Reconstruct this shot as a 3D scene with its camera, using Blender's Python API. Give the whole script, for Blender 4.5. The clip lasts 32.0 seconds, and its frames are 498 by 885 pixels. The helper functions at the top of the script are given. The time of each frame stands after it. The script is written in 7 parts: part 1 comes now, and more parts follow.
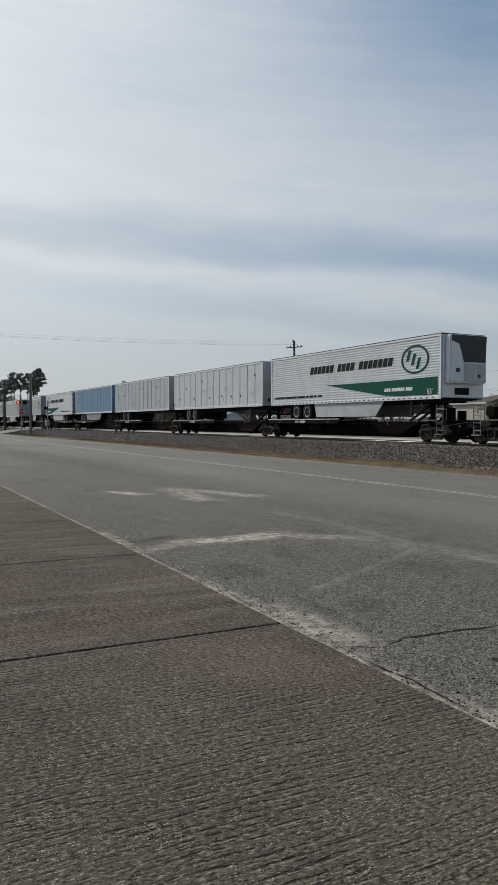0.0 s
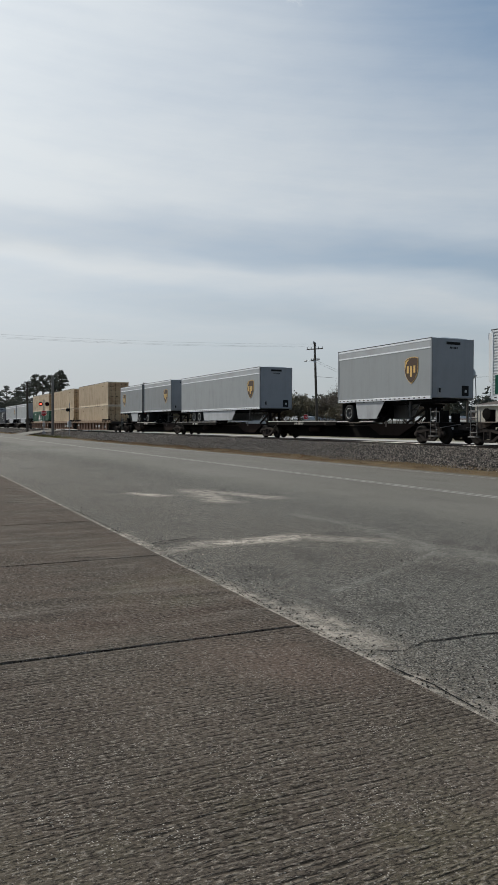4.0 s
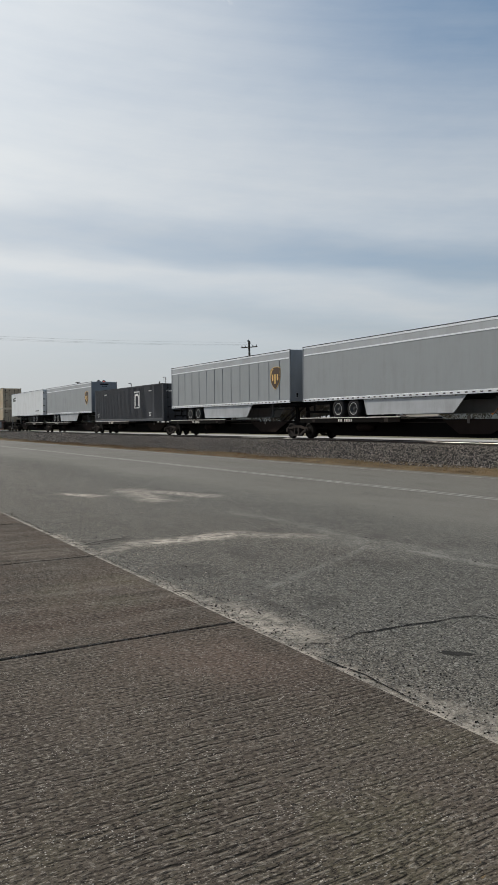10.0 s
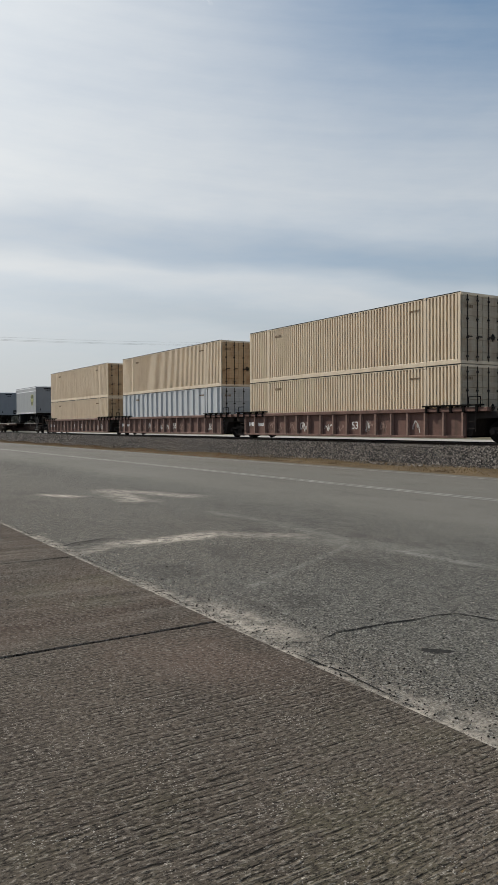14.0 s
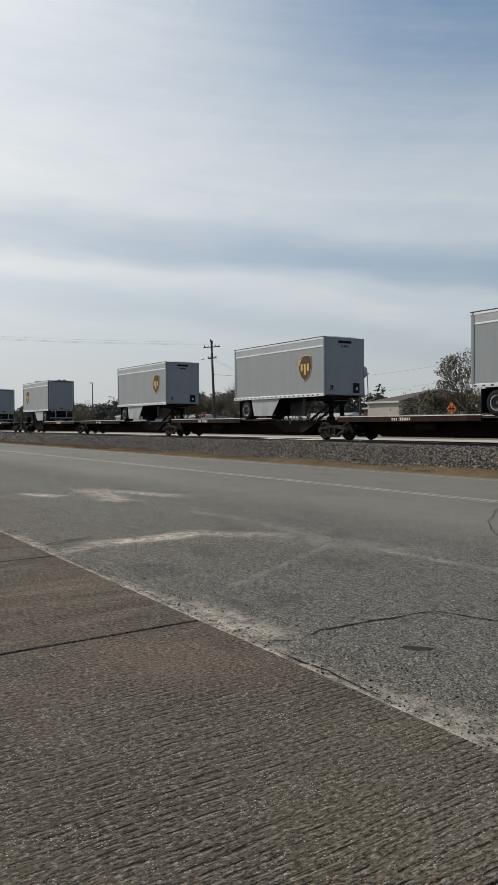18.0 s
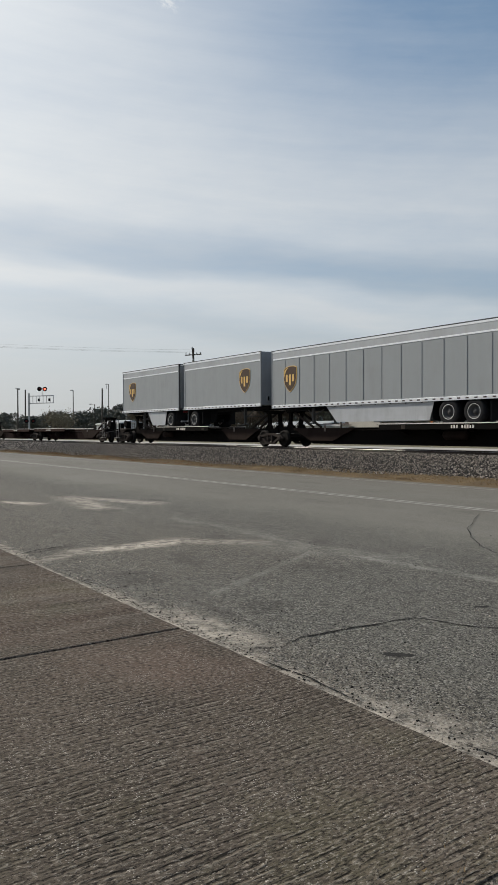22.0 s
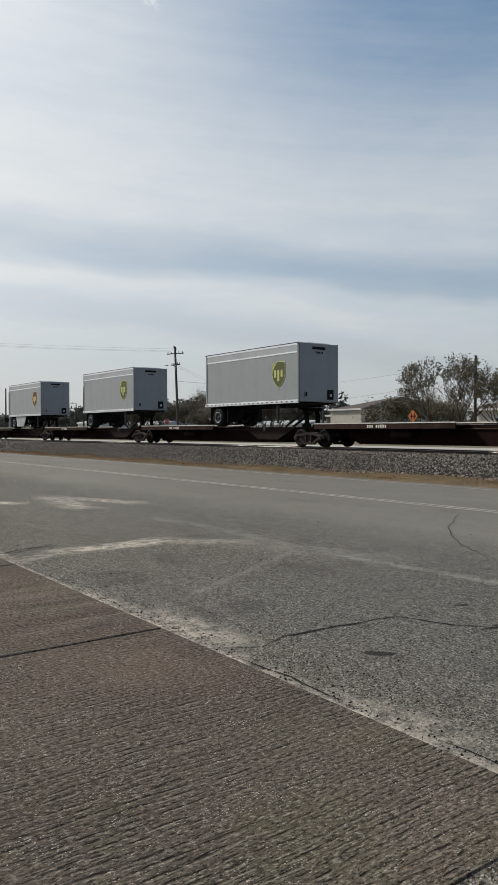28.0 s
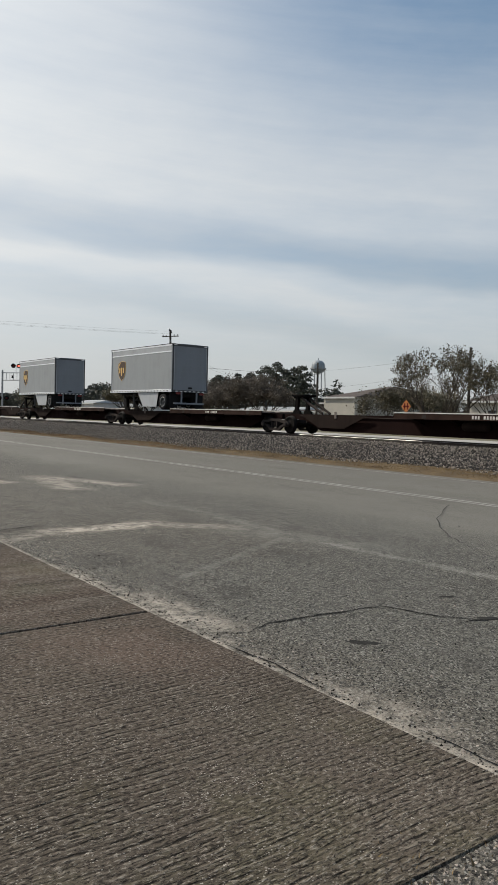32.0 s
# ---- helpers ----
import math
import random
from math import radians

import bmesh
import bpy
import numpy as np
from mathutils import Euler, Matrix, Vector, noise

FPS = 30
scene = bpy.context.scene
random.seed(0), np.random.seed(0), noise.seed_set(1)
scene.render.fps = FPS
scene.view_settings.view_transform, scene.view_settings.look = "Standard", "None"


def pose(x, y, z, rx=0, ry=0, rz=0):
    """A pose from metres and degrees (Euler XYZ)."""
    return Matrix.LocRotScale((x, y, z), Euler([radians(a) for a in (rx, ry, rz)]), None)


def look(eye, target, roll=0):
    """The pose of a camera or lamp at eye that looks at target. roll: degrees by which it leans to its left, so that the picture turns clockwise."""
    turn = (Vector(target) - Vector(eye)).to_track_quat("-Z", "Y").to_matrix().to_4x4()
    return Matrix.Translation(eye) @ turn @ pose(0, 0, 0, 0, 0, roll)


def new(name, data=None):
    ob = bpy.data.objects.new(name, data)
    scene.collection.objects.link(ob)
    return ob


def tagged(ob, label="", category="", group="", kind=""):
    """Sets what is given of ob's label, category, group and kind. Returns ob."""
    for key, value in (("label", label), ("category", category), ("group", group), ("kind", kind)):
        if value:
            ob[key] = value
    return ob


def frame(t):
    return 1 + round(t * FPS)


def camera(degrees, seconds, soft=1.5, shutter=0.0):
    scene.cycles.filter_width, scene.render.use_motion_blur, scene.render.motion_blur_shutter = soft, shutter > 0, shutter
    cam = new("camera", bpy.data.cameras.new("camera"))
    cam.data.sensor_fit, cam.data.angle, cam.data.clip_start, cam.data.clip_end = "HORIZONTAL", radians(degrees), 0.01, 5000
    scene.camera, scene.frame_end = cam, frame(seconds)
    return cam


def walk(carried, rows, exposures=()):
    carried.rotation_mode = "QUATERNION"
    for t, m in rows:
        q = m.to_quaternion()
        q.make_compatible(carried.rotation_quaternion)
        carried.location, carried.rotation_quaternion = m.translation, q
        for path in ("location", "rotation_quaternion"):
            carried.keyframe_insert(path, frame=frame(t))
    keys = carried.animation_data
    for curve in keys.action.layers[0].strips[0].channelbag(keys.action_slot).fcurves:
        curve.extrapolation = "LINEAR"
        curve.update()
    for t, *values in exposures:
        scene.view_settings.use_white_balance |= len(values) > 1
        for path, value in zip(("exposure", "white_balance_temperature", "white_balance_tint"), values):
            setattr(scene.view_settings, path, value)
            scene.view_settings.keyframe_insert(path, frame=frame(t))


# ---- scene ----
cam = camera(37.19, 32.0, soft=0.85)
PATH = [
    (0.0, -0.030, -0.006, 1.610, 88.550, -0.146, 63.047),
    (0.5, -0.031, 0.000, 1.611, 88.986, -0.473, 64.376),
    (1.0, -0.036, 0.001, 1.610, 88.613, -0.502, 65.123),
    (1.5, -0.035, 0.000, 1.608, 88.481, -0.408, 65.560),
    (2.0, -0.037, -0.003, 1.609, 88.607, -0.373, 65.447),
    (2.5, -0.039, 0.001, 1.611, 88.652, -0.304, 65.241),
    (3.0, -0.035, -0.002, 1.611, 88.722, -0.254, 64.956),
    (3.5, -0.031, -0.001, 1.612, 88.667, -0.225, 64.771),
    (5.5, -0.018, 0.001, 1.609, 88.792, -0.164, 63.079),
    (6.0, -0.009, 0.001, 1.606, 88.568, 0.032, 61.903),
    (6.5, -0.001, 0.004, 1.607, 88.914, 0.043, 61.648),
    (7.0, -0.002, 0.007, 1.603, 89.202, -0.099, 61.600),
    (7.5, -0.010, 0.006, 1.598, 89.027, 0.044, 61.460),
    (8.0, -0.006, 0.006, 1.602, 89.084, 0.170, 60.941),
    (8.5, -0.007, 0.002, 1.598, 88.578, 0.108, 60.624),
    (9.0, -0.001, 0.002, 1.606, 88.380, 0.227, 60.367),
    (9.5, -0.004, 0.007, 1.608, 88.518, 0.369, 59.872),
    (10.0, 0.001, 0.009, 1.609, 88.541, 0.357, 59.658),
    (10.5, 0.000, 0.010, 1.608, 88.759, 0.424, 59.518),
    (11.0, -0.001, 0.009, 1.605, 88.731, 0.379, 59.388),
    (11.5, 0.002, 0.010, 1.606, 88.823, 0.244, 59.102),
    (12.0, 0.001, 0.012, 1.605, 88.545, 0.154, 59.035),
    (12.5, 0.002, 0.010, 1.600, 88.624, 0.113, 58.912),
    (13.0, 0.001, 0.009, 1.605, 88.321, 0.298, 58.546),
    (13.5, 0.004, 0.008, 1.602, 88.580, 0.352, 58.154),
    (14.0, 0.004, 0.005, 1.603, 88.550, 0.437, 58.146),
    (14.5, -0.001, 0.004, 1.595, 88.619, 0.460, 58.038),
    (16.5, 0.009, 0.003, 1.593, 88.922, 0.674, 57.076),
    (17.0, 0.009, 0.002, 1.593, 88.785, 0.377, 56.861),
    (17.5, 0.001, 0.002, 1.593, 88.409, 0.183, 56.975),
    (18.0, 0.005, 0.000, 1.594, 88.526, 0.312, 56.756),
    (18.5, 0.011, -0.004, 1.595, 88.706, 0.479, 56.454),
    (19.0, 0.015, 0.002, 1.594, 88.996, 0.911, 56.088),
    (19.5, 0.010, 0.004, 1.590, 89.022, 0.773, 55.862),
    (20.0, 0.009, -0.002, 1.588, 89.146, 0.339, 55.527),
    (20.5, 0.013, -0.007, 1.593, 89.218, 0.367, 55.286),
    (21.0, 0.018, -0.002, 1.592, 89.039, 0.579, 55.153),
    (21.5, 0.011, -0.006, 1.589, 89.136, 0.461, 55.282),
    (22.0, 0.012, -0.008, 1.589, 89.130, 0.200, 55.317),
    (22.5, 0.010, -0.004, 1.593, 88.976, 0.030, 55.183),
    (23.0, 0.007, -0.006, 1.595, 88.964, 0.012, 55.002),
    (23.5, 0.015, -0.004, 1.593, 89.110, 0.060, 54.769),
    (24.0, 0.016, -0.005, 1.594, 89.109, 0.164, 54.591),
    (24.5, 0.014, -0.023, 1.598, 89.201, 0.283, 54.349),
    (25.0, 0.014, -0.009, 1.592, 89.127, 0.163, 54.455),
    (25.5, 0.015, -0.004, 1.591, 89.070, 0.077, 54.482),
    (27.5, 0.015, -0.006, 1.589, 89.172, 0.129, 54.012),
    (28.0, 0.014, -0.004, 1.593, 89.053, 0.172, 53.941),
    (28.5, 0.009, -0.008, 1.591, 89.017, -0.237, 53.906),
    (29.0, 0.007, -0.003, 1.596, 88.866, -0.457, 54.185),
    (29.5, 0.010, -0.007, 1.600, 88.508, -0.500, 54.039),
    (30.0, 0.009, -0.009, 1.597, 88.436, -0.533, 53.974),
    (30.5, 0.012, -0.007, 1.595, 88.578, -0.532, 53.789),
    (31.0, 0.008, -0.005, 1.596, 88.430, -0.466, 53.801),
    (31.5, 0.005, 0.001, 1.597, 87.826, -1.172, 54.024),
    (32.0, 0.015, 0.009, 1.604, 87.916, -1.533, 53.417),
]
walk(cam, [(t, pose(x, y, z, a, b, c)) for t, x, y, z, a, b, c in PATH], [(0, -0.18, 6330, 8), (4, -0.16, 6360, 8), (12, -0.09, 6480, 9), (21, -0.01, 6560, 9), (25, -0.08, 6560, 9), (29, 0.03, 6620, 9), (32, 0.03, 6640, 9)])

# ---- world and sun ----
SUN_EL = 42.0
sun_dir = Vector((-0.92 * math.cos(radians(SUN_EL)), -0.392 * math.cos(radians(SUN_EL)), math.sin(radians(SUN_EL))))
world = bpy.data.worlds.new("sky")
scene.world = world
world.use_nodes = True
wn, wl = world.node_tree.nodes, world.node_tree.links
wn.clear()


def wmath(op, a, b=0.0, clamp=False):
    n = wn.new("ShaderNodeMath")
    n.operation, n.use_clamp = op, clamp
    for i, v in enumerate((a, b)):
        if isinstance(v, (int, float)):
            n.inputs[i].default_value = v
        else:
            wl.new(v, n.inputs[i])
    return n.outputs[0]


sky = wn.new("ShaderNodeTexSky")
sky.sky_type, sky.sun_disc = "NISHITA", False
sky.sun_elevation, sky.sun_rotation = radians(SUN_EL), math.atan2(sun_dir.x, sun_dir.y)
sky.altitude, sky.air_density, sky.dust_density = 50, 1.0, 1.5
coord = wn.new("ShaderNodeTexCoord")
sep = wn.new("ShaderNodeSeparateXYZ")
wl.new(coord.outputs["Generated"], sep.inputs[0])
# clouds lie in a flat layer: the direction is divided by its height
up = wmath("MAXIMUM", sep.outputs[2], 0.0)
lift = wmath("ADD", up, 0.10)
flat_x, flat_y = wmath("DIVIDE", sep.outputs[0], lift), wmath("DIVIDE", sep.outputs[1], lift)
along = wmath("ADD", wmath("MULTIPLY", flat_x, -0.85), wmath("MULTIPLY", flat_y, 0.53))
across = wmath("ADD", wmath("MULTIPLY", flat_x, 0.53), wmath("MULTIPLY", flat_y, 0.85))


def cloud_noise(ka, kb, shift, scale, detail, rough):
    v = wn.new("ShaderNodeCombineXYZ")
    wl.new(wmath("ADD", wmath("MULTIPLY", along, ka), shift), v.inputs[0])
    wl.new(wmath("MULTIPLY", across, kb), v.inputs[1])
    n = wn.new("ShaderNodeTexNoise")
    n.inputs["Scale"].default_value, n.inputs["Detail"].default_value, n.inputs["Roughness"].default_value = scale, detail, rough
    wl.new(v.outputs[0], n.inputs[0])
    return wmath("SUBTRACT", n.outputs[0], 0.5)


def wsmooth(v, lo, hi, a=0.0, b=1.0):
    n = wn.new("ShaderNodeMapRange")
    n.interpolation_type = "SMOOTHSTEP"
    for k, q in enumerate((lo, hi, a, b)):
        n.inputs[k + 1].default_value = q
    wl.new(v, n.inputs[0])
    return n.outputs[0]


def bell(v, below, above, core=0.15):
    return wmath("MULTIPLY", wsmooth(v, -below, -core), wsmooth(v, above, core))


# long cirrus bands that slope down towards the north-east; az and el in degrees
az = wmath("SUBTRACT", wmath("MULTIPLY", wmath("ARCTAN2", wmath("MULTIPLY", sep.outputs[0], -1.0), sep.outputs[1]), 57.2958), 57.0)
el = wmath("MULTIPLY", wmath("ARCSINE", sep.outputs[2]), 57.2958)


def band_noise(ka, ke, shear, shift, detail, rough):
    v = wn.new("ShaderNodeCombineXYZ")
    wl.new(wmath("ADD", wmath("MULTIPLY", az, ka), shift), v.inputs[0])
    wl.new(wmath("MULTIPLY", wmath("SUBTRACT", el, wmath("MULTIPLY", az, shear)), ke), v.inputs[1])
    n = wn.new("ShaderNodeTexNoise")
    n.inputs["Scale"].default_value, n.inputs["Detail"].default_value, n.inputs["Roughness"].default_value = 1.0, detail, rough
    wl.new(v.outputs[0], n.inputs[0])
    return wmath("SUBTRACT", n.outputs[0], 0.5)


sway = wmath("ADD", el, wmath("MULTIPLY", band_noise(0.075, 0.22, 0.08, 4.3, 3.0, 0.5), 3.0))
east = wmath("MINIMUM", az, 0.0)
d_main = wmath("SUBTRACT", sway, wmath("ADD", wmath("ADD", 12.7, wmath("MULTIPLY", az, 0.085)), wmath("MULTIPLY", wmath("MULTIPLY", az, az), -0.0014)))
d_thin = wmath("SUBTRACT", sway, wmath("ADD", wmath("ADD", 10.2, wmath("MULTIPLY", az, 0.115)), wmath("MULTIPLY", wmath("MULTIPLY", east, east), -0.004)))
main_band = wmath("MULTIPLY", bell(d_main, 1.9, 3.0), wsmooth(az, 26, -20, 0.75, 1.3))
thin_band = wmath("MULTIPLY", bell(d_thin, 1.4, 1.3), wsmooth(az, -18, -9))
under_band = wmath("MULTIPLY", bell(wmath("ADD", d_thin, 2.3), 1.7, 1.6), wsmooth(az, 22, 6, 0.35, 1.0))
sheet_band = wmath("MULTIPLY", wsmooth(sway, 13.5, 17.0), wsmooth(sway, 25.0, 18.0))
grey = wmath("ADD", wmath("MULTIPLY", main_band, -0.10), wmath("MULTIPLY", under_band, -0.06))
waves = wmath("ADD", wmath("MULTIPLY", main_band, -0.20), wmath("MULTIPLY", thin_band, 0.17))
waves = wmath("ADD", waves, wmath("ADD", wmath("MULTIPLY", under_band, -0.06), wmath("MULTIPLY", sheet_band, 0.10)))
waves = wmath("ADD", waves, wmath("MULTIPLY", band_noise(0.05, 0.75, 0.10, 1.9, 5.0, 0.6), 0.22))
tuft = wmath("MULTIPLY", bell(wmath("SUBTRACT", az, 4.4), 1.5, 1.2), bell(wmath("SUBTRACT", el, 29.7), 0.7, 1.1))
waves = wmath("ADD", waves, wmath("MULTIPLY", wmath("MULTIPLY", tuft, wsmooth(band_noise(0.9, 1.6, 0.3, 6.1, 4.0, 0.6), -0.05, 0.15)), 0.35))
waves = wmath("MULTIPLY", waves, wsmooth(wmath("ABSOLUTE", az), 110, 60))
streaks = cloud_noise(1.0, 0.28, 7.7, 1.5, 5.0, 0.5)
wisps = cloud_noise(1.6, 1.1, 1.3, 3.4, 7.0, 0.6)
toward = wn.new("ShaderNodeVectorMath")
toward.operation = "DOT_PRODUCT"
toward.inputs[1].default_value = sun_dir
wl.new(coord.outputs["Generated"], toward.inputs[0])
glow = wmath("POWER", wmath("MAXIMUM", toward.outputs["Value"], 0.0), 4.0)
low = wn.new("ShaderNodeMapRange")      # the veil closes towards the horizon
low.interpolation_type = "SMOOTHSTEP"
low.inputs[1].default_value, low.inputs[2].default_value = 0.22, 0.02
low.inputs[3].default_value, low.inputs[4].default_value = 0.0, 0.16
wl.new(sep.outputs[2], low.inputs[0])
high = wn.new("ShaderNodeMapRange")     # and thins overhead
high.interpolation_type = "SMOOTHSTEP"
high.inputs[1].default_value, high.inputs[2].default_value = 0.25, 0.52
high.inputs[3].default_value, high.inputs[4].default_value = 0.0, -0.46
wl.new(sep.outputs[2], high.inputs[0])
mask = wmath("ADD", 0.60, waves)
mask = wmath("ADD", mask, wmath("MULTIPLY", streaks, 0.22))
mask = wmath("ADD", mask, wmath("MULTIPLY", wisps, 0.26))
mask = wmath("ADD", mask, wmath("MULTIPLY", glow, 0.75))
side = wn.new("ShaderNodeMapRange")     # the veil is thinner away from the sun
side.interpolation_type = "SMOOTHSTEP"
side.inputs[1].default_value, side.inputs[2].default_value = -0.84, -0.60
side.inputs[3].default_value, side.inputs[4].default_value = 0.35, 1.4
wl.new(sep.outputs[0], side.inputs[0])
clear = wn.new("ShaderNodeMapRange")    # open blue sky overhead
clear.interpolation_type = "SMOOTHSTEP"
clear.inputs[1].default_value, clear.inputs[2].default_value = 0.50, 0.80
clear.inputs[3].default_value, clear.inputs[4].default_value = 0.0, -0.75
wl.new(sep.outputs[2], clear.inputs[0])
mask = wmath("ADD", mask, clear.outputs[0])
mask = wmath("ADD", wmath("ADD", mask, low.outputs[0]), wmath("MULTIPLY", high.outputs[0], side.outputs[0]), True)
veil = wmath("ADD", grey, wmath("ADD", 0.70, wmath("ADD", wmath("MULTIPLY", glow, 0.36), wmath("MULTIPLY", low.outputs[0], -0.85))))
cloud = wn.new("ShaderNodeVectorMath")
cloud.operation = "SCALE"
cloud.inputs[0].default_value = (0.965, 1.0, 1.03)
wl.new(veil, cloud.inputs["Scale"])
thin = wn.new("ShaderNodeVectorMath")
thin.operation = "SCALE"
thin.inputs["Scale"].default_value = 0.068
wl.new(sky.outputs[0], thin.inputs[0])
haze = wn.new("ShaderNodeVectorMath")
haze.operation = "ADD"
haze.inputs[1].default_value = (0.056, 0.112, 0.170)
wl.new(thin.outputs[0], haze.inputs[0])
mixer = wn.new("ShaderNodeMix")
mixer.data_type = "RGBA"
wl.new(mask, mixer.inputs["Factor"])
wl.new(haze.outputs[0], mixer.inputs[6])
wl.new(cloud.outputs[0], mixer.inputs[7])
back = wn.new("ShaderNodeBackground")
wl.new(mixer.outputs[2], back.inputs[0])
back.inputs[1].default_value = 1.0
wout = wn.new("ShaderNodeOutputWorld")
wl.new(back.outputs[0], wout.inputs[0])

lamp_data = bpy.data.lights.new("sun", "SUN")
lamp_data.energy, lamp_data.angle, lamp_data.color = 4.5, radians(2.5), (1.0, 0.94, 0.84)
sun = new("sun", lamp_data)
sun.matrix_world = look(sun_dir * 50, (0, 0, 0))


# ---- materials ----


class Nodes:
    """A small builder for one node material in object space."""

    def __init__(self, name, rough=0.7, metal=0.0, shine=0.5):
        self.m = bpy.data.materials.new(name)
        self.m.use_nodes = True
        self.n, self.l = self.m.node_tree.nodes, self.m.node_tree.links
        self.p = self.n["Principled BSDF"]
        self.p.inputs["Roughness"].default_value, self.p.inputs["Metallic"].default_value = rough, metal
        self.p.inputs["Specular IOR Level"].default_value = shine
        self.c = self.n.new("ShaderNodeTexCoord").outputs["Object"]

    def plug(self, value, socket):
        if isinstance(value, (int, float)):
            socket.default_value = value
        elif isinstance(value, tuple):
            socket.default_value = (*value, 1.0)[:4] if len(socket.default_value) == 4 else value
        else:
            self.l.new(value, socket)

    def noise(self, scale, detail=4.0, rough=0.55, stretch=(1, 1, 1), shift=(0, 0, 0)):
        m = self.n.new("ShaderNodeMapping")
        m.inputs["Scale"].default_value, m.inputs["Location"].default_value = stretch, shift
        self.l.new(self.c, m.inputs[0])
        t = self.n.new("ShaderNodeTexNoise")
        t.inputs["Scale"].default_value, t.inputs["Detail"].default_value, t.inputs["Roughness"].default_value = scale, detail, rough
        self.l.new(m.outputs[0], t.inputs[0])
        return t.outputs[0]

    def cells(self, scale, feature="F1", out="Distance"):
        t = self.n.new("ShaderNodeTexVoronoi")
        t.feature = feature
        t.inputs["Scale"].default_value = scale
        self.l.new(self.c, t.inputs[0])
        return t.outputs[out]

    def math(self, op, a, b=0.0, clamp=False):
        n = self.n.new("ShaderNodeMath")
        n.operation, n.use_clamp = op, clamp
        self.plug(a, n.inputs[0]), self.plug(b, n.inputs[1])
        return n.outputs[0]

    def step(self, value, lo, hi, a=0.0, b=1.0):
        n = self.n.new("ShaderNodeMapRange")
        n.interpolation_type = "SMOOTHSTEP"
        for i, v in enumerate((value, lo, hi, a, b)):
            self.plug(v, n.inputs[i])
        return n.outputs[0]

    def mix(self, f, a, b, blend="MIX"):
        n = self.n.new("ShaderNodeMix")
        n.data_type, n.blend_type = "RGBA", blend
        self.plug(f, n.inputs[0]), self.plug(a, n.inputs[6]), self.plug(b, n.inputs[7])
        return n.outputs[2]

    def axis(self, i):
        n = self.n.new("ShaderNodeSeparateXYZ")
        self.l.new(self.c, n.inputs[0])
        return n.outputs[i]

    def near(self, x, y, a, b, wide, wob=0.0, sway=0.0):
        """1 along the line from a to b, fading out over its half width; the line wavers with wob."""
        long = math.hypot(b[0] - a[0], b[1] - a[1])
        ux, uy = (b[0] - a[0]) / long, (b[1] - a[1]) / long
        dx, dy = self.math("SUBTRACT", x, a[0]), self.math("SUBTRACT", y, a[1])
        along = self.math("ADD", self.math("MULTIPLY", dx, ux), self.math("MULTIPLY", dy, uy))
        off = self.math("SUBTRACT", self.math("MULTIPLY", dy, ux), self.math("MULTIPLY", dx, uy))
        off = self.math("ABSOLUTE", self.math("ADD", off, self.math("MULTIPLY", wob, sway)))
        span = self.math("MULTIPLY", self.step(along, -wide, wide), self.step(along, long + wide, long - wide))
        return self.math("MULTIPLY", self.step(off, wide, wide * 0.15), span)

    def bump(self, height, strength, distance=0.01):
        b = self.n.new("ShaderNodeBump")
        b.inputs["Strength"].default_value, b.inputs["Distance"].default_value = strength, distance
        self.plug(height, b.inputs["Height"])
        self.l.new(b.outputs[0], self.p.inputs["Normal"])

    def done(self, color=None, rough=None):
        if color is not None:
            self.plug(color, self.p.inputs["Base Color"])
        if rough is not None:
            self.plug(rough, self.p.inputs["Roughness"])
        return self.m


def paint(name, col, dirt=(0.16, 0.13, 0.10), amount=0.35, rough=0.45, metal=0.0, scale=0.9, streak=True, vary=0.0, shine=0.4, wave=0.0):
    """Painted or bare sheet with vertical grime streaks and fine dirt."""
    k = Nodes(name, rough, metal, shine)
    big = k.noise(scale, 5, 0.6)
    run = k.noise(2.2, 4, 0.6, (1, 1, 0.16)) if streak else k.noise(2.2, 4, 0.6)
    fine = k.noise(28, 3, 0.6)
    f = k.math("MULTIPLY", k.step(k.math("ADD", k.math("MULTIPLY", big, 0.5), k.math("MULTIPLY", run, 0.5)), 0.42, 0.72), amount)
    c = k.mix(f, col, dirt)
    c = k.mix(k.math("MULTIPLY", fine, 0.18), c, tuple(v * 0.7 for v in col))
    if vary:
        info = k.n.new("ShaderNodeObjectInfo")
        c = k.mix(k.math("MULTIPLY", info.outputs["Random"], vary), c, tuple(v * 0.55 for v in col))
    if wave:      # thin sheet that buckles between its posts
        k.bump(k.math("ADD", k.noise(1.0, 3, 0.5, (2.6, 1, 0.35), (3, 0, 1)), k.math("MULTIPLY", fine, 0.02)), wave, 0.05)
    else:
        k.bump(fine, 0.08, 0.004)
    return k.done(c, k.math("ADD", k.math("MULTIPLY", f, 0.35), rough, True))


def rough_stuff(name, a, b, scale, rough=0.9, bumpy=0.4, fine=30.0, distance=0.01):
    k = Nodes(name, rough, 0.0, 0.12)
    big = k.step(k.noise(scale, 5, 0.6), 0.35, 0.65)
    small = k.noise(fine, 4, 0.65)
    c = k.mix(big, a, b)
    c = k.mix(k.math("MULTIPLY", k.step(small, 0.35, 0.65), 0.5), c, tuple(v * 0.55 for v in a))
    k.bump(small, bumpy, distance)
    return k.done(c)


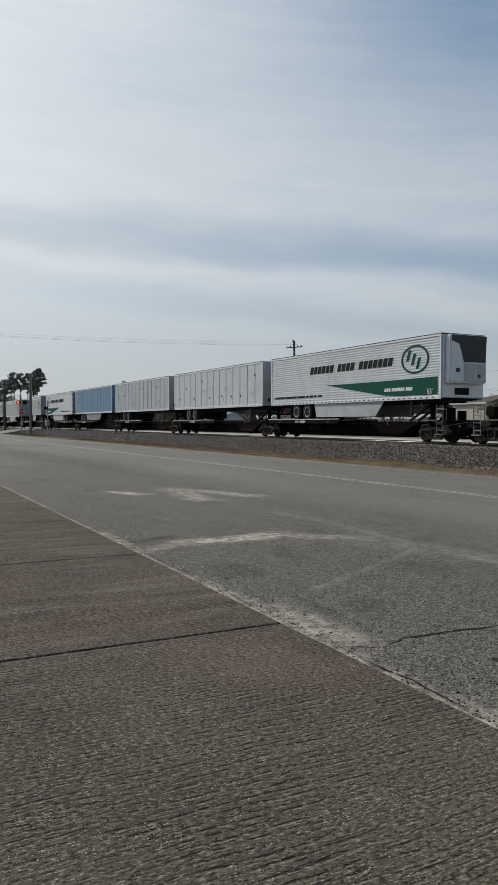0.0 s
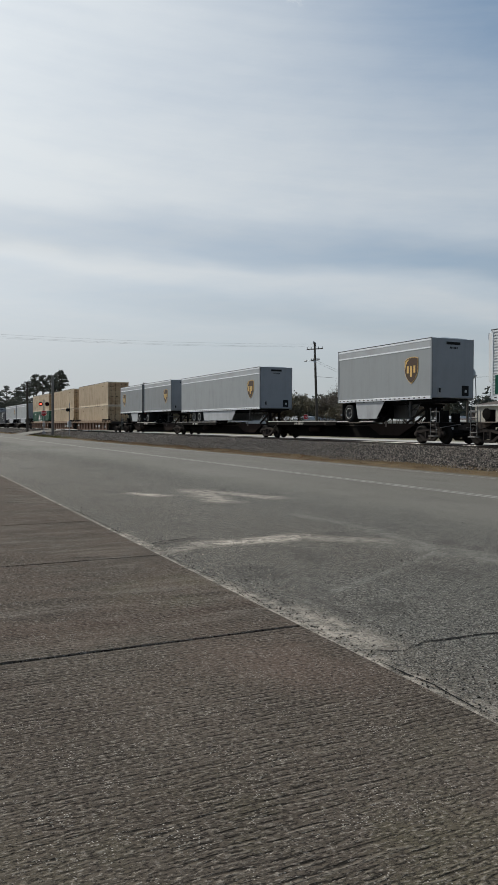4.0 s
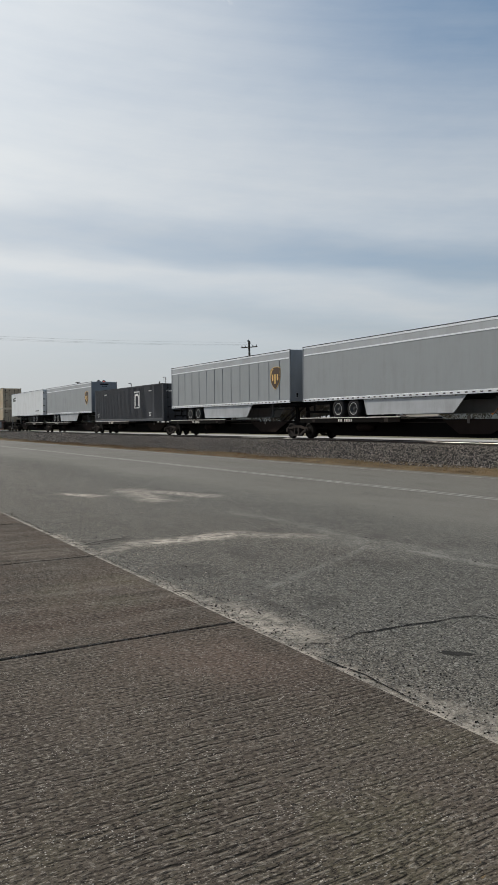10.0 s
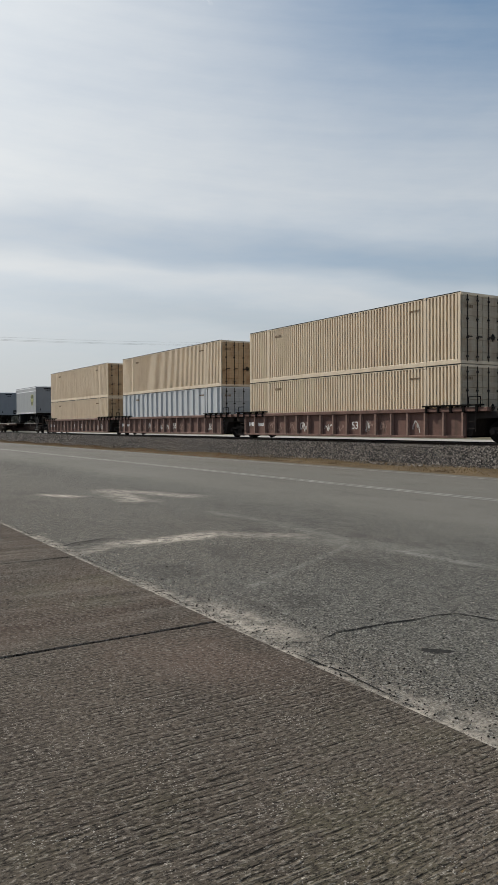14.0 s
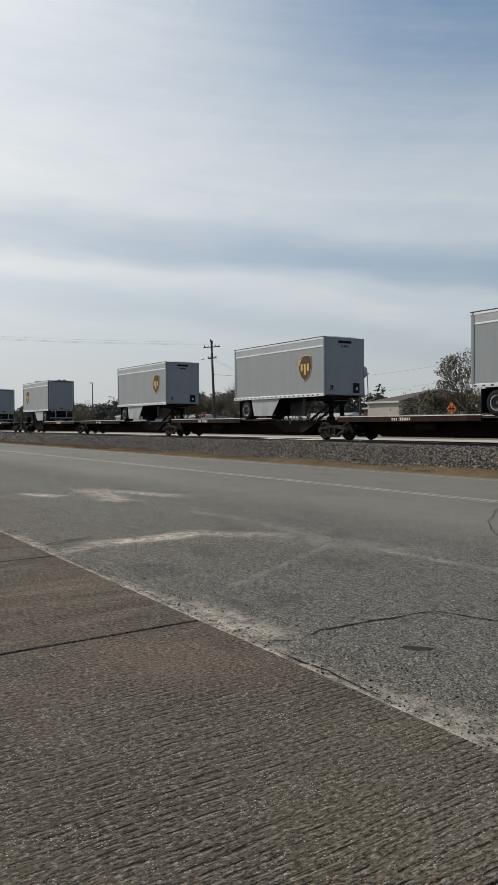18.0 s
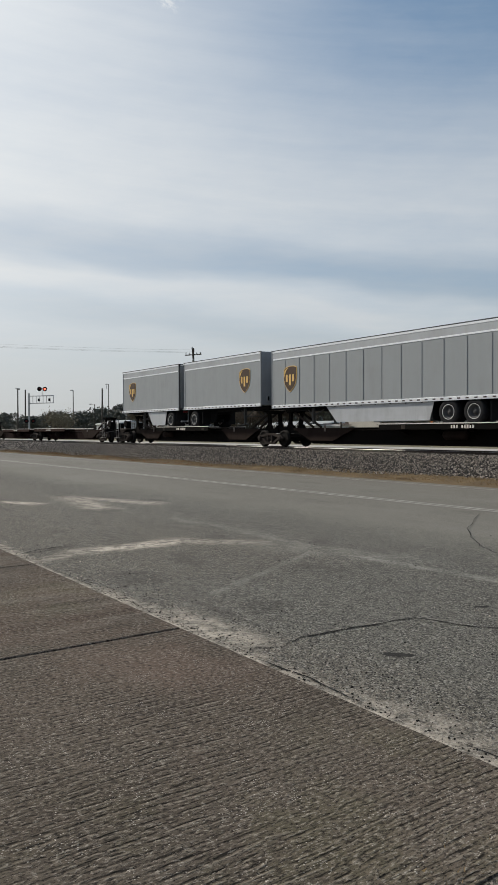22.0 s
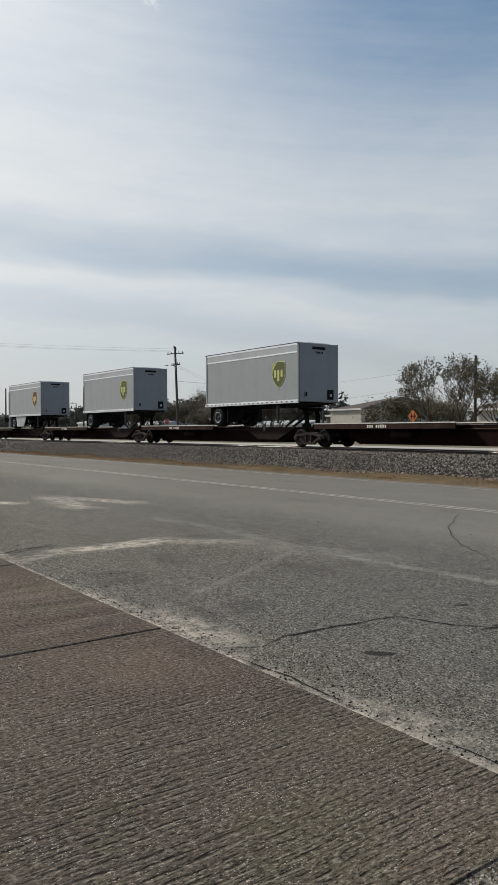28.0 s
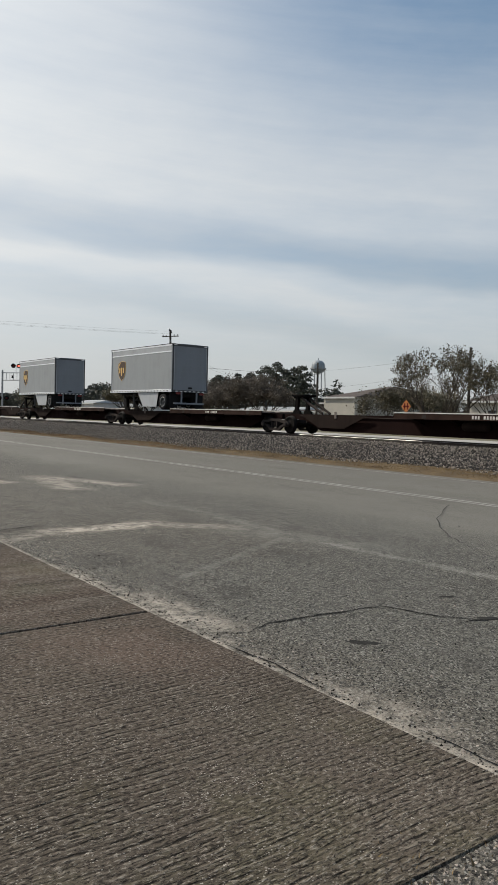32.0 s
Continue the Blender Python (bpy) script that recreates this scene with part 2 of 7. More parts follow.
def plain(name, col, rough=0.6, metal=0.0, glow=0.0):
    k = Nodes(name, rough, metal, 0.1 if rough > 0.65 else 0.4)
    c = k.mix(k.math("MULTIPLY", k.noise(14, 4), 0.35), col, tuple(v * 0.6 for v in col))
    if glow:
        k.p.inputs["Emission Color"].default_value, k.p.inputs["Emission Strength"].default_value = (*col, 1), glow
    return k.done(c)


def concrete_material():
    """Old broom-finished concrete: worn parallel ridges, rust and algae stains, pale grit."""
    k = Nodes("brushed_concrete", 0.9, 0.0, 0.06)
    x, y = k.axis(0), k.axis(1)

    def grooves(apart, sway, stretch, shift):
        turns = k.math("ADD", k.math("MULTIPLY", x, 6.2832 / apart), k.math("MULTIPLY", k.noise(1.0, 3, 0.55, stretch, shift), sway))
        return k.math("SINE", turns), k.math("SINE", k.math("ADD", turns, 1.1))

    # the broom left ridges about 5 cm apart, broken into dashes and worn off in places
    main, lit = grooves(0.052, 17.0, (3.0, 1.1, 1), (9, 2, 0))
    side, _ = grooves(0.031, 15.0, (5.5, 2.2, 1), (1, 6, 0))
    gaps = k.step(k.noise(1.0, 4, 0.7, (22, 7, 1), (5, 8, 0)), 0.44, 0.58)
    gaps_b = k.step(k.noise(1.0, 4, 0.7, (26, 9, 1), (2, 4, 0)), 0.46, 0.60)
    red = k.step(k.noise(1.0, 4, 0.65, (1.1, 0.7, 1), (8, 3, 0)), 0.40, 0.56)
    red_spot = k.near(x, y, (-4.85, 2.1), (-3.9, 2.65), 0.62, k.math("SUBTRACT", k.noise(2.6, 4, 0.6), 0.5), 0.9)
    worn = k.math("MULTIPLY", k.step(k.noise(0.9, 4, 0.6, shift=(2, 9, 0)), 0.36, 0.58, 0.35, 1.0), k.step(red_spot, 0.0, 1.0, 1.0, 0.35))
    # masks for groove shade and crest light, both put into the colour below
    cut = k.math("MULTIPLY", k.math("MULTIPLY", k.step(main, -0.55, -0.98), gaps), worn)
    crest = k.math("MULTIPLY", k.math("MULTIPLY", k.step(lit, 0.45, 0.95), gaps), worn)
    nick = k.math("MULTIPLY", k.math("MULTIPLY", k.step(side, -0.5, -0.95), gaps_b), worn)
    hair = k.noise(1.0, 3, 0.7, (72, 30, 1), (4, 1, 0))
    pit = k.noise(1.0, 3, 0.7, (62, 38, 1), (2, 8, 0))
    soft = k.noise(1.0, 4, 0.65, (42, 15, 1), (3, 3, 0))
    streak = k.noise(1.0, 4, 0.6, (5.5, 0.55, 1), (2, 5, 0))
    big = k.noise(0.55, 4, 0.6)
    far = k.step(x, -4.6, -5.6)
    c = k.mix(k.step(big, 0.38, 0.62), (0.100, 0.083, 0.066), (0.079, 0.065, 0.052))
    c = k.mix(k.math("MULTIPLY", k.step(streak, 0.50, 0.64), k.math("ADD", 0.10, k.math("MULTIPLY", far, 0.34))), c, (0.22, 0.19, 0.158))
    c = k.mix(k.math("MULTIPLY", k.step(streak, 0.46, 0.36), k.math("ADD", 0.12, k.math("MULTIPLY", far, 0.40))), c, (0.046, 0.037, 0.031))
    # rust-brown stains, strongest in one patch beside the joint, green algae in two places
    c = k.mix(k.math("MULTIPLY", red, k.step(x, -3.9, -5.6, 0.08, 0.38)), c, (0.132, 0.094, 0.072))
    c = k.mix(k.math("MULTIPLY", red_spot, 0.55), c, (0.138, 0.097, 0.077))
    band = k.math("MULTIPLY", k.step(k.math("ABSOLUTE", k.math("ADD", k.math("ADD", x, 5.98), k.math("MULTIPLY", k.math("SUBTRACT", streak, 0.5), 0.5))), 0.24, 0.08), k.step(k.noise(1.4, 4, 0.6, (1, 0.5, 1), (6, 1, 0)), 0.36, 0.54))
    c = k.mix(k.math("MULTIPLY", band, 0.65), c, (0.072, 0.048, 0.037))
    moss = k.step(k.noise(1.3, 5, 0.7, shift=(3, 7, 0)), 0.44, 0.62)
    spot = k.math("MAXIMUM", k.step(x, -3.6, -2.2), k.math("MULTIPLY", k.step(k.math("ABSOLUTE", k.math("ADD", x, 6.9)), 1.0, 0.4), k.step(k.math("ABSOLUTE", k.math("SUBTRACT", y, 2.35)), 0.8, 0.3)))
    c = k.mix(k.math("MULTIPLY", k.math("MULTIPLY", moss, spot), 0.30), c, (0.096, 0.092, 0.048))
    # relief shading painted in: low grooves and pits dark, crests and high grain pale
    c = k.mix(k.math("MULTIPLY", k.step(soft, 0.45, 0.33), 0.35), c, (0.045, 0.037, 0.031))
    c = k.mix(k.math("MULTIPLY", k.step(soft, 0.55, 0.68), 0.38), c, (0.215, 0.186, 0.153))
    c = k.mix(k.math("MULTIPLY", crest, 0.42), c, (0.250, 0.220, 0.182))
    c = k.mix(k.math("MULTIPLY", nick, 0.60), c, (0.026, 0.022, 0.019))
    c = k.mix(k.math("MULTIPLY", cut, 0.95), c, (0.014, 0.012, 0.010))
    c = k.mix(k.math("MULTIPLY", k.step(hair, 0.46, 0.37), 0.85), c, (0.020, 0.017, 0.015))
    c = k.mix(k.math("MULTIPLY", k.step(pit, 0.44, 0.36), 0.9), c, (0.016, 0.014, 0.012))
    c = k.mix(k.math("MULTIPLY", k.step(hair, 0.55, 0.64), 0.62), c, (0.29, 0.26, 0.222))
    speck = k.math("MULTIPLY", k.step(k.cells(58), 0.26, 0.13), k.step(k.noise(4.5, 4, 0.65), 0.46, 0.60))
    c = k.mix(k.math("MULTIPLY", speck, 0.85), c, (0.43, 0.40, 0.355))
    h = k.math("SUBTRACT", k.math("ADD", k.math("MULTIPLY", soft, 0.6), k.math("ADD", k.math("MULTIPLY", hair, 0.45), k.math("ADD", k.math("MULTIPLY", pit, 0.3), k.math("MULTIPLY", crest, 0.15)))), k.math("ADD", k.math("MULTIPLY", cut, 0.35), k.math("MULTIPLY", nick, 0.2)))
    k.bump(h, 1.0, 0.022)
    return k.done(c)


def paving_material():
    """Weathered asphalt: open aggregate on the lot, smooth on the road, sand washed along the slab edge."""
    k = Nodes("weathered_asphalt", 0.85, 0.0, 0.12)
    y, x = k.axis(1), k.axis(0)
    wob = k.math("MULTIPLY", k.math("SUBTRACT", k.noise(0.9, 6, 0.66), 0.5), 1.5)
    road = k.step(k.math("ADD", y, wob), 7.2, 9.8)
    big = k.noise(0.22, 5, 0.6, (0.35, 1, 1))
    mid = k.noise(1.5, 6, 0.68, (0.55, 1, 1))
    tint = k.cells(82.0, out="Color")
    fine = k.noise(110, 4, 0.75)
    worm = k.step(k.math("ABSOLUTE", k.math("SUBTRACT", k.noise(27, 3, 0.65, shift=(6, 6, 0)), 0.5)), 0.036, 0.010)
    fleck = k.noise(15, 5, 0.8, (0.6, 1, 1), (9, 4, 0))
    blot = k.noise(26, 4, 0.75)
    c = k.mix(k.step(big, 0.34, 0.66), (0.162, 0.152, 0.128), (0.124, 0.116, 0.098))
    c = k.mix(road, c, k.mix(k.step(big, 0.34, 0.66), (0.164, 0.153, 0.131), (0.142, 0.133, 0.114)))
    c = k.mix(k.math("MULTIPLY", k.step(mid, 0.5, 0.72), 0.45), c, (0.165, 0.158, 0.140))
    c = k.mix(k.math("MULTIPLY", k.step(mid, 0.46, 0.30), 0.35), c, (0.070, 0.066, 0.058))
    # brown washed-in dirt near the slab
    brown = k.math("MAXIMUM", k.math("MULTIPLY", k.step(k.math("ADD", y, wob), 4.1, 3.0), 0.50), k.math("MULTIPLY", k.math("MULTIPLY", k.step(k.math("ADD", x, wob), -5.6, -8.0), k.step(k.math("ADD", y, wob), 8.5, 5.0)), 0.55))
    c = k.mix(brown, c, (0.172, 0.146, 0.114))
    # faint scrape marks along the lot
    c = k.mix(k.math("MULTIPLY", k.step(k.noise(1.0, 5, 0.7, (5.0, 0.9, 1), (4, 2, 0)), 0.54, 0.64), k.math("MULTIPLY", brown, 0.6)), c, (0.055, 0.048, 0.040))
    rest = k.math("SUBTRACT", 1.0, k.math("MULTIPLY", road, 0.72))
    sp = k.n.new("ShaderNodeSeparateColor")
    k.l.new(tint, sp.inputs[0])
    c = k.mix(k.math("MULTIPLY", k.step(blot, 0.47, 0.34), k.math("MULTIPLY", rest, 0.5)), c, (0.050, 0.047, 0.042))
    c = k.mix(k.math("MULTIPLY", k.step(sp.outputs[0], 0.60, 0.95), k.math("MULTIPLY", rest, 0.8)), c, (0.34, 0.325, 0.288))
    c = k.mix(k.math("MULTIPLY", k.step(sp.outputs[1], 0.48, 0.8), k.math("MULTIPLY", rest, 0.9)), c, (0.015, 0.014, 0.013))
    c = k.mix(k.math("MULTIPLY", worm, k.math("MULTIPLY", rest, 0.65)), c, (0.022, 0.021, 0.019))
    c = k.mix(k.math("MULTIPLY", k.step(fleck, 0.56, 0.68), k.math("MULTIPLY", rest, 0.55)), c, (0.30, 0.287, 0.255))
    c = k.mix(k.math("MULTIPLY", k.step(fleck, 0.42, 0.32), k.math("MULTIPLY", rest, 0.55)), c, (0.030, 0.028, 0.025))
    c = k.mix(k.math("MULTIPLY", k.step(fine, 0.48, 0.38), k.math("MULTIPLY", rest, 0.65)), c, (0.035, 0.033, 0.030))
    # a thin tan line of dust along the slab, sand tongues and tyre tracks over the lot
    ragged = k.math("MULTIPLY", k.math("SUBTRACT", k.noise(7, 5, 0.7, shift=(3, 1, 0)), 0.5), 0.13)
    rim = k.math("MULTIPLY", k.math("MULTIPLY", k.math("MULTIPLY", k.step(y, 2.6, 2.8), k.step(x, -1.45, -1.8)), k.step(k.math("ADD", y, ragged), 3.00, 2.95)), k.step(k.noise(1.6, 4, 0.7, shift=(4, 4, 0)), 0.34, 0.52, 0.45, 0.9))
    dust = rim
    for a, b, wide, sway, amount in (((-5.75, 3.05), (-4.5, 3.18), 0.36, 0.30, 0.85), ((-3.3, 2.95), (-2.3, 3.02), 0.34, 0.30, 0.60), ((-7.2, 2.95), (-5.6, 3.0), 0.20, 0.2, 0.7), ((-4.5, 3.0), (-1.8, 2.95), 0.12, 0.12, 0.5),
                                     ((-8.9, 3.0), (-9.35, 3.7), 0.26, 0.25, 0.55), ((-9.35, 3.7), (-9.5, 5.4), 0.40, 0.30, 1.25), ((-9.45, 5.2), (-8.6, 6.2), 0.40, 0.35, 0.55),
                                     ((-10.9, 3.0), (-9.0, 2.98), 0.16, 0.1, 0.7), ((-17.2, 5.0), (-16.1, 5.45), 0.36, 0.3, 1.3), ((-17.5, 6.6), (-14.2, 6.2), 0.55, 0.6, 0.75), ((-17.2, 6.8), (-14.6, 7.7), 0.45, 0.5, 0.8)):
        dust = k.math("MAXIMUM", dust, k.math("MULTIPLY", k.near(x, y, a, b, wide, wob, sway), amount))
    thin = k.math("MULTIPLY", k.near(x, y, (-5.84, 3.27), (-7.55, 6.23), 0.085, wob, 0.05), 0.26)
    for a, b, wide, amount in (((-8.7, 5.9), (-6.4, 6.9), 0.55, 0.24), ((-12.0, 6.55), (-9.9, 6.7), 0.22, 0.20), ((-9.9, 6.7), (-7.4, 6.45), 0.24, 0.22), ((-7.5, 6.45), (-4.4, 6.65), 0.16, 0.42)):
        thin = k.math("MAXIMUM", thin, k.math("MULTIPLY", k.near(x, y, a, b, wide, wob, 0.12), amount))
    bits = k.step(k.noise(1.0, 6, 0.75, (6.5, 4.5, 1), (7, 1, 0)), 0.40, 0.60, 0.10, 1.0)
    bits = k.math("MULTIPLY", bits, k.step(k.noise(52, 4, 0.75, shift=(1, 5, 0)), 0.36, 0.50, 0.35, 1.0))
    f = k.math("MULTIPLY", dust, bits, True)
    c = k.mix(k.math("MULTIPLY", k.math("MULTIPLY", thin, k.math("MULTIPLY", k.step(k.noise(38, 4, 0.75, shift=(2, 3, 0)), 0.40, 0.60, 0.3, 1.0), k.step(k.noise(2.6, 5, 0.7, shift=(8, 3, 0)), 0.34, 0.60, 0.25, 1.2))), 0.9, True), c, (0.40, 0.385, 0.345))
    c = k.mix(k.math("MULTIPLY", f, 0.95), c, (0.48, 0.425, 0.355))
    # shadow of a damp trough, painted dark into the asphalt
    trough_shade = k.near(x, y, (-9.62, 3.2), (-9.95, 3.9), 0.10, wob, 0.06)
    c = k.mix(k.math("MULTIPLY", trough_shade, 0.6), c, (0.045, 0.040, 0.035))
    # hollows that hold dark dirt
    d = k.math("MULTIPLY", k.step(k.noise(0.9, 5, 0.6, (0.7, 1.2, 1), (5, 2, 0)), 0.56, 0.68), k.math("MULTIPLY", rest, 0.45))
    c = k.mix(k.math("MULTIPLY", d, k.math("SUBTRACT", 1.0, f)), c, (0.050, 0.045, 0.040))
    # two dimpled dark hollows near the slab
    for hx, hy, rx, ry in ((-7.35, 3.55, 0.50, 0.40), (-5.5, 3.95, 0.16, 0.30), (-5.3, 3.85, 0.10, 0.22), (-5.08, 5.5, 0.08, 0.2)):
        dx, dy = k.math("DIVIDE", k.math("SUBTRACT", x, hx), rx), k.math("DIVIDE", k.math("SUBTRACT", y, hy), ry)
        far_off = k.math("ADD", k.math("ADD", k.math("MULTIPLY", dx, dx), k.math("MULTIPLY", dy, dy)), wob)
        c = k.mix(k.math("MULTIPLY", k.step(far_off, 1.0, 0.35), k.step(k.noise(24, 4, 0.7), 0.40, 0.56, 0.75, 0.15)), c, (0.040, 0.036, 0.031))
    rough = k.step(big, 0.3, 0.7, 0.66, 0.82)
    k.bump(k.math("MULTIPLY", k.math("ADD", k.math("MULTIPLY", sp.outputs[2], 0.5), k.math("MULTIPLY", fine, 0.8)), rest), 0.9, 0.008)
    return k.done(c, rough)


CONCRETE = concrete_material()
LOT = ROAD = paving_material()
DIRT = rough_stuff("dirt_and_dry_grass", (0.165, 0.116, 0.064), (0.095, 0.068, 0.042), 0.9, 0.95, 0.6, 22)
PALE_GRAVEL = rough_stuff("pale_gravel_ground", (0.42, 0.40, 0.375), (0.36, 0.34, 0.31), 0.3, 0.9, 0.4, 30)
FIELD = rough_stuff("winter_field", (0.17, 0.150, 0.105), (0.12, 0.108, 0.070), 0.08, 0.95, 0.5, 6)
# bed almost black: shade of the gaps between stones is in its colour
BALLAST_GAP_SHADE = rough_stuff("ballast_gap_shade", (0.030, 0.027, 0.024), (0.018, 0.016, 0.015), 1.4, 0.95, 1.0, 18, 0.03)
DARK_SPOT = rough_stuff("dark_spot_asphalt", (0.036, 0.034, 0.030), (0.022, 0.021, 0.019), 9.0, 0.85, 0.6, 60)
CRACK = plain("crack_shadow", (0.018, 0.017, 0.016), 0.95)
JOINT = plain("joint_filler", (0.012, 0.011, 0.010), 0.95)
LINE = rough_stuff("worn_road_paint", (0.36, 0.35, 0.32), (0.24, 0.23, 0.21), 1.2, 0.7, 0.2, 26)
STEEL = paint("dark_rail_steel", (0.05, 0.038, 0.032), (0.10, 0.06, 0.04), 0.4, 0.6, 0.4)
RAILHEAD = plain("polished_rail", (0.30, 0.29, 0.28), 0.45, 1.0)
TIE = rough_stuff("creosoted_timber", (0.07, 0.055, 0.045), (0.045, 0.037, 0.03), 2.0, 0.9, 0.5)
BLADE = rough_stuff("dry_grass_blades", (0.27, 0.190, 0.100), (0.130, 0.092, 0.050), 0.5, 0.9, 0.1)
LITTER = rough_stuff("dead_leaf_litter", (0.20, 0.085, 0.035), (0.11, 0.055, 0.028), 3.0, 0.9, 0.1)
GREEN_BLADE = rough_stuff("green_grass_blades", (0.12, 0.14, 0.035), (0.16, 0.16, 0.05), 3.0, 0.9, 0.1)


def stone_material():
    k = Nodes("ballast_stone", 0.85, 0.0, 0.15)
    geo = k.n.new("ShaderNodeNewGeometry")
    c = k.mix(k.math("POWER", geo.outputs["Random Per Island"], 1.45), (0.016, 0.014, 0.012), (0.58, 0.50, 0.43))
    c = k.mix(k.math("MULTIPLY", k.noise(20, 4), 0.45), c, (0.10, 0.086, 0.074))
    return k.done(c)


STONE = stone_material()

# ---- mesh helpers ----


def part(name, bm, material, parent=None, label="", at=(0, 0, 0), smooth=False):
    """Links a bmesh as one mesh object, under a thing or a part."""
    me = bm
    if isinstance(bm, bmesh.types.BMesh):
        me = bpy.data.meshes.new(name)
        bmesh.ops.recalc_face_normals(bm, faces=bm.faces[:])
        bm.to_mesh(me)
        bm.free()
        me.materials.append(material)
        if smooth:
            me.shade_smooth()
    ob = new(name, me)
    ob.parent = parent
    ob.location = at
    if label:
        ob["label"] = label
    if any(w in name for w in ("marking", "lettering", "slogan", "tape", "scrawl", "scuffs", "bars", "hinges", "lock_rods")):
        ob["kind"] = "stuff"
    return ob


def shape(*builds):
    bm = bmesh.new()
    for b in builds:
        b(bm)
    return bm


def box(bm, x0, x1, y0, y1, z0, z1):
    v = [bm.verts.new(p) for p in ((x0, y0, z0), (x1, y0, z0), (x1, y1, z0), (x0, y1, z0), (x0, y0, z1), (x1, y0, z1), (x1, y1, z1), (x0, y1, z1))]
    for f in ((0, 3, 2, 1), (4, 5, 6, 7), (0, 1, 5, 4), (1, 2, 6, 5), (2, 3, 7, 6), (3, 0, 4, 7)):
        bm.faces.new([v[i] for i in f])


def boxed(x0, x1, y0, y1, z0, z1, bevel=0.0, segs=1):
    bm = bmesh.new()
    box(bm, x0, x1, y0, y1, z0, z1)
    if bevel:
        bmesh.ops.bevel(bm, geom=bm.edges[:], offset=bevel, segments=segs, affect="EDGES")
    return bm


def prism(bm, outline, axis, lo, hi):
    """Extrudes a closed outline of (a, b) pairs along an axis: y gives (x, z), x gives (y, z), z gives (x, y)."""
    def place(a, b, c):
        return {"y": (a, c, b), "x": (c, a, b), "z": (a, b, c)}[axis]
    n = len(outline)
    p = [bm.verts.new(place(a, b, lo)) for a, b in outline]
    q = [bm.verts.new(place(a, b, hi)) for a, b in outline]
    bm.faces.new(p), bm.faces.new(q[::-1])
    for i in range(n):
        bm.faces.new((p[i], q[i], q[(i + 1) % n], p[(i + 1) % n]))


def tube(bm, p0, p1, r0, r1=None, seg=8, caps=True):
    p0, p1 = Vector(p0), Vector(p1)
    r1 = r0 if r1 is None else r1
    d = (p1 - p0).normalized()
    a = d.cross(Vector((0, 0, 1)) if abs(d.z) < 0.9 else Vector((1, 0, 0))).normalized()
    b = d.cross(a)
    rings = []
    for p, r in ((p0, r0), (p1, r1)):
        rings.append([bm.verts.new(p + (a * math.cos(2 * math.pi * i / seg) + b * math.sin(2 * math.pi * i / seg)) * r) for i in range(seg)])
    for i in range(seg):
        bm.faces.new((rings[0][i], rings[0][(i + 1) % seg], rings[1][(i + 1) % seg], rings[1][i]))
    if caps:
        bm.faces.new(rings[0][::-1]), bm.faces.new(rings[1])


def lathe(bm, profile, seg, axis="y", centre=(0, 0, 0), caps=True):
    """Turns (radius, along) pairs round an axis through centre."""
    rings = []
    for r, h in profile:
        ring = []
        for i in range(seg):
            c, s = math.cos(2 * math.pi * i / seg) * r, math.sin(2 * math.pi * i / seg) * r
            p = {"y": (c, h, s), "z": (c, s, h), "x": (h, c, s)}[axis]
            ring.append(bm.verts.new(Vector(p) + Vector(centre)))
        rings.append(ring)
    for a, b in zip(rings, rings[1:]):
        for i in range(seg):
            bm.faces.new((a[i], a[(i + 1) % seg], b[(i + 1) % seg], b[i]))
    if caps and profile[0][0] > 1e-6:
        bm.faces.new(rings[0][::-1])
    if caps and profile[-1][0] > 1e-6:
        bm.faces.new(rings[-1])


def thing(name, at, label, category, group="", kind="", turn=0.0):
    ob = new(name)
    ob.matrix_basis = pose(*at, 0, 0, turn)
    ob.empty_display_size = 0.3
    return tagged(ob, label, category, group, kind)


def setting(name, bm, material, label, category="", smooth=False):
    return tagged(part(name, bm, material, smooth=smooth), label, category or name.replace("_", " "), kind="structure")


def from_data(name, verts, faces, material):
    me = bpy.data.meshes.new(name)
    me.from_pydata(verts, [], faces)
    me.update()
    me.materials.append(material)
    return new(name, me)


# ---- ground, lot, road, track ----
TRACK_Y, RAIL_Z = 24.5, 0.75
SLAB_EDGE, ROAD_NEAR, ROAD_FAR = 2.93, 8.4, 17.25


def sheet(profile, x0, x1, nx=2):
    """A long strip along x with a height profile of (y, z)."""
    bm = bmesh.new()
    rows = []
    for i in range(nx):
        x = x0 + (x1 - x0) * i / (nx - 1)
        rows.append([bm.verts.new((x, y, z)) for y, z in profile])
    for a, b in zip(rows, rows[1:]):
        for j in range(len(profile) - 1):
            bm.faces.new((a[j], b[j], b[j + 1], a[j + 1]))
    return bm


setting("ground", sheet([(-1500, -0.06), (-30, -0.06), (17.0, -0.06), (17.3, -0.02), (19.0, 0.12), (21.0, 0.2), (27.8, 0.2), (28.2, 0.42), (60, 0.5), (3000, 0.5)], -3000, 1500, 9), DIRT, "earth verge with patchy dry winter grass", "ground")
lot = bmesh.new()
for x0, x1, y0, y1 in ((-400, -33.62, -30, SLAB_EDGE), (-33.62, -1.645, -30, -5.3), (-1.645, 60, -30, SLAB_EDGE), (-400, 60, SLAB_EDGE, ROAD_NEAR)):
    lot.faces.new([lot.verts.new(p) for p in ((x0, y0, -0.008), (x1, y0, -0.008), (x1, y1, -0.008), (x0, y1, -0.008))])
setting("lot", lot, LOT, "weathered grey asphalt lot with washed sand and cracks", "asphalt lot")
